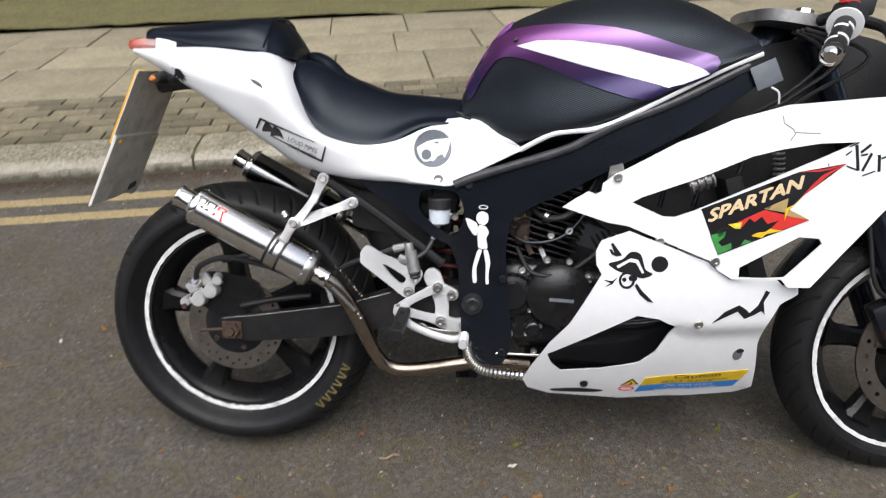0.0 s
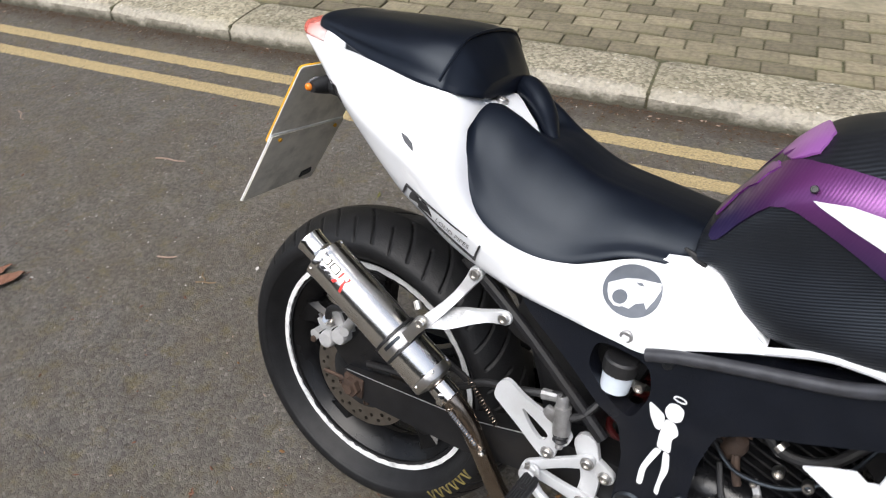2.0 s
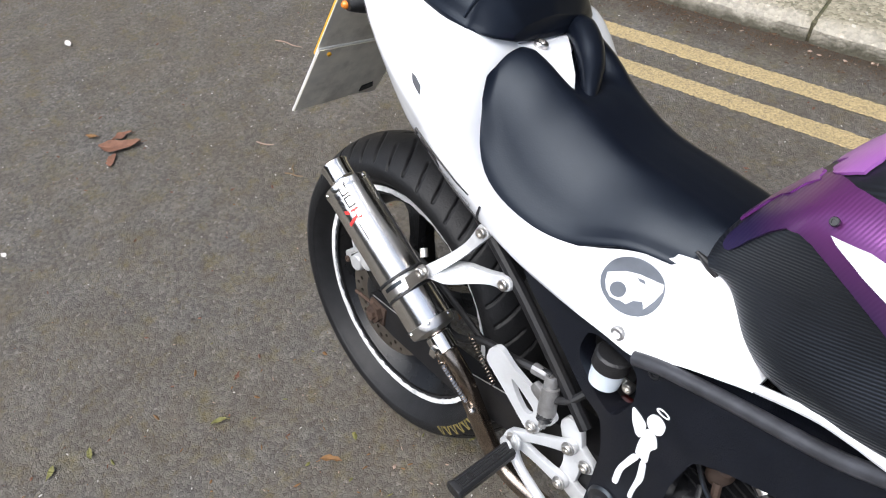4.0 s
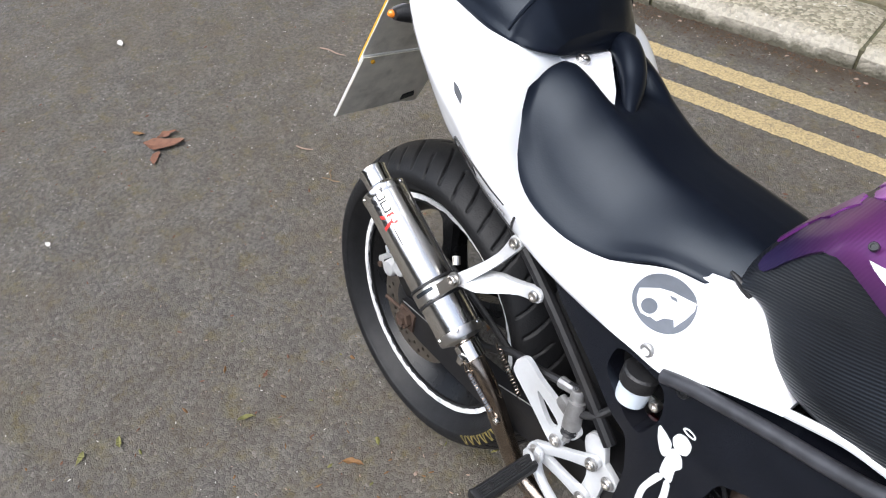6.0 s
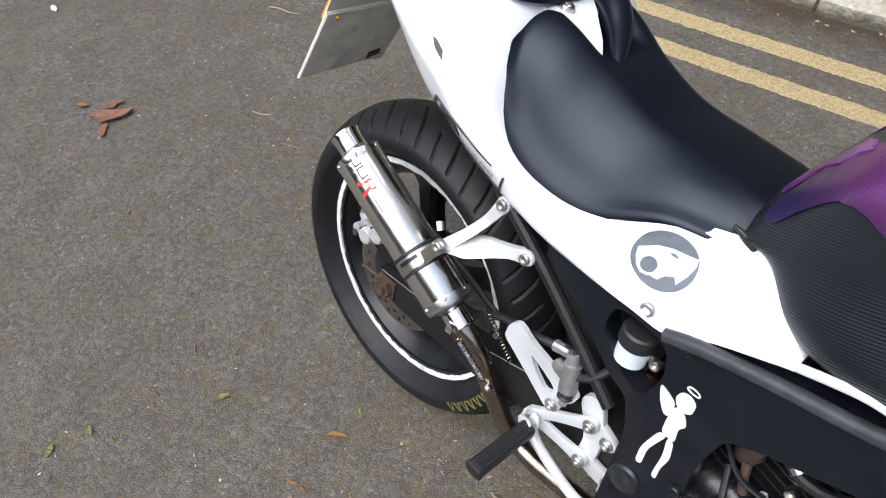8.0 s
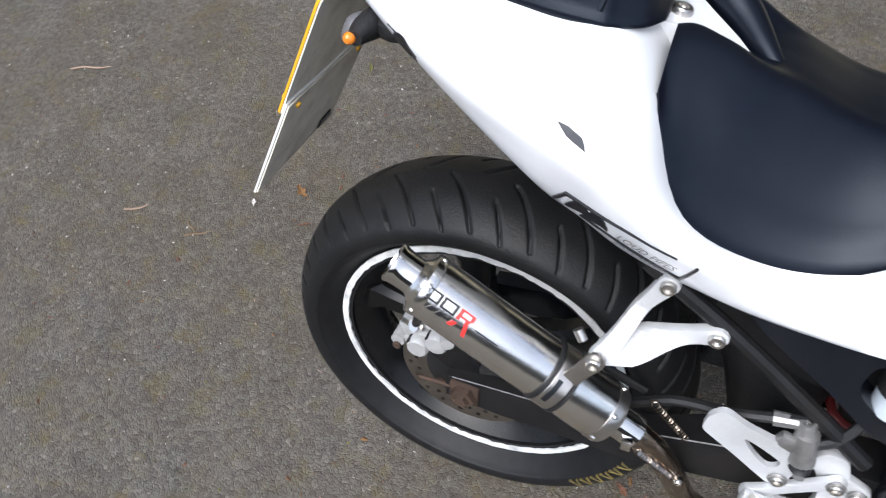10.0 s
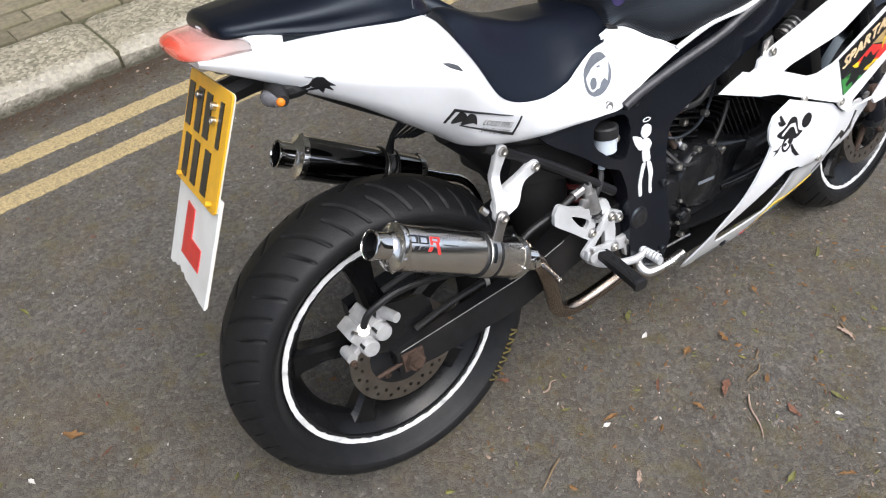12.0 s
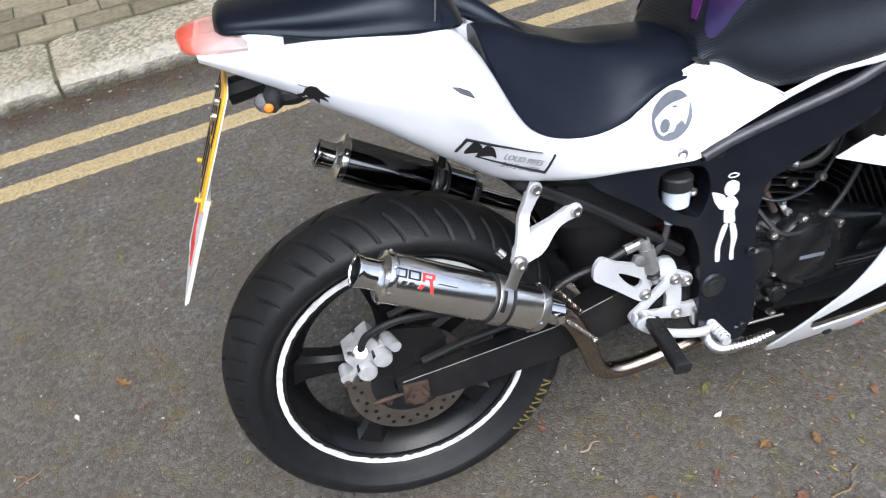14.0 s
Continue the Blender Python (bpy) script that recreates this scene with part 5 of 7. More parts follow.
# Y hanger
def bar_loop(pts, hw, n=5, cap=6):
    """Outline of a flat bar with round ends along a smooth flat path; hw: half width at each point."""
    C = spline([(x, z, 0) for x, z in pts], n)
    Wd = [q.x for q in spline([(v, 0, 0) for v in hw], n)]
    left, right = [], []
    for i, c in enumerate(C):
        d = (C[min(i + 1, len(C) - 1)] - C[max(i - 1, 0)]).normalized()
        q = Vector((-d.y, d.x, 0)) * Wd[i]
        left.append(c + q)
        right.append(c - q)

    def round_end(c, q):
        a0 = math.atan2(q.y, q.x)
        r = q.length
        return [Vector((c.x + r * math.cos(a0 - math.pi * k / cap), c.y + r * math.sin(a0 - math.pi * k / cap), 0)) for k in range(1, cap)]
    loop = left + round_end(C[-1], left[-1] - C[-1]) + right[::-1] + round_end(C[0], right[0] - C[0])
    return [(p.x, p.y) for p in loop]


def flat_bar(pts, hw, place, thick, edge=0.0025, holes=(), step=0.009):
    """A flat cast bar with eased edges."""
    bm = sheet(bar_loop(pts, hw), list(holes), place, thick, step)
    bmesh.ops.recalc_face_normals(bm, faces=bm.faces)
    es = [e for e in bm.edges if len(e.link_faces) == 2 and e.calc_face_angle(0) > radians(55)]
    bmesh.ops.bevel(bm, geom=es, offset=edge, segments=2, affect="EDGES", profile=0.6, clamp_overlap=True)
    return bm


def hanger_y(top):
    """Depth of a hanger arm: level at its top bolt, kicked out towards the silencer."""
    def place(u, v, d):
        t = min(1, max(0, (top[1] - v) / (top[1] - 0.580)))
        k = min(1, max(0, (t - 0.40) / 0.60))
        return (u, top[2] - (0.187 + top[2]) * k * k * (3 - 2 * k) + d, v)
    return place


hang = part("silencer_hanger", flat_bar([(0.227, 0.666), (0.214, 0.640), (0.196, 0.606), (0.177, 0.578)], [0.0120, 0.0088, 0.0085, 0.0105], hanger_y((0.227, 0.666, -0.140)), 0.013), ALLOY, bike, "silver Y-shaped alloy silencer hanger")
part("hanger_arm", flat_bar([(0.288, 0.616), (0.256, 0.605), (0.220, 0.593), (0.180, 0.580)], [0.0120, 0.0086, 0.0085, 0.0100], hanger_y((0.288, 0.616, -0.1445)), 0.013), ALLOY, hang)
for c in ((0.227, -0.141, 0.666), (0.288, -0.1455, 0.616), (0.176, -0.1965, 0.581)):
    part("hanger_bolt", ring_bolt(c, (0, -1, 0.1), 0.0085, 0.006), BRUSHED, hang)
part("hanger_spigot", rod((0.158, -0.176, 0.590), (0.150, -0.172, 0.600), 0.006), BRUSHED, hang)
part("strap_tab", flat_bar([(0.176, 0.582), (0.164, 0.562), (0.152, 0.542)], [0.0115, 0.0095, 0.0110], lambda u, v, d: (u, -(0.1955 + 0.16 * (0.582 - v)) + d, v), 0.004, 0.001), BRUSHED, hang, "steel strap tab")
ls_, _, B2, d2, _ = silencer(1, (-0.064, 0.163, 0.680), (0.207, 0.150, 0.533), DARK_REFLECTING, "polished silencer with its dark reflection in the colour, chrome outlet", 0.042)
part("link_pipe", tube([B2, B2 + d2 * 0.05, (0.32, 0.145, 0.46), (0.36, 0.14, 0.33), (0.42, 0.12, 0.26), (0.55, 0.1, 0.26)], 0.0165, 12, 5), CHROME, ls_)
part("left_hanger", tube([(0.150, 0.140, 0.606), (0.165, 0.128, 0.650), (0.215, 0.118, 0.690)], [0.009, 0.006, 0.008], 8, 5), PLASTIC, ls_, "black cast hanger")
part("tie_strap", tube([(0.150, 0.128, 0.604), (0.142, 0.116, 0.585), (0.128, 0.120, 0.572)], [0.010, 0.009, 0.005], 8, 4), PLASTIC, ls_)
for k in range(6):
    part("loose_wire", tube([(0.155 + 0.006 * k, 0.128 - 0.006 * k, 0.640), (0.190 + 0.010 * k, 0.110 - 0.012 * k, 0.668), (0.235 + 0.008 * k, 0.090 - 0.014 * k, 0.690)], 0.0028, 6, 4), PLASTIC, ls_)

# -- rear set: heel guard, plates, brake lever, footpeg --
heel = [(v.x, v.y) for v in spline([(0.3050, 0.506, 0), (0.3080, 0.520, 0), (0.3220, 0.530, 0), (0.3500, 0.512, 0), (0.3900, 0.494, 0), (0.4190, 0.483, 0), (0.4320, 0.470, 0), (0.4290, 0.455, 0), (0.4160, 0.440, 0), (0.4140, 0.424, 0), (0.3980, 0.417, 0), (0.3840, 0.426, 0), (0.3500, 0.456, 0), (0.3200, 0.481, 0), (0.3060, 0.494, 0)], 4, True)]
hslot = rounded([(0.3480, 0.494), (0.3720, 0.480), (0.3990, 0.461), (0.3960, 0.449), (0.3860, 0.446), (0.3660, 0.466)], 3, 0.35)
rset = part("rearset", sheet(heel, [hslot], lambda u, v, d: (u, -(0.166 - 0.14 * (u - 0.31)) + d, v), 0.008, 0.009), ALLOY, bike, "silver alloy rearset with heel guard")
part("mount_plate", flat_bar([(0.452, 0.457), (0.464, 0.428), (0.472, 0.396), (0.471, 0.362)], [0.019, 0.017, 0.015, 0.015], flat_xz(-0.1330), 0.012), ALLOY, rset, "silver-painted mounting plate")
part("plate_ear", flat_bar([(0.462, 0.432), (0.494, 0.418)], [0.016, 0.0135], flat_xz(-0.1336), 0.0115), ALLOY, rset)
part("plate_foot", flat_bar([(0.470, 0.360), (0.495, 0.352), (0.518, 0.352)], [0.015, 0.014, 0.015], flat_xz(-0.1342), 0.0115), ALLOY, rset)
part("plate_toe", flat_bar([(0.518, 0.352), (0.520, 0.322)], [0.013, 0.010], flat_xz(-0.1348), 0.011), ALLOY, rset)


def arm_y(u, v, d):
    """The footpeg bracket stands out from the plate towards the peg."""
    return (u, -(0.144 + 0.018 * min(1, max(0, (0.464 - u) / 0.07))) + d, v)


part("bracket_arm", flat_bar([(0.464, 0.437), (0.432, 0.423), (0.402, 0.408), (0.384, 0.392)], [0.0115, 0.0090, 0.0095, 0.0125], arm_y, 0.010), ALLOY, rset)
part("bracket_arm", flat_bar([(0.470, 0.363), (0.438, 0.374), (0.408, 0.384), (0.384, 0.392)], [0.0115, 0.0085, 0.0090, 0.0120], lambda u, v, d: arm_y(u, v, d - 0.0006), 0.010), ALLOY, rset)
for x, y, z in ((0.419, -0.152, 0.471), (0.4035, -0.155, 0.430), (0.464, -0.146, 0.437), (0.493, -0.1355, 0.418), (0.470, -0.146, 0.363), (0.519, -0.1365, 0.352)):
    hb = part("rearset_bolt", ring_bolt((x, y, z), (0, -1, 0), 0.0080, 0.006), BRUSHED, rset)
    part("bolt_washer", lathe([(0.0, 0.0015), (0.0105, 0.0015), (0.0112, 0.0), (0.0, 0.0)], (x, y, z), (0, -1, 0), 18, closed=False), CASTALU, hb)
P0, P1 = Vector((0.399, -0.186, 0.398)), Vector((0.393, -0.292, 0.380))
pd_ = (P1 - P0).normalized()
pu_ = (Vector((0.05, 0, 1)) - pd_ * pd_.z).normalized()
ps_ = pd_.cross(pu_)
peg = part("footpeg", skin(bmesh.new(), [[P0 + pd_ * (0.108 * t) + ps_ * (u * k) + pu_ * (v * k) for u, v in ((-0.0125, -0.006), (-0.0125, 0.006), (-0.009, 0.0098), (0.009, 0.0098), (0.0125, 0.006), (0.0125, -0.006), (0.009, -0.0098), (-0.009, -0.0098))] for t, k in ((0, 0.90), (0.03, 1.0), (0.93, 1.04), (0.98, 1.16), (1.0, 1.10))]), PLASTIC, rset, "ribbed black rubber footpeg")
for k in range(5):
    o = ps_ * (-0.008 + 0.004 * k) + pu_ * 0.0104
    part("peg_rib", rod(P0 + pd_ * 0.006 + o, P0 + pd_ * 0.098 + o, 0.0014, 0.0014, 6), PLASTIC, peg)
for t in (0.030, 0.078):
    part("peg_screw", ring_bolt(P0 + pd_ * t + pu_ * 0.0105, pu_, 0.0050, 0.0025), FLATBLACK, peg)
for sd in (-1, 1):
    part("peg_fork", flat_bar([(0.384, 0.392), (0.396, 0.398)], [0.010, 0.011], lambda u, v, d, sd=sd: (u, -0.176 - 0.45 * (u - 0.384) + sd * 0.009 + d, v), 0.005, 0.0012), ALLOY, rset)
part("fork_back", box((0.026, 0.012, 0.022), pose(0.386, -0.168, 0.394, 0, 10), 0.004), ALLOY, rset)
part("pivot_pin", rod((0.384, -0.174, 0.408), (0.384, -0.174, 0.380), 0.0040), BRUSHED, rset)
lever = part("brake_lever", tube([(0.385, -0.165, 0.385), (0.41, -0.170, 0.362), (0.46, -0.174, 0.342), (0.500, -0.178, 0.335), (0.522, -0.182, 0.345)], [0.011, 0.008, 0.008, 0.008, 0.007], 10, 5), ALLOY, rset, "silver rear brake lever")
part("lever_pad", rod((0.522, -0.170, 0.342), (0.520, -0.222, 0.338), 0.0085), ALLOY, lever)
for k in range(6):
    part("pad_rib", lathe([(0.008, -0.002), (0.0105, 0), (0.008, 0.002)], (0.5215, -0.175 - 0.008 * k, 0.3416), (0, -1, 0), 12), ALLOY, lever)
mc = part("master_cylinder", rod((0.416, -0.150, 0.472), (0.408, -0.146, 0.516), 0.014, 0.013, 16), CASTALU, bike, "rear brake master cylinder")
part("pushrod", rod((0.420, -0.158, 0.45), (0.416, -0.150, 0.476), 0.006), CASTALU, mc)
part("banjo", ring_bolt((0.406, -0.145, 0.518), (-0.18, 0, 1), 0.010, 0.016), CASTALU, mc)
part("hose_union", rod((0.372, -0.142, 0.519), (0.404, -0.143, 0.527), 0.009, 0.0075, 10), CASTALU, mc)
part("cylinder_ear", box((0.034, 0.012, 0.020), pose(0.398, -0.150, 0.496, 0, 20), 0.005), CASTALU, mc)
part("rubber_boot", lathe([(0.008, 0), (0.012, 0.004), (0.0095, 0.008), (0.0125, 0.012), (0.0105, 0.018)], (0.418, -0.154, 0.458), (-0.1, 0.1, 1), 14, closed=False), PLASTIC, mc)
part("hose_elbow", tube([(0.418, -0.148, 0.500), (0.440, -0.142, 0.515), (0.455, -0.130, 0.540)], 0.006, 8, 4), PLASTIC, mc)
res = part("fluid_reservoir", lathe([(0, -0.020), (0.015, -0.020), (0.0210, -0.016), (0.0225, 0.014), (0, 0.014)], (0.468, -0.130, 0.590), (0, 0, 1), 24, closed=False), MILKY, bike, "milky plastic brake fluid reservoir")
part("reservoir_cap", lathe([(0, 0.036), (0.022, 0.036), (0.0250, 0.033), (0.0250, 0.014), (0, 0.014)], (0.468, -0.130, 0.590), (0, 0, 1), 24, closed=False), PLASTIC, res, "black screw cap")
part("reservoir_spout", rod((0.464, -0.130, 0.572), (0.456, -0.130, 0.540), 0.007), MILKY, res)
part("reservoir_tab", box((0.03, 0.004, 0.012), pose(0.492, -0.120, 0.586), 0.001), BRUSHED, res)
part("tab_bolt", ring_bolt((0.500, -0.123, 0.586), (0, -1, 0), 0.008, 0.007), BRUSHED, res)
part("screw", ring_bolt((0.467, -0.1415, 0.666), (0, -1, 0), 0.010, 0.005), CASTALU, tail, "screw holding the tail fairing")

# -- engine --
eng = part("engine", body([
    (0.54, [(0, 0.47), (0.09, 0.46), (0.11, 0.42), (0.10, 0.32), (0, 0.28)]),
    (0.62, [(0, 0.50), (0.11, 0.49), (0.13, 0.43), (0.12, 0.31), (0, 0.26)]),
    (0.76, [(0, 0.49), (0.12, 0.48), (0.14, 0.42), (0.13, 0.32), (0, 0.26)]),
    (0.90, [(0, 0.45), (0.11, 0.44), (0.12, 0.40), (0.11, 0.31), (0, 0.27)])], 5, 5), GREASY, bike, "grimy black engine casing", sharp=50)
for nm, c, r in (("clutch_cover", (0.718, -0.138, 0.425), 0.072), ("sprocket_cover", (0.622, -0.130, 0.422), 0.045), ("oil_cap", (0.665, -0.14, 0.350), 0.018)):
    cv = part(nm, lathe([(0, 0.022), (r * 0.62, 0.022), (r * 0.72, 0.017), (r * 0.92, 0.015), (r, 0.008), (r * 1.03, -0.01), (0, -0.01)], c, (0, -1, 0), 36, closed=False), GREASY, eng)
    for k in range(6):
        a = k * math.pi / 3 + 0.5
        part("cover_bolt", ring_bolt((c[0] + r * 0.97 * math.cos(a), c[1] - 0.010, c[2] + r * 0.97 * math.sin(a)), (0, -1, 0), 0.0045, 0.005), SATIN if k % 3 else BRUSHED, cv)
part("cover_mark", box((0.050, 0.001, 0.007), pose(0.722, -0.1612, 0.418, 0, 4)), GREYGRAPHIC, eng)
part("rusty_joint", lathe([(0, 0.026), (0.009, 0.024), (0.015, 0.012), (0.016, -0.010), (0.011, -0.024), (0, -0.026)], (0.640, -0.105, 0.548), (0.3, -0.5, 1), 18, closed=False), RUST, eng, "rust-brown joint behind the frame")
part("tan_plug", box((0.026, 0.012, 0.010), pose(0.634, -0.108, 0.584, 0, -22), 0.003), PAINT_TAN, eng, "tan plastic plug")
tap = part("choke_lever", box((0.010, 0.008, 0.030), pose(0.684, -0.118, 0.507, 0, -28), 0.003), ALLOY, eng, "pale alloy lever on the engine")
part("lever_pivot", ring_bolt((0.690, -0.124, 0.497), (0, -1, 0), 0.007, 0.006), CASTALU, tap)
part("lever_screw", ring_bolt((0.678, -0.124, 0.519), (0, -1, 0), 0.005, 0.005), BRUSHED, tap)
part("brake_rod", rod((0.588, -0.150, 0.296), (0.690, -0.150, 0.293), 0.0028), BRUSHED, eng, "thin bright rod under the engine")
cyl = part("rear_cylinder", rod((0.66, 0, 0.48), (0.715, 0, 0.66), 0.062, seg=24), GREASY, eng)
ax = Vector((0.055, 0, 0.18)).normalized()
for k in range(13):
    c = Vector((0.664, 0, 0.492)) + ax * 0.0135 * k
    part("cooling_fin", box((0.165, 0.215, 0.0045), Matrix.Translation(c) @ Matrix.Rotation(math.atan2(0.055, 0.18), 4, "Y"), 0.0015), GREASY, cyl)
cyl2 = part("front_cylinder", rod((0.83, 0, 0.42), (0.98, 0, 0.50), 0.06, seg=24), GREASY, eng)
ax2 = Vector((0.15, 0, 0.08)).normalized()
for k in range(10):
    c = Vector((0.85, 0, 0.43)) + ax2 * 0.0135 * k
    part("cooling_fin", box((0.165, 0.20, 0.0045), Matrix.Translation(c) @ Matrix.Rotation(math.atan2(0.15, 0.08), 4, "Y"), 0.0015), GREASY, cyl2)
part("carburettor", box((0.13, 0.10, 0.09), pose(0.80, 0, 0.60, 0, 20), 0.015), GREASY, eng)
part("intake_hose", tube([(0.70, -0.08, 0.66), (0.76, -0.10, 0.67), (0.82, -0.09, 0.63), (0.86, -0.08, 0.58)], 0.016, 12, 5), PLASTIC, eng)
part("spark_lead", tube([(0.63, -0.115, 0.52), (0.66, -0.150, 0.475), (0.72, -0.152, 0.472), (0.78, -0.14, 0.505), (0.83, -0.12, 0.55)], 0.0045, 8, 5), PLASTIC, eng, "black ignition lead")
part("plug_cap", tube([(0.645, -0.118, 0.545), (0.652, -0.125, 0.525), (0.660, -0.128, 0.508)], 0.006, 8, 3), RUST, eng)
part("copper_bracket", box((0.05, 0.006, 0.018), pose(0.618, -0.135, 0.60, 0, 15), 0.002), RUST, eng, "rusty bracket by the frame")
part("rust_plate", box((0.060, 0.008, 0.060), pose(0.628, -0.10, 0.575, 0, 10), 0.004), RUST, eng)
for x, y, z, r in ((0.640, -0.152, 0.480, 0.008), (0.690, -0.158, 0.503, 0.007), (0.735, -0.156, 0.500, 0.007), (0.775, -0.150, 0.470, 0.007), (0.668, -0.140, 0.300, 0.007), (0.618, -0.145, 0.340, 0.006), (0.735, -0.135, 0.560, 0.008), (0.700, -0.112, 0.545, 0.008)):
    part("casing_bolt", ring_bolt((x, y, z), (0, -1, 0.1), r, 0.010), BRUSHED, eng)
part("fuel_hose", tube([(0.640, -0.10, 0.62), (0.690, -0.125, 0.585), (0.745, -0.130, 0.600), (0.790, -0.115, 0.665)], 0.0075, 10, 6), PLASTIC, eng, "black rubber fuel hose")
part("breather_hose", tube([(0.600, -0.10, 0.66), (0.640, -0.120, 0.640), (0.685, -0.118, 0.660), (0.720, -0.11, 0.715)], 0.009, 10, 6), PLASTIC, eng, "black breather hose")
part("choke_cable", tube([(0.615, -0.118, 0.55), (0.655, -0.140, 0.535), (0.720, -0.140, 0.548), (0.770, -0.128, 0.60), (0.800, -0.11, 0.68)], 0.0032, 8, 6), SATIN, eng)
part("plug_hex", lathe([(0, 0.014), (0.008, 0.014), (0.009, 0), (0, 0)], (0.690, -0.112, 0.575), (0.2, -0.8, 0.5), 6, closed=False), CHROME, eng, "bright spark plug hexagon")
part("hose_clip", lathe([(0.0095, -0.004), (0.0115, -0.004), (0.0115, 0.004), (0.0095, 0.004)], (0.690, -0.1205, 0.587), (0.6, -0.2, -0.3), 18), BRUSHED, eng)
part("wiring_loom", tube([(0.60, -0.12, 0.50), (0.595, -0.125, 0.44), (0.60, -0.13, 0.37), (0.63, -0.12, 0.30)], 0.006, 8, 4), PLASTIC, eng)
AIRBOX = [(0.76, 0.60), (0.84, 0.535), (1.06, 0.530), (1.22, 0.545), (1.38, 0.640), (1.40, 0.80), (1.36, 0.93), (1.26, 0.955), (1.10, 0.925), (0.98, 0.86), (0.80, 0.76)]
air = part("air_box", sheet(rounded(AIRBOX, 3, 0.25), [], flat_xz(-0.062), 0.124, 0.04), PLASTIC, bike, "black air box and inner panels behind the fairing", sharp=40)
for k in range(5):
    part("box_rib", tube([(0.86 + 0.07 * k, -0.064, 0.60), (0.88 + 0.07 * k, -0.066, 0.68), (0.91 + 0.07 * k, -0.064, 0.76)], 0.005, 6, 3), SATIN, air)
conn = part("ribbed_connector", rod((0.972, -0.13, 0.650), (1.020, -0.13, 0.668), 0.011, 0.011, 14), CASTALU, eng, "ribbed grey connector behind the fairing window")
for k in range(4):
    part("connector_rib", lathe([(0.011, -0.003), (0.017, -0.002), (0.017, 0.002), (0.011, 0.003)], Vector((0.976, -0.13, 0.6515)).lerp(Vector((1.016, -0.13, 0.6665)), k / 3), (0.048, 0, 0.018), 14), CASTALU, conn)
hs_ = part("coiled_hose", tube([(1.138, -0.13, 0.742), (1.142, -0.132, 0.71), (1.145, -0.13, 0.672)], 0.008, 10, 4), PLASTIC, eng, "coiled grey cable behind the fairing")
for k in range(7):
    part("hose_coil", lathe([(0.008, -0.0035), (0.0125, 0), (0.008, 0.0035)], (1.138 + 0.001 * k, -0.13, 0.738 - 0.010 * k), (0.1, 0, -1), 12), CASTALU, hs_)
part("sump_guard", body([
    (0.70, [(0, 0.38), (0.09, 0.37), (0.11, 0.33), (0.10, 0.26), (0, 0.24)]),
    (0.88, [(0, 0.43), (0.11, 0.42), (0.14, 0.36), (0.12, 0.26), (0, 0.23)]),
    (1.08, [(0, 0.45), (0.12, 0.44), (0.15, 0.38), (0.13, 0.27), (0, 0.24)])], 5, 5), GREASY, bike, "black sump and exhaust guard inside the belly fairing", sharp=50)
part("header_pipe", tube([(1.06, -0.12, 0.45), (0.98, -0.150, 0.40), (0.90, -0.146, 0.37), (0.80, -0.13, 0.36)], 0.014, 12, 5), GREASY, bike, "sooty header pipe")
part("radiator", box((0.035, 0.30, 0.26), pose(1.09, 0, 0.55, 0, -18), 0.006), PLASTIC, bike, "black radiator behind the fairing")
part("side_stand", tube([(0.50, 0.12, 0.28), (0.50, 0.19, 0.16), (0.505, 0.245, 0.085)], [0.012, 0.011, 0.011], 10, 3), BLACK, bike, "black side stand, folded out")
part("stand_foot", box((0.06, 0.035, 0.008), Matrix.Translation((0.51, 0.252, 0.080)) @ Matrix.Rotation(radians(LEAN_DEG), 4, "X"), 0.002), BLACK, bike.children[-1])

# -- front end: forks, mudguard, bars --
for sd in (-1, 1):
    fk = part("fork_leg", tube([(1.475, sd * 0.088 - 0.008, 0.285), (1.40, sd * 0.092, 0.47), (1.30, sd * 0.095, 0.70), (1.20, sd * 0.095, 0.94)], [0.027, 0.027, 0.024, 0.024], 14, 5), BLACK, bike, "black telescopic fork leg")
    part("fork_foot", box((0.05, 0.03, 0.06), pose(1.475, sd * 0.088 - 0.008, 0.285, 0, 20), 0.008), SATIN, fk)
fcal = part("front_caliper", box((0.06, 0.045, 0.10), pose(1.415, -0.085, 0.36, 0, -25), 0.010), SATIN, bike, "black front brake caliper")
for z in (0.34, 0.385):
    part("piston_cover", lathe([(0, 0.012), (0.016, 0.012), (0.019, 0.006), (0.019, 0), (0, 0)], (1.415, -0.107, z), (0, -1, 0), 16, closed=False), RUST, fcal)
part("front_hose", tube([(1.42, -0.105, 0.41), (1.36, -0.12, 0.45), (1.33, -0.11, 0.6), (1.25, -0.10, 0.8)], 0.005, 8, 5), PLASTIC, bike)
part("front_mudguard", lathe([(0.300, -0.060), (0.318, -0.045), (0.326, 0), (0.318, 0.045), (0.300, 0.060), (0.297, 0.058), (0.314, 0.042), (0.321, 0), (0.314, -0.042), (0.297, -0.058)], (1.495, -0.010, 0.285), (0.02, 1, 0), 36, arc=(radians(-15), radians(-158))), BLACK, bike, "dark blue-black front mudguard")
yoke = part("top_yoke", sheet(rounded([(1.10, -0.13), (1.20, -0.14), (1.25, -0.05), (1.25, 0.05), (1.20, 0.14), (1.10, 0.13), (1.08, 0)], 3, 0.3), [], lambda u, v, d: (u, v, 0.985 - 0.18 * (u - 1.15) - d), 0.022, 0.03), CASTALU, bike, "grey alloy top yoke")
part("yoke_nut", lathe([(0, 0.012), (0.016, 0.012), (0.018, 0), (0, 0)], (1.175, -0.095, 0.981), (0.2, 0, 1), 6, closed=False), BRUSHED, yoke)
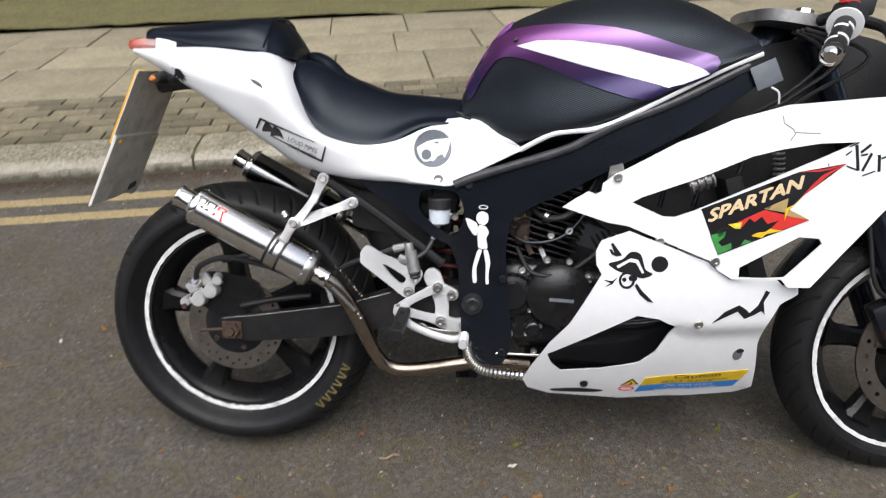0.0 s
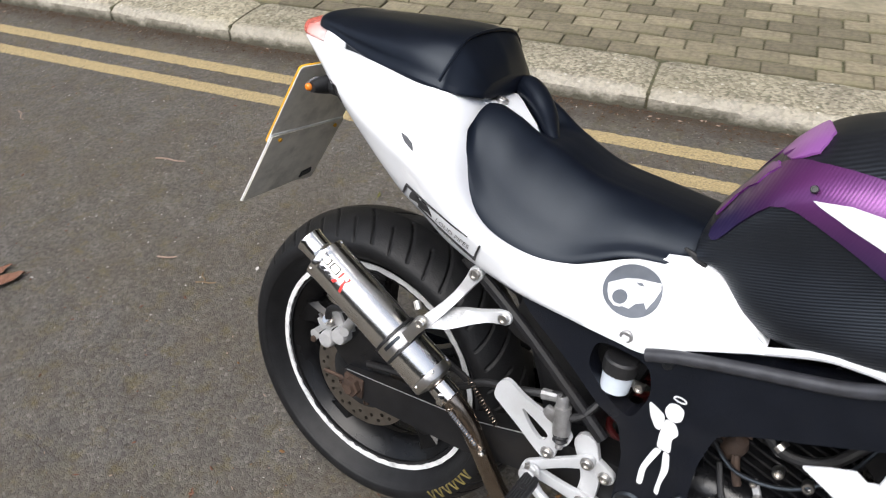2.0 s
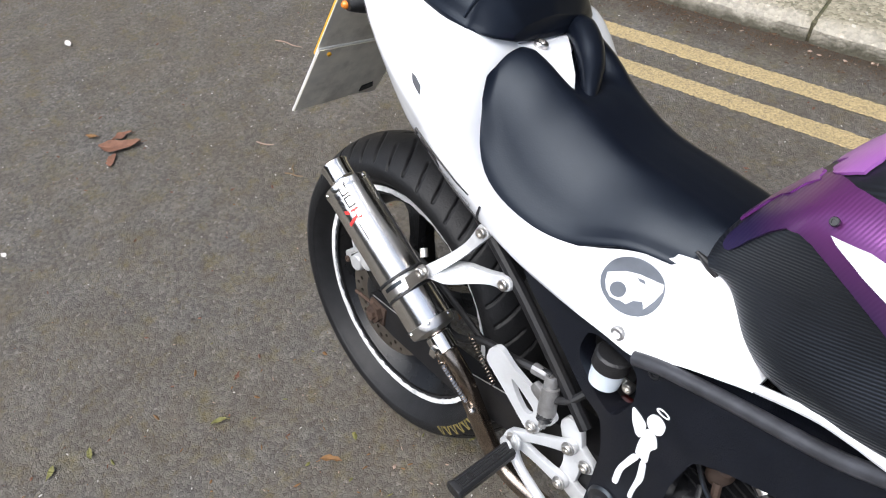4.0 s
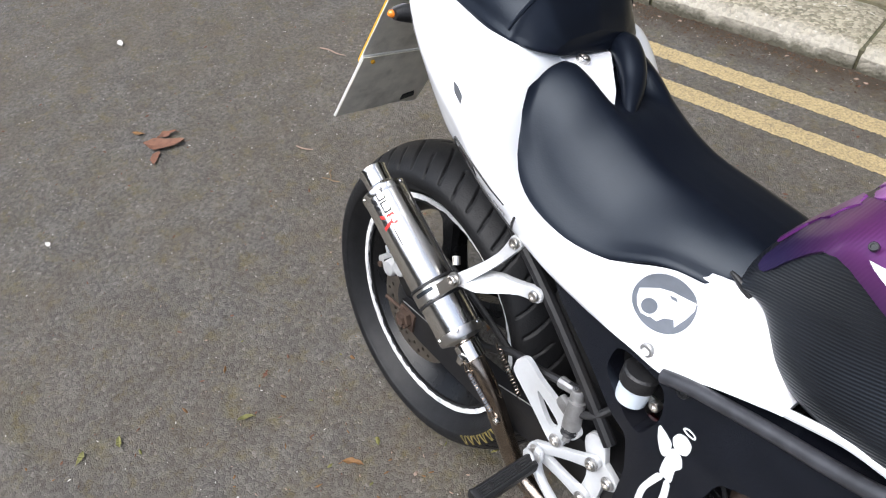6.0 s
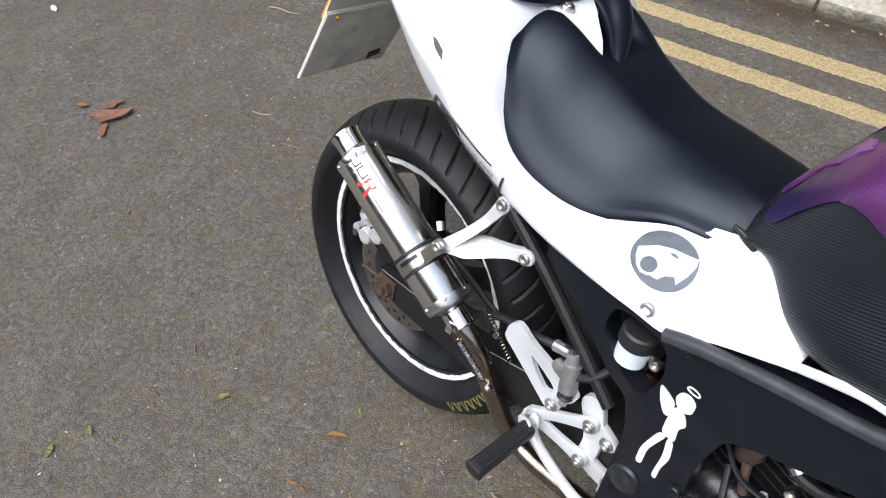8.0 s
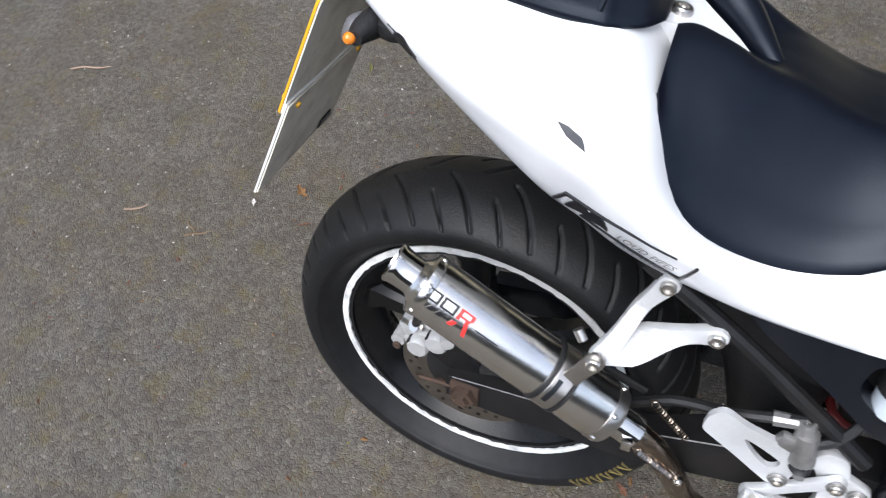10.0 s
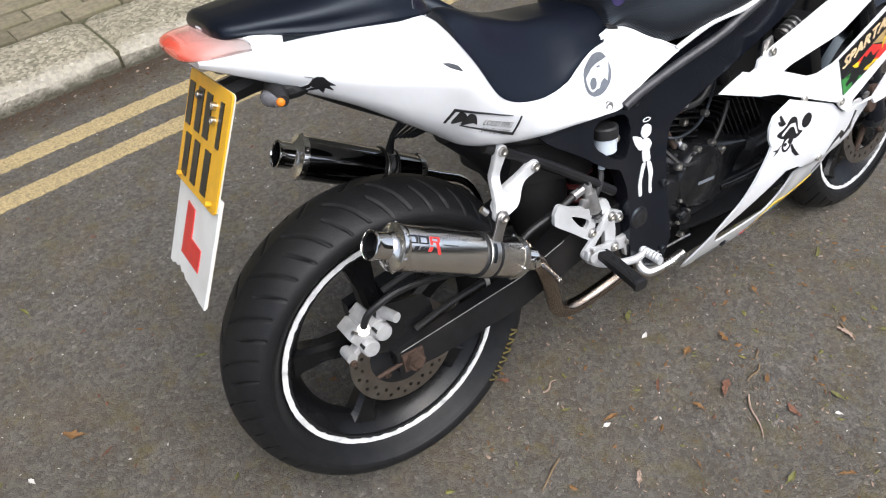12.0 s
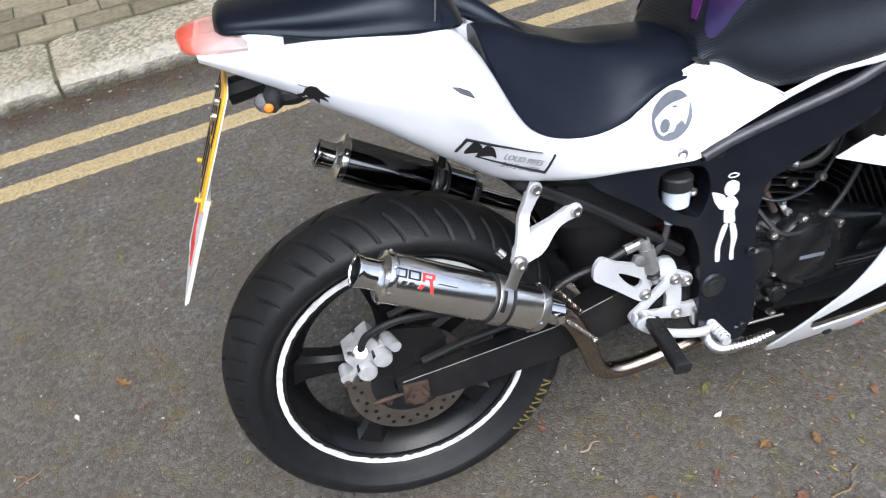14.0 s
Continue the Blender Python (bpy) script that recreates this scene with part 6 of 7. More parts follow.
part("steering_head", rod((1.06, 0, 0.80), (1.17, 0, 0.98), 0.04, seg=20), BLACK, bike)
GA, GB = Vector((1.179, -0.262, 0.951)), Vector((1.124, -0.352, 0.900))
gax = (GB - GA).normalized()
bar = part("handlebar", tube([(1.185, -0.10, 0.965), (1.200, -0.18, 0.972), (1.198, -0.225, 0.968), GA, GB], 0.011, 12, 4), PLASTIC, bike, "clip-on handlebar")
part("grip", tube([GA, GA.lerp(GB, 0.3), GA.lerp(GB, 0.8), GB], [0.0175, 0.0165, 0.0165, 0.0175], 20, 3), PLASTIC, bar, "black and white rubber grip")
for k in range(7):
    c = GA.lerp(GB, 0.15 + 0.11 * k)
    part("grip_pattern", lathe([(0.0160, -0.004), (0.0176, -0.0025), (0.0176, 0.0025), (0.0160, 0.004)], c, gax, 18, arc=(1.7 * k, 1.7 * k + 1.3 + 0.5 * (k % 2))), STICKER_WHITE, bar)
part("bar_end", lathe([(0, 0.024), (0.010, 0.024), (0.013, 0.021), (0.0175, 0.019), (0.019, 0.010), (0.0165, 0), (0, 0)], GB, gax, 24, closed=False), CHROME, bar, "polished bar-end weight")
part("grip_flange", lathe([(0.015, 0), (0.029, 0.001), (0.029, 0.007), (0.015, 0.008)], GA, gax, 28), STICKER_WHITE, bar)
part("switch_box", box((0.046, 0.046, 0.042), pose(1.196, -0.232, 0.964, 0, 25, 30), 0.010), PLASTIC, bar, "black switch housing")
part("kill_switch", box((0.034, 0.018, 0.010), pose(1.196, -0.232, 0.989, 0, 10, 30), 0.003), PAINT_RED, bar, "red stop switch")
part("brake_lever", tube([(1.225, -0.19, 0.965), (1.255, -0.24, 0.945), (1.235, -0.31, 0.915), (1.215, -0.36, 0.890)], [0.011, 0.009, 0.007, 0.007], 10, 5), SATIN, bar, "black front brake lever")
part("front_reservoir", box((0.05, 0.045, 0.035), pose(1.235, -0.175, 0.990, 0, 10), 0.008), PLASTIC, bar)
for k, y in enumerate((-0.13, -0.15, -0.11, -0.17)):
    part("cable", tube([(1.15, y, 0.95), (1.20 + 0.02 * k, y - 0.02, 0.90), (1.14 + 0.01 * k, y, 0.83), (1.06, y + 0.02, 0.78 - 0.01 * k)], 0.004, 6, 6), PLASTIC, bar, "black control cable")
part("maker_plate", box((0.048, 0.002, 0.044), pose(1.075, -0.208, 0.868, 0, -24), 0.001), GREYGRAPHIC, frame_ob, "grey metal plate on the frame")
part("cable_tie", tube([(1.085, -0.209, 0.845), (1.098, -0.212, 0.835), (1.100, -0.211, 0.815)], 0.002, 6, 4), STICKER_WHITE, frame_ob)

# -- side fairings --
def upper_y(x, z):
    y = min(0.272, 0.189 + 0.36 * (x - 0.719)) - 0.02 * max(0, 0.62 - z)
    y -= 0.9 * max(0, z - 0.70) ** 2 + 0.55 * max(0, x - 1.15) ** 2
    return y


def fair_y(x, z):
    y = 0.262 - 1.35 * max(0, 0.50 - z) ** 2 - 0.15 * max(0, x - 1.0)
    line = 0.416 - 0.026 * min(1, max(0, (x - 0.86) / 0.125)) + 0.02 * max(0, x - 1.0)
    f = min(1, max(0, (line - z) / 0.022))
    y -= 0.020 * f * f * (3 - 2 * f) * min(1, max(0, (x - 0.86) / 0.10))
    return y


upper = [(0.715, 0.617), (0.740, 0.636), (0.763, 0.651), (0.776, 0.646), (0.786, 0.652), (0.788, 0.668), (0.818, 0.690), (0.914, 0.748), (1.007, 0.789), (1.10, 0.814), (1.25, 0.826), (1.38, 0.832), (1.43, 0.80), (1.42, 0.745), (1.282, 0.624), (1.215, 0.545), (1.165, 0.482), (1.125, 0.482), (1.112, 0.497), (1.022, 0.497), (0.998, 0.512), (0.98, 0.532), (0.836, 0.588), (0.80, 0.592)]
win_up = [(0.841, 0.634), (0.858, 0.645), (1.042, 0.724), (1.09, 0.736), (1.157, 0.747), (1.222, 0.749), (0.915, 0.611), (0.895, 0.611)]
win_mid = [(1.035, 0.519), (1.136, 0.578), (1.172, 0.575), (1.178, 0.565), (1.118, 0.501), (1.08, 0.499), (1.035, 0.500)]
lower = [(0.834, 0.584), (0.978, 0.528), (1.000, 0.510), (1.022, 0.494), (1.085, 0.493), (1.113, 0.492), (1.128, 0.478), (1.158, 0.476), (1.160, 0.460), (1.128, 0.440), (1.112, 0.40), (1.110, 0.34), (1.125, 0.27), (1.134, 0.220), (1.10, 0.205), (0.98, 0.197), (0.85, 0.197), (0.70, 0.208), (0.655, 0.226), (0.644, 0.252), (0.660, 0.290), (0.695, 0.352), (0.730, 0.395), (0.748, 0.428), (0.786, 0.500), (0.775, 0.520), (0.773, 0.545), (0.783, 0.566)]
win_low = [(0.691, 0.323), (0.700, 0.300), (0.721, 0.279), (0.80, 0.287), (0.877, 0.305), (0.905, 0.330), (0.935, 0.392), (0.900, 0.410), (0.858, 0.417)]
fair = None
for sd in (-1, 1):
    up_ = part("upper_fairing", sheet(upper, [win_up, win_mid], lambda u, v, d, sd=sd: (u, sd * (upper_y(u, v) - d), v), 0.005, 0.018), WHITE, bike, "glossy white side fairing with cut-out windows", sharp=50)
    lo_ = part("lower_fairing", sheet(lower, [win_low], lambda u, v, d, sd=sd: (u, sd * (fair_y(u, v) - d), v), 0.005, 0.018), WHITE, bike, "glossy white belly fairing", sharp=50)
    if sd < 0:
        fair, belly = up_, lo_
part("belly_pan", skin(bmesh.new(), [[(x, -0.125, 0.222), (x, -0.06, 0.19), (x, 0.06, 0.19), (x, 0.125, 0.222), (x, 0.06, 0.194), (x, -0.06, 0.194)] for x in (0.66, 0.85, 1.12)]), PLASTIC, belly)
for x, z in ((0.814, 0.680), (0.892, 0.563), (0.990, 0.531)):
    part("fairing_screw", ring_bolt((x, -upper_y(x, z) - 0.001, z), (0, -1, 0), 0.0085, 0.004), BRUSHED, fair)
for x, z in ((0.772, 0.243), (0.975, 0.402), (1.135, 0.492)):
    part("fairing_screw", ring_bolt((x, -fair_y(x, z) - 0.001, z), (0, -1, -0.3), 0.0085, 0.004), SATIN if x < 0.8 else BRUSHED, belly)
part("screw_tab", sheet([(0.795, 0.668), (0.80, 0.70), (0.823, 0.706), (0.828, 0.69), (0.81, 0.68)], [], flat_xz(-0.215), 0.004, 0.02), BRUSHED, fair)
part("screen", sheet([(1.30, 0.84), (1.42, 0.84), (1.44, 0.90), (1.36, 0.96)], [], lambda u, v, d: (u, -(0.20 - 0.5 * (v - 0.84)) + d, v), 0.004, 0.03), SATIN, fair)

# -- rear plate, learner plate, indicators --
PT, PB = Vector((-0.166, 0, 0.888)), Vector((-0.310, 0, 0.602))
pdir = (PB - PT).normalized()
pnor = Vector((pdir.z, 0, -pdir.x)) if pdir.z < 0 else Vector((-pdir.z, 0, pdir.x))


def on_plate(off):
    """(across, down) on the rear plate's face; off: metres proud, to the rear."""
    def place(u, v, d):
        p = PT + pdir * v + pnor * (off - d)
        return (p.x, u, p.z)
    return place


npl = part("number_plate", sheet(rounded([(-0.107, 0.0), (0.094, 0.0), (0.095, 0.174), (-0.105, 0.174)], 3, 0.05), [], on_plate(0.002), 0.003, 0.04), PLATE_Y, bike, "yellow rear number plate with dark blocks")
for row, n in ((0.018, 4), (0.096, 3)):
    for k in range(n):
        u = (0.086, 0.038, -0.004, -0.068)[k] if n == 4 else (0.072, 0.024, -0.030)[k]
        w_ = 0.014 if n == 4 and k == 3 else 0.026
        part("plate_block", sheet([(u, row), (u - w_, row), (u - w_, row + 0.066), (u, row + 0.066)], [], on_plate(0.0035), 0.002, 0.04), STICKER_BLACK, npl)
part("plate_backing", sheet(rounded([(-0.1067, 0.0005), (0.0937, 0.0005), (0.0947, 0.1736), (-0.1047, 0.1736)], 3, 0.05), [], on_plate(-0.0015), 0.002, 0.04), PLATE_BACK, npl, "grey back of the plate")
rnd = random.Random(5)
edge = [(-0.105, 0.320), (-0.080, 0.319), (-0.050, 0.316), (-0.020, 0.315), (0.0, 0.314), (0.010, 0.309), (0.022, 0.312), (0.034, 0.307), (0.048, 0.313), (0.060, 0.310), (0.074, 0.318), (0.088, 0.316)]
lpl = part("learner_plate", sheet([(-0.106, 0.150), (-0.105, 0.320)] + [(u, v + rnd.uniform(-0.0015, 0.0015)) for u, v in edge[1:]] + [(0.092, 0.150)], [], on_plate(-0.004), 0.003, 0.03), PLATE_W, npl, "white learner plate with a broken lower edge")
part("learner_letter", sheet([(0.033, 0.196), (-0.004, 0.199), (-0.006, 0.245), (-0.056, 0.246), (-0.056, 0.282), (0.034, 0.282)], [], on_plate(-0.0025), 0.002, 0.03), PAINT_RED, lpl, "red letter L")
part("plate_back_grey", sheet([(-0.105, 0.152), (-0.104, 0.318), (0.0, 0.312), (0.022, 0.307), (0.087, 0.312), (0.091, 0.152)], [], on_plate(-0.0075), 0.002, 0.04), PLATE_BACK, lpl, "grubby grey back of the learner plate")
for u, v in ((-0.045, 0.030), (-0.05, 0.050), (0.03, 0.03)):
    part("plate_bolt", ring_bolt(on_plate(0.004)(u, v, 0), pnor, 0.006, 0.005), BRUSHED, npl)
for u, v in ((-0.082, 0.163), (0.070, 0.163)):
    part("plate_screw", rod(on_plate(0.010)(u, v, 0), on_plate(-0.013)(u, v, 0), 0.004), PLATE_Y, npl, "yellow plastic plate screw")
part("tape_patch", sheet([(0.04, 0.300), (0.07, 0.292), (0.065, 0.278), (0.04, 0.284)], [], on_plate(-0.010), 0.002, 0.02), SATIN, lpl)
part("plate_bracket", tube([(-0.06, 0, 0.875), (-0.11, 0, 0.868), (-0.17, 0, 0.860)], [0.03, 0.02, 0.02], 8, 4), PLASTIC, bike, "black plate bracket under the tail")
for sd in (-1, 1):
    ind = part("indicator", tube([(-0.098, sd * 0.062, 0.874), (-0.105, sd * 0.090, 0.871), (-0.112, sd * 0.120, 0.870), (-0.113, sd * 0.138, 0.869)], [0.012, 0.016, 0.013, 0.008], 12, 4), PLASTIC, bike, "black indicator with clear and amber lens")
    part("indicator_lens", tube([(-0.121, sd * 0.088, 0.870), (-0.125, sd * 0.112, 0.870), (-0.121, sd * 0.138, 0.869)], [0.006, 0.0105, 0.006], 12, 4), SMOKE, ind, "smoked lens")
    part("amber_bulb", tube([(-0.117, sd * 0.134, 0.869), (-0.118, sd * 0.141, 0.869), (-0.118, sd * 0.145, 0.869)], [0.006, 0.0062, 0.003], 10, 3), AMBER, ind, "amber reflector")
    part("indicator_stem", tube([(-0.050, sd * 0.118, 0.878), (-0.080, sd * 0.112, 0.872), (-0.105, sd * 0.095, 0.871)], [0.005, 0.013, 0.014], 10, 4), PLASTIC, ind)

# -- stickers --
FAIR_BVH = bvh_of(sheet(upper, [], lambda u, v, d: (u, -(upper_y(u, v) - d), v), 0.005, 0.02))
BELLY_BVH = bvh_of(sheet(lower, [], lambda u, v, d: (u, -(fair_y(u, v) - d), v), 0.005, 0.02))


def words(text, size, shear=0.0):
    """Flat letters of the built-in font: points and faces."""
    cu = bpy.data.curves.new("words", "FONT")
    cu.body, cu.size, cu.align_x, cu.align_y, cu.shear, cu.resolution_u = text, size, "CENTER", "CENTER", shear, 2
    ob = bpy.data.objects.new("words", cu)
    scene.collection.objects.link(ob)
    me = bpy.data.meshes.new_from_object(ob.evaluated_get(bpy.context.evaluated_depsgraph_get()))
    bpy.data.objects.remove(ob)
    bpy.data.curves.remove(cu)
    P = [(v.co.x, v.co.y) for v in me.vertices]
    F = [tuple(p.vertices) for p in me.polygons]
    bpy.data.meshes.remove(me)
    return P, F


def lettering(name, text, size, origin, across, up, place, mat, parent, label, shear=0.0, squeeze=1.0):
    """Letters laid on a curved body; across and up are flat (x, z) unit steps of the writing."""
    P, F = words(text, size, shear)
    bm = bmesh.new()
    V = [bm.verts.new(place(origin[0] + u * squeeze * across[0] + v * up[0], origin[1] + u * squeeze * across[1] + v * up[1], 0)) for u, v in P]
    for f in F:
        bm.faces.new([V[k] for k in f])
    return part(name, bm, mat, parent, label, smooth=False)


# tail: framed sticker that reads "loud pipes save lives!"
loud = [(0.118, 0.792), (0.246, 0.734), (0.234, 0.702), (0.104, 0.772)]
cx, cz = sum(p[0] for p in loud) / 4, sum(p[1] for p in loud) / 4
inner = [(cx + (x - cx) * 0.968, cz + (z - cz) * 0.90) for x, z in loud]
st = decal("pipe_sticker", loud, TAIL_BVH, STICKER_BLACK, tail, "black framed sticker about loud pipes", 0.0022, [inner])
ax_ = Vector((0.128, -0.060)).normalized()
up_v = Vector((0.30, 0.95)).normalized()
PL = wrapped(TAIL_BVH, 0.0026)
lettering("sticker_text", "LOUD PIPES", 0.0135, (0.198, 0.7385), ax_, up_v, PL, STICKER_BLACK, st, "words LOUD PIPES", 0.2, 0.88)
lettering("sticker_text", "SAVE LIVES!", 0.0135, (0.194, 0.7255), ax_, up_v, PL, STICKER_BLACK, st, "words SAVE LIVES", 0.2, 0.86)
for k in range(2):
    x, z = 0.122 + 0.017 * k, 0.7745 - 0.0085 * k
    decal("feather_shape", rounded([(x - 0.008, z - 0.010), (x + 0.006, z + 0.010), (x + 0.017, z + 0.002), (x + 0.022, z - 0.018), (x + 0.014, z - 0.010)], 3, 0.3), TAIL_BVH, STICKER_BLACK, st, lift=0.0016)
# tail: round emblem, chip, small dark sticker
em = decal("round_emblem", circle(0.455, 0.727, 0.038, 40), TAIL_BVH, GREYGRAPHIC, tail, "round grey emblem with white shapes", 0.0012)
white_part = [(0.4223, 0.7301), (0.4419, 0.7411), (0.4573, 0.7451), (0.4732, 0.7460), (0.4869, 0.7472), (0.4892, 0.7383), (0.4861, 0.7241), (0.4790, 0.7078), (0.4739, 0.7154), (0.4634, 0.7104), (0.4541, 0.6971), (0.4490, 0.7005), (0.4364, 0.7006), (0.4284, 0.7082), (0.4238, 0.7194)]
decal("emblem_shape", white_part, TAIL_BVH, WHITE, em, lift=0.0017, step=0.008)
decal("emblem_drop", circle(0.4414, 0.7147, 0.0098, 18, 0.0105), TAIL_BVH, GREYGRAPHIC, em, lift=0.0022, step=0.008)
decal("emblem_slit", [(0.4560, 0.7395), (0.4640, 0.7405), (0.4680, 0.7365), (0.4600, 0.7365)], TAIL_BVH, GREYGRAPHIC, em, lift=0.0022, step=0.008)
decal("paint_chip", [(0.104, 0.866), (0.114, 0.864), (0.127, 0.857), (0.130, 0.852), (0.132, 0.847), (0.127, 0.850), (0.114, 0.857)], TAIL_BVH, DARKCHIP, tail, "dark chip in the white paint", 0.0008, step=0.006)
decal("dark_sticker", [(-0.0718, 0.8790), (-0.0681, 0.8856), (-0.0615, 0.8886), (-0.0541, 0.8864), (-0.0489, 0.8790), (-0.0408, 0.8716), (-0.0489, 0.8730), (-0.0430, 0.8642), (-0.0526, 0.8701), (-0.0541, 0.8612), (-0.0600, 0.8693), (-0.0748, 0.8686), (-0.0659, 0.8730)], TAIL_BVH, STICKER_BLACK, tail, "small black vinyl sticker", 0.0012, step=0.006)
decal("dark_sticker_line", [(-0.070, 0.874), (-0.090, 0.868), (-0.112, 0.878), (-0.112, 0.881), (-0.090, 0.872), (-0.070, 0.879)], TAIL_BVH, STICKER_BLACK, tail, "thin tail of the black sticker", 0.0012, step=0.008)
# frame plate: white sticker of plain shapes
FP = lambda u, v, d: (u, -(frame_y(u) + 0.0015 - d), v)
fs = part("frame_sticker", sheet(rounded([(0.5435, 0.586), (0.5475, 0.598), (0.5585, 0.6015), (0.5695, 0.596), (0.5700, 0.580), (0.5620, 0.572), (0.5500, 0.574)], 3, 0.35), [], FP, 0.002, 0.01), STICKER_WHITE, frame_ob, "white vinyl sticker of plain oval, wedge and strip shapes")
for nm, lp in (("sticker_wing", [(0.5215, 0.588), (0.5330, 0.584), (0.5470, 0.576), (0.5490, 0.562), (0.5460, 0.550), (0.5390, 0.552), (0.5280, 0.568)]),
               ("sticker_wedge", [(0.5486, 0.573), (0.5640, 0.571), (0.5720, 0.557), (0.5650, 0.545), (0.5695, 0.522), (0.5490, 0.522), (0.5470, 0.545)]),
               ("sticker_strip", [(0.5470, 0.521), (0.5580, 0.521), (0.5510, 0.500), (0.5450, 0.480), (0.5470, 0.450), (0.5380, 0.449), (0.5360, 0.478)]),
               ("sticker_strip", [(0.5590, 0.521), (0.5690, 0.521), (0.5750, 0.494), (0.5705, 0.469), (0.5720, 0.447), (0.5640, 0.448), (0.5650, 0.490)])):
    part(nm, sheet(rounded(lp, 3, 0.3), [], FP, 0.002, 0.008), STICKER_WHITE, fs)
part("sticker_ring", sheet(circle(0.559, 0.6095, 0.0095, 20, 0.0045), [circle(0.559, 0.6095, 0.0074, 16, 0.0027)], FP, 0.002, 0.01), STICKER_WHITE, fs)
# upper fairing: slanted black sticker with coloured shapes
sp = [(0.9576, 0.6287), (1.1229, 0.6965), (1.204, 0.7118), (1.1325, 0.6527), (1.1131, 0.6286), (1.1502, 0.6100), (0.9941, 0.5428)]
s1 = decal("colour_sticker", sp, FAIR_BVH, STICKER_BLACK, fair, "black, red, yellow and green sticker with a cream word", 0.0012)
for nm, lp, mt, lift in (
        ("red_edge", [(1.1229, 0.6965), (1.1708, 0.7030), (1.204, 0.7118), (1.1773, 0.7010), (1.1582, 0.6975)], PAINT_RED, 0.0018),
        ("red_edge", [(1.204, 0.7118), (1.1751, 0.6920), (1.1368, 0.6565), (1.1325, 0.6527), (1.1478, 0.6735), (1.1653, 0.6920)], PAINT_RED, 0.0018),
        ("red_area", [(1.0237, 0.6051), (1.0694, 0.6281), (1.1049, 0.6192), (1.1487, 0.6093), (1.1046, 0.5921), (1.0800, 0.5850), (1.0400, 0.5850)], PAINT_RED, 0.0016),
        ("tan_wedge", [(1.0676, 0.6298), (1.109, 0.6497), (1.1071, 0.6234)], PAINT_TAN, 0.0021),
        ("tan_wedge", [(1.1131, 0.6286), (1.1502, 0.6100), (1.115, 0.6165), (1.1075, 0.6192)], PAINT_TAN, 0.0021),
        ("yellow_spike", [(1.1335, 0.6527), (1.1107, 0.6268), (1.106, 0.6088), (1.1054, 0.6302), (1.1194, 0.6372)], PAINT_YEL, 0.0025),
        ("yellow_flame", [(1.0074, 0.6007), (1.032, 0.6052), (1.029, 0.5911), (1.0173, 0.5945)], PAINT_YEL, 0.0019),
        ("yellow_flame", [(1.0477, 0.5801), (1.0698, 0.5758), (1.0757, 0.5830), (1.1047, 0.5903), (1.0779, 0.5935), (1.0685, 0.5881)], PAINT_YEL, 0.0019),
        ("black_flame", [(0.9791, 0.5799), (1.0013, 0.5943), (1.0298, 0.5929), (1.0445, 0.6123), (1.0535, 0.6054), (1.0657, 0.6160), (1.077, 0.6022), (1.0961, 0.6094), (1.0844, 0.5953), (1.0752, 0.5882), (1.0588, 0.5862), (1.0463, 0.5773), (1.0176, 0.5627), (0.9971, 0.5660)], STICKER_BLACK, 0.0023),
        ("green_leaf_shape", [(0.9774, 0.5806), (1.0046, 0.5880), (1.0022, 0.5774), (0.9919, 0.5677), (0.9994, 0.5589), (1.0156, 0.5663), (1.0169, 0.5556), (0.9940, 0.5439)], PAINT_GREEN, 0.0026),
        ("green_leaf_shape", [(1.0327, 0.5623), (1.0522, 0.5685), (1.0394, 0.5730)], PAINT_GREEN, 0.0026)):
    decal(nm, lp, FAIR_BVH, mt, s1, lift=lift, step=0.010)
word_run, word_rise = Vector((0.1600, 0.0640)).normalized(), Vector((0.16, 0.987)).normalized()
word_lift = 0.0026
for bold in ((-0.0012, -0.0006), (-0.0012, 0.0008), (0, 0), (0.0012, -0.0006), (0.0012, 0.0008)):
    lettering("sticker_word", "SPARTAN", 0.0345, (1.0520 + bold[0], 0.6465 + bold[1]), word_run, word_rise, wrapped(FAIR_BVH, word_lift), PAINT_CREAM, s1, "cream word SPARTAN", 0.0, 1.17)
    word_lift += 0.0002
for k, (x, z, w, h, a) in enumerate(((1.222, 0.722, 0.005, 0.046, 8), (1.240, 0.714, 0.0045, 0.034, -24), (1.236, 0.738, 0.0045, 0.022, -50), (1.234, 0.727, 0.012, 0.003, 10), (1.262, 0.712, 0.005, 0.030, 5), (1.270, 0.722, 0.010, 0.003, 20), (1.215, 0.745, 0.018, 0.0022, 25), (1.284, 0.712, 0.005, 0.028, 5), (1.214, 0.704, 0.020, 0.002, -20), (1.245, 0.694, 0.024, 0.002, 20), (1.206, 0.730, 0.012, 0.002, 40))):
    ca, sa = math.cos(radians(a)), math.sin(radians(a))
    decal("script_bar", [(x + ca * u - sa * v, z + sa * u + ca * v) for u, v in ((-w / 2, -h / 2), (w / 2, -h / 2), (w / 2, h / 2), (-w / 2, h / 2))], FAIR_BVH, STICKER_BLACK, fair, "ornate black lettering bar", 0.0014)
crk = [(1.090, 0.795), (1.092, 0.782), (1.108, 0.772), (1.112, 0.764), (1.104, 0.752)]
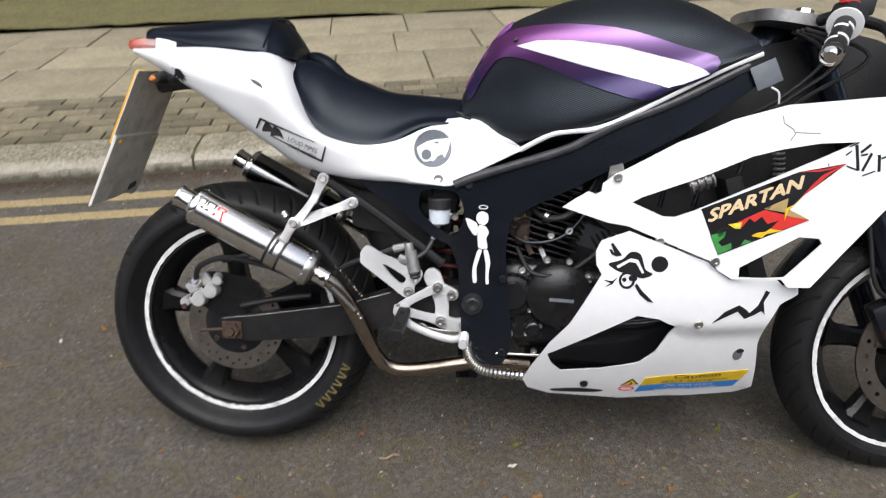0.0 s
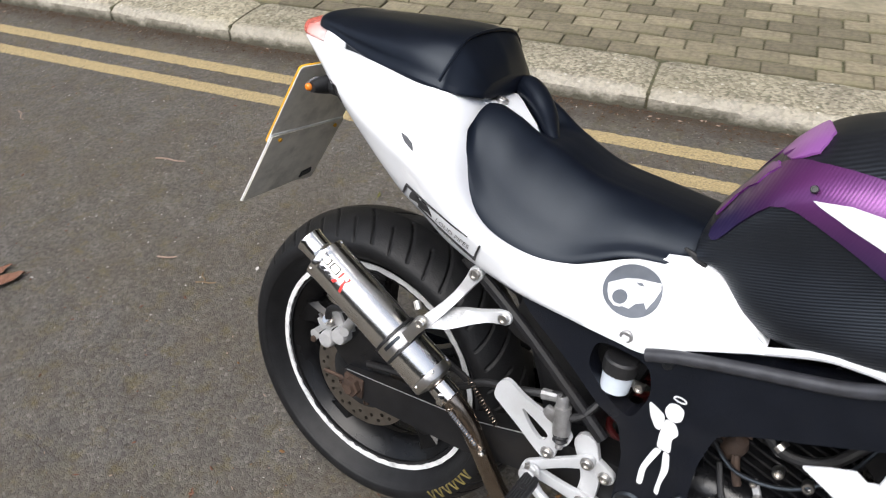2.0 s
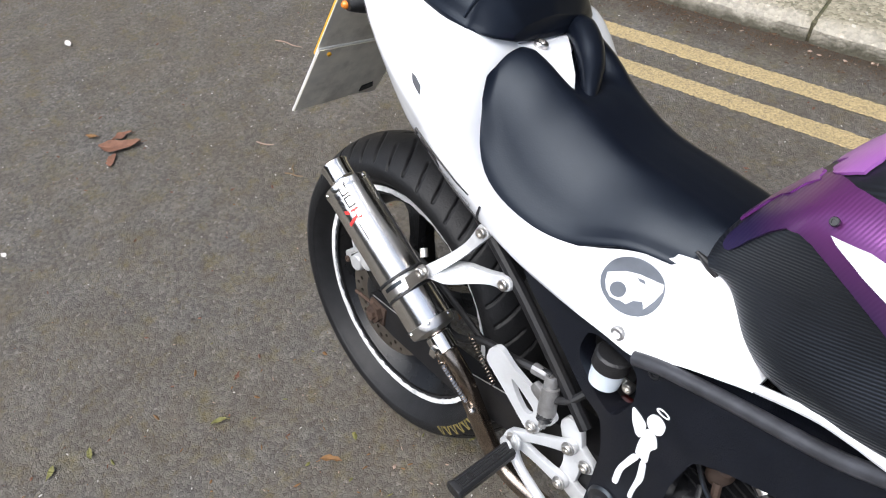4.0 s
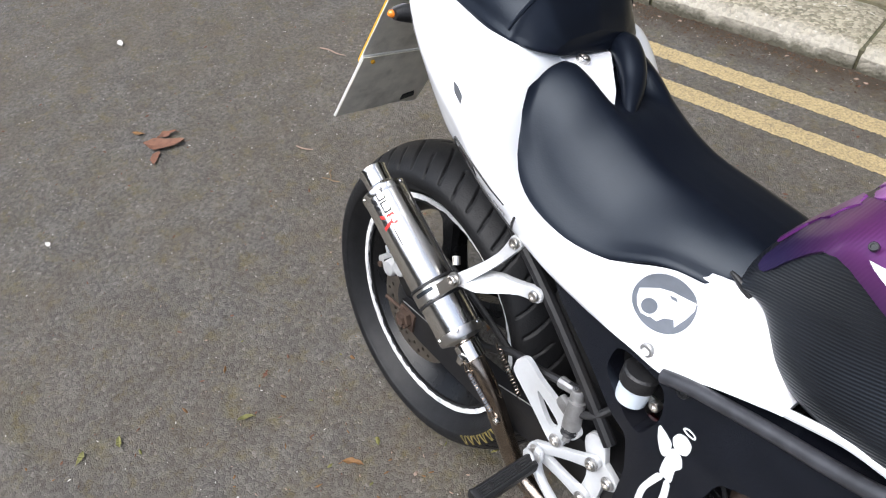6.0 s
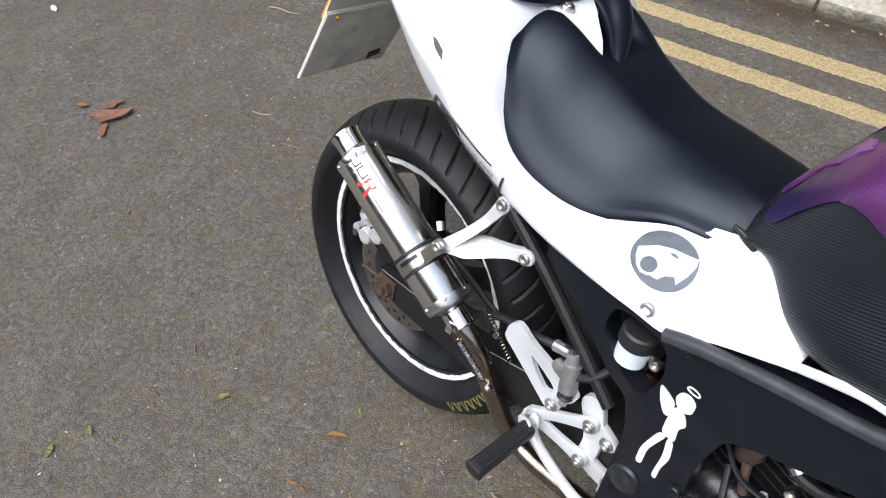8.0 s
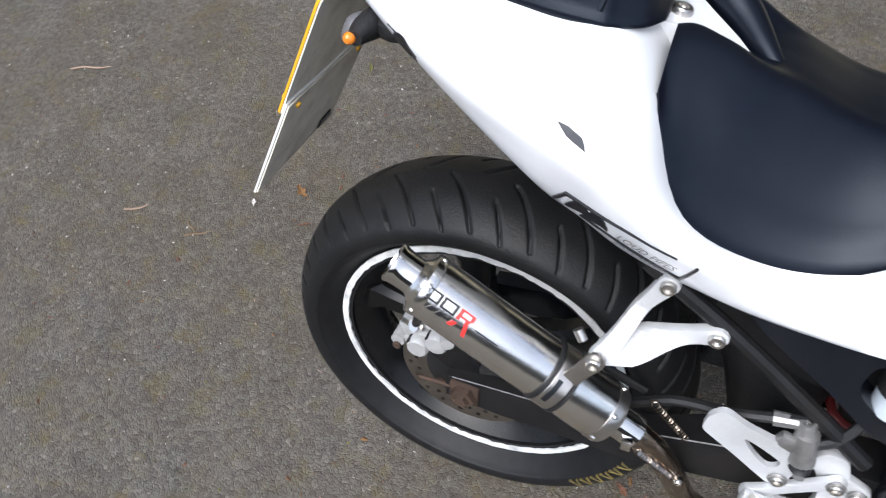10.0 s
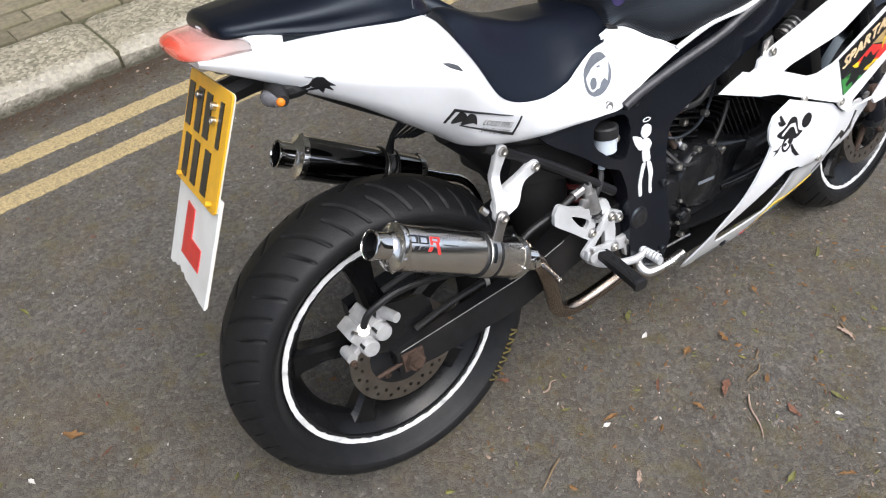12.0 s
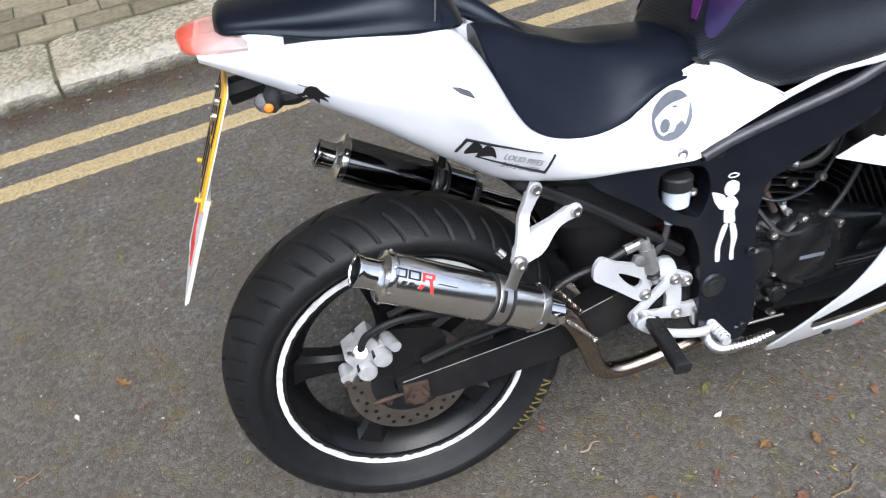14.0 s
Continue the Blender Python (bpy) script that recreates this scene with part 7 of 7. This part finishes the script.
for a, b in list(zip(crk, crk[1:])) + [((1.112, 0.766), (1.155, 0.764)), ((1.172, 0.712), (1.180, 0.69))]:
    n_ = Vector((-(b[1] - a[1]), b[0] - a[0])).normalized() * 0.0008
    decal("crack", [(a[0] - n_.x, a[1] - n_.y), (b[0] - n_.x, b[1] - n_.y), (b[0] + n_.x, b[1] + n_.y), (a[0] + n_.x, a[1] + n_.y)], FAIR_BVH, GREYGRAPHIC, fair, "hairline crack in the fairing", 0.0006)
# belly fairing: hole, dark emblem of plain shapes, warning strip
# no opening is cut: a black disc paints the hole's darkness
decal("fairing_hole", circle(0.892, 0.522, 0.0155, 24), BELLY_BVH, STICKER_BLACK, belly, "black disc for the dark of a round hole in the fairing", 0.0008)
pe = decal("dark_emblem", [(v.x, v.y) for v in spline([(0.798, 0.522, 0), (0.822, 0.530, 0), (0.838, 0.545, 0), (0.856, 0.540, 0), (0.866, 0.512, 0), (0.880, 0.503, 0), (0.862, 0.494, 0), (0.842, 0.500, 0), (0.820, 0.506, 0), (0.808, 0.512, 0)], 4, True)], BELLY_BVH, STICKER_BLACK, belly, "black emblem of plain curved shapes", 0.0012)
decal("emblem_line", [(0.812, 0.518), (0.838, 0.533), (0.852, 0.530), (0.864, 0.505), (0.860, 0.504), (0.848, 0.524), (0.836, 0.526), (0.815, 0.513)], BELLY_BVH, WHITE, pe, lift=0.0018)
decal("emblem_ring", circle(0.833, 0.490, 0.015, 20, 0.017), BELLY_BVH, STICKER_BLACK, pe, "", 0.0013, [circle(0.833, 0.490, 0.011, 16, 0.0125)])
decal("emblem_spot", circle(0.844, 0.494, 0.008, 14, 0.006), BELLY_BVH, STICKER_BLACK, pe, lift=0.0016)
decal("emblem_spot", circle(0.828, 0.491, 0.004, 10), BELLY_BVH, STICKER_BLACK, pe, lift=0.0016)
decal("emblem_blade", [(0.852, 0.484), (0.862, 0.470), (0.886, 0.446), (0.874, 0.448), (0.858, 0.462), (0.848, 0.480)], BELLY_BVH, STICKER_BLACK, pe, lift=0.0013)
decal("emblem_hilt", [(0.800, 0.560), (0.804, 0.562), (0.822, 0.538), (0.812, 0.536), (0.802, 0.540), (0.797, 0.550), (0.802, 0.549), (0.808, 0.541)], BELLY_BVH, STICKER_BLACK, pe, lift=0.0013, step=0.008)
decal("emblem_tie", [(0.790, 0.490), (0.806, 0.488), (0.815, 0.495), (0.806, 0.482), (0.794, 0.477), (0.803, 0.484)], BELLY_BVH, STICKER_BLACK, pe, lift=0.0013, step=0.008)
cur = [(1.000, 0.404), (1.022, 0.428), (1.048, 0.441), (1.062, 0.432), (1.070, 0.424), (1.084, 0.438), (1.096, 0.470), (1.104, 0.466), (1.094, 0.446), (1.100, 0.420), (1.092, 0.428), (1.080, 0.420), (1.062, 0.412), (1.046, 0.428), (1.022, 0.416)]
decal("curved_sticker", cur, BELLY_BVH, STICKER_BLACK, belly, "black curved vinyl sticker", 0.0012, step=0.01)
decal("oval_sticker", circle(1.075, 0.318, 0.010, 14, 0.014), BELLY_BVH, GREYGRAPHIC, belly, "small grey and black sticker", 0.0012)
decal("oval_sticker_top", circle(1.078, 0.328, 0.008, 12, 0.005), BELLY_BVH, STICKER_BLACK, belly, lift=0.0016)
ws = decal("warning_strip", [(0.897, 0.2590), (1.112, 0.2760), (1.100, 0.2470), (0.890, 0.2370)], BELLY_BVH, PAINT_YEL, belly, "yellow and blue caution sticker", 0.0012)
decal("blue_strip", [(0.890, 0.2365), (1.100, 0.2465), (1.090, 0.2270), (0.882, 0.2170)], BELLY_BVH, PAINT_BLUE, ws, lift=0.0012)
WA, WU = Vector((0.215, 0.014)).normalized(), Vector((0.28, 0.96)).normalized()
WP = lambda u, v, d: (u, -(fair_y(u, v) + 0.0040 - d), v)
lettering("caution_text", "Caution", 0.0175, (1.006, 0.2615), WA, WU, WP, STICKER_BLACK, ws, "word Caution", 0.0, 1.75)
lettering("caution_text", "Work in progress", 0.0110, (1.002, 0.2490), WA, WU, WP, STICKER_BLACK, ws, "words Work in progress", 0.0, 1.75)
lettering("caution_text", "Do not start", 0.0115, (0.992, 0.2355), WA, WU, WP, STICKER_WHITE, ws, "words Do not start", 0.0, 1.75)
lettering("caution_text", "or move vehicle", 0.0115, (0.988, 0.2255), WA, WU, WP, STICKER_WHITE, ws, "words or move vehicle", 0.0, 1.75)
wt = decal("warning_triangle", [(0.848, 0.2390), (0.886, 0.2410), (0.871, 0.2590)], BELLY_BVH, STICKER_BLACK, belly, "small yellow warning triangle", 0.0012, step=0.01)
decal("triangle_face", [(0.853, 0.2410), (0.881, 0.2425), (0.870, 0.2555)], BELLY_BVH, PAINT_YEL, wt, lift=0.0017, step=0.01)
decal("triangle_mark", [(0.866, 0.2430), (0.870, 0.2430), (0.871, 0.2510), (0.868, 0.2510)], BELLY_BVH, STICKER_BLACK, wt, lift=0.0022, step=0.01)
decal("red_ring", circle(0.862, 0.229, 0.017, 20, 0.0068), BELLY_BVH, PAINT_RED, belly, "red prohibition ring", 0.0012, [circle(0.862, 0.229, 0.0135, 16, 0.0048)])
# black sheet laid on the belly paints the darkness of a slot
part("belly_slot", sheet(rounded([(0.70, 0.222), (0.76, 0.228), (0.82, 0.222), (0.80, 0.214), (0.71, 0.214)], 3, 0.3), [], lambda u, v, d: (u, -(fair_y(u, v) + 0.001 - d), v), 0.003, 0.02), STICKER_BLACK, belly, "black sheet for the dark of a slot in the belly fairing")
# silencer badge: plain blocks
ad = Vector((0.277, 0.008, -0.162)).normalized()
sa = Vector((-0.072, -0.186, 0.642))
e_up = Vector((0.53, 0, 0.84))
e_up = (e_up - ad * e_up.dot(ad)).normalized()
e_out = ad.cross(e_up)
e_out = e_out if e_out.y < 0 else -e_out


def on_can(s, deg, lift):
    a = radians(deg)
    return sa + ad * s + (e_out * math.cos(a) + e_up * math.sin(a)) * (0.0373 + lift)


def can_badge(name, s0, s1, a0, a1, mat, skew=0.0, hole=0.0):
    bm = bmesh.new()
    n = 4
    rows = []
    for i in range(n + 1):
        t = i / n
        a = a0 + (a1 - a0) * t
        rows.append([on_can(s0 + skew * t, a, 0.0008 + hole), on_can(s1 + skew * t, a, 0.0008 + hole), on_can(s1 + skew * t, a, -0.001), on_can(s0 + skew * t, a, -0.001)])
    part(name, skin(bm, rows), mat, rs_, "badge block on the silencer")


for s0 in (0.057, 0.078):
    can_badge("badge_block", s0, s0 + 0.019, 33, 36, STICKER_BLACK)
    can_badge("badge_block", s0, s0 + 0.019, 50, 53, STICKER_BLACK)
    can_badge("badge_block", s0, s0 + 0.003, 36, 50, STICKER_BLACK)
    can_badge("badge_block", s0 + 0.016, s0 + 0.019, 36, 50, STICKER_BLACK)
can_badge("badge_red", 0.1000, 0.1190, 50, 53, PAINT_RED)
can_badge("badge_red", 0.1000, 0.1040, 33, 50, PAINT_RED)
can_badge("badge_red", 0.1210, 0.1160, 11, 41, PAINT_RED, -0.006)
can_badge("badge_red", 0.1040, 0.1170, 39, 42, PAINT_RED)
can_badge("badge_red", 0.1150, 0.1190, 42, 50, PAINT_RED)
can_badge("badge_small", 0.1250, 0.1560, 34, 36, STICKER_BLACK)
can_badge("badge_small", 0.0670, 0.0740, 18, 27, STICKER_BLACK, 0.004)
can_badge("badge_small", 0.0780, 0.0850, 18, 27, STICKER_BLACK, 0.004)
can_badge("badge_small", 0.0880, 0.0920, 21, 24, STICKER_BLACK)
can_badge("badge_red", 0.0950, 0.1010, 16, 27, PAINT_RED, 0.004)
can_badge("strap_slot", 0.2325, 0.2385, 2, 50, SATIN, 0, 0.0024)

# ---- leaves, twigs and crumbs on the road ----
LEAF = [material("brown_leaf", (0.16, 0.072, 0.042), 0.8, 0, 0.3, 60, 0.001, 90, 0, (0.08, 0.05, 0.03), 30, 0.6),
        material("orange_leaf", (0.185, 0.095, 0.032), 0.8, 0, 0.3, 60, 0.001, 90, 0, (0.12, 0.07, 0.03), 30, 0.6),
        material("green_leaf", (0.145, 0.140, 0.040), 0.75, 0, 0.3, 60, 0.001, 90, 0, (0.20, 0.14, 0.03), 30, 0.6),
        material("pale_leaf", (0.36, 0.26, 0.20), 0.8, 0, 0.2, 60, 0.001, 90, 0, (0.22, 0.15, 0.1), 30, 0.5),
        material("white_scrap", (0.60, 0.58, 0.54), 0.8, 0, 0.1, 60),
        material("pink_scrap", (0.70, 0.06, 0.30), 0.7, 0, 0.1, 60),
        material("twig_bark", (0.20, 0.14, 0.08), 0.9, 0, 0.3, 60, 0.001, 90),
        material("rotten_leaf", (0.085, 0.050, 0.028), 0.9, 0, 0.4, 60, 0.001, 90, 0, (0.04, 0.026, 0.016), 30, 0.6)]
NAMES = ("brown", "orange", "yellow-green", "pale pinkish", "white", "pink")


def leaf_mesh(L, W, seed, ragged):
    rg = random.Random(seed)
    bm = bmesh.new()
    n, rows = 9, []
    bend, curl = rg.uniform(-0.5, 0.5), rg.uniform(0.03, 0.3)
    for i in range(n + 1):
        t = i / n
        w = W * (math.sin(math.pi * min(1, t * 0.97 + 0.02)) ** 0.8) * (1 + ragged * rg.uniform(-0.5, 0.4))
        c = Vector(((t - 0.5) * L, bend * L * (t - 0.5) ** 2, 0.004 + 0.10 * L * curl * (2 * t - 1) ** 2 + rg.uniform(0, 0.002)))
        rows.append([bm.verts.new(c + Vector((0, s * w / 2, abs(s) * W * curl * 0.5 + ragged * rg.uniform(0, 0.003)))) for s in (-1, -0.4, 0, 0.4, 1)])
    for a, b in zip(rows, rows[1:]):
        for i in range(4):
            bm.faces.new((a[i], a[i + 1], b[i + 1], b[i]))
    tube([(L * 0.47, bend * L * 0.25, 0.005), (L * 0.62, bend * L * 0.4, 0.004)], 0.0009, 5, 1, True, bm)
    return bm


#        x, y, kind, length in millimetres
FAR_LITTER = [
    (-1.32, -0.12, 0, 135), (-0.24, -0.38, 2, 38), (0.01, -0.25, 1, 50), (-0.37, -0.63, 2, 30), (-0.39, -0.71, 2, 32), (-0.31, -0.29, 0, 24),
    (-0.61, 0.38, 1, 50), (-0.56, 0.30, 0, 28), (-0.62, 0.80, 2, 40), (-0.30, 0.43, 2, 28), (0.26, -0.03, 0, 28), (-0.71, 0.32, 4, 18),
    (-2.06, 0.01, 4, 50), (-1.12, -0.56, 4, 26), (-1.37, -0.09, 0, 70), (-1.28, -0.17, 0, 62), (-1.44, -0.16, 1, 46), (1.13, 0.02, 2, 40), (0.69, -0.68, 1, 38), (0.78, -0.76, 0, 50), (1.37, -0.33, 2, 50), (1.24, -0.18, 2, 46)]
NEAR_LITTER = [
    (0.64, -0.05, 2, 50), (0.63, -0.12, 4, 28), (0.68, -0.21, 1, 44), (0.79, -0.23, 1, 44), (0.68, -0.33, 0, 64), (0.55, -0.24, 0, 54), (0.76, -0.46, 0, 50), (0.88, -0.49, 2, 42),
    (1.09, -0.53, 2, 46), (1.06, -0.39, 3, 56), (1.15, -0.44, 2, 40), (0.40, -0.24, 1, 50), (0.38, -0.25, 4, 26), (0.35, -0.38, 3, 44), (0.62, -0.56, 2, 46), (0.73, -0.62, 1, 50),
    (0.78, -0.72, 5, 20), (0.48, -0.43, 1, 34), (0.78, -0.37, 1, 36), (0.88, -0.16, 1, 34), (0.98, -0.17, 1, 50), (0.84, -0.52, 4, 20), (0.33, -0.17, 2, 30), (0.59, -0.33, 1, 40)]
LITTER = FAR_LITTER + [(x, y, kind, round(mm * 0.78)) for x, y, kind, mm in NEAR_LITTER]
for i, (x, y, kind, mm) in enumerate(LITTER):
    rg = random.Random(100 + i)
    ob = thing("fallen_leaf" if kind < 4 else "paper_scrap", leaf_mesh(mm / 1000, mm / 1000 * ((0.42 if mm > 60 else rg.uniform(0.2, 0.42)) if kind < 4 else 0.5), i, 1.0 if kind in (0, 1, 3) else 0.4), LEAF[kind],
               f"curled {NAMES[kind]} dead leaf on the road" if kind < 4 else f"small {NAMES[kind]} paper scrap on the road", "leaf" if kind < 4 else "litter", "leaves on the road" if kind < 4 else "paper scraps")
    ob.matrix_world = pose(x, y, 0.001, 0, 0, rg.uniform(0, 360) if i else 55)
for i, (x, y, mm, deg) in enumerate(((0.82, -0.31, 32, -151), (0.55, -0.63, 40, -70), (0.77, -0.34, 67, -166), (0.34, -0.10, 48, 12), (1.07, -0.39, 53, -101), (0.68, -0.42, 110, -124), (0.20, -0.27, 86, -155), (-1.41, 0.59, 120, 20), (-0.82, 0.21, 45, -40), (-0.99, 0.22, 60, 30), (-0.80, 0.20, 60, 30), (-2.2, 0.5, 90, -20))):
    rg = random.Random(300 + i)
    L = mm / 1000
    ob = thing("twig", tube([(-L / 2, 0, 0.004), (-L / 6, rg.uniform(-0.1, 0.1) * L, 0.005), (L / 5, rg.uniform(-0.1, 0.1) * L, 0.005), (L / 2, 0, 0.004)], [0.0022, 0.0025, 0.002, 0.0012], 6, 3), LEAF[6] if i % 2 == 0 else LEAF[3], "thin dry twig on the road", "twig", "twigs on the road")
    ob.matrix_world = pose(x, y, 0, 0, 0, deg)


def crumbs(name, mat, n, lo, hi, where, label, seed):
    """Countless small bits, as one object."""
    rg = random.Random(seed)
    V, F = [], []
    for _ in range(n):
        x, y = where(rg)
        s = lo * (hi / lo) ** (rg.random() ** 2)
        a, k = rg.uniform(0, 6.3), rg.uniform(0.15, 0.6)
        base = len(V)
        for u, v in ((-1, -0.6), (0.2, -1), (1, 0.1), (0.1, 1), (-0.9, 0.5)):
            u, v = u * s * rg.uniform(0.7, 1.1), v * s * k * rg.uniform(0.7, 1.1)
            V.append((x + u * math.cos(a) - v * math.sin(a), y + u * math.sin(a) + v * math.cos(a), 0.0015 + s * rg.uniform(0, 0.35)))
        V.append((x, y, 0.002 + s * 0.5))
        F += [(base + i, base + (i + 1) % 5, base + 5) for i in range(5)]
    me = bpy.data.meshes.new(name)
    me.from_pydata(V, [], F)
    me.materials.append(mat)
    tagged(new(name, me), label, "litter", kind="stuff")


def anywhere(rg):
    return rg.uniform(-3.2, 2.4), rg.uniform(-1.3, 1.75) - 0.02


def by_bike(rg):
    return rg.gauss(0.75, 0.55), rg.gauss(-0.36, 0.30)


def gutter(rg):
    p = ALONG @ Vector((rg.uniform(-4, 3.5), -abs(rg.gauss(0, 0.055)) - 0.006, 0))
    return p.x, p.y


crumbs("pale_chippings", LEAF[4], 3600, 0.0011, 0.0050, anywhere, "pale stone chips and seed scraps scattered over the road", 1)
crumbs("brown_crumbs", LEAF[0], 1700, 0.002, 0.009, anywhere, "brown leaf crumbs scattered over the road", 2)
crumbs("yellow_crumbs", LEAF[1], 1100, 0.0011, 0.012, by_bike, "orange leaf fragments round the motorcycle", 3)
crumbs("green_crumbs", LEAF[2], 600, 0.0011, 0.012, by_bike, "yellow-green catkin bits round the motorcycle", 4)
crumbs("gutter_leaves", LEAF[7], 6000, 0.002, 0.011, gutter, "brown leaf litter lying in the gutter along the kerb", 5)
crumbs("pale_bits", LEAF[3], 1300, 0.0010, 0.008, by_bike, "pale straw bits round the motorcycle", 7)
crumbs("gutter_pale", LEAF[3], 260, 0.003, 0.012, gutter, "pale leaf bits lying in the gutter", 6)
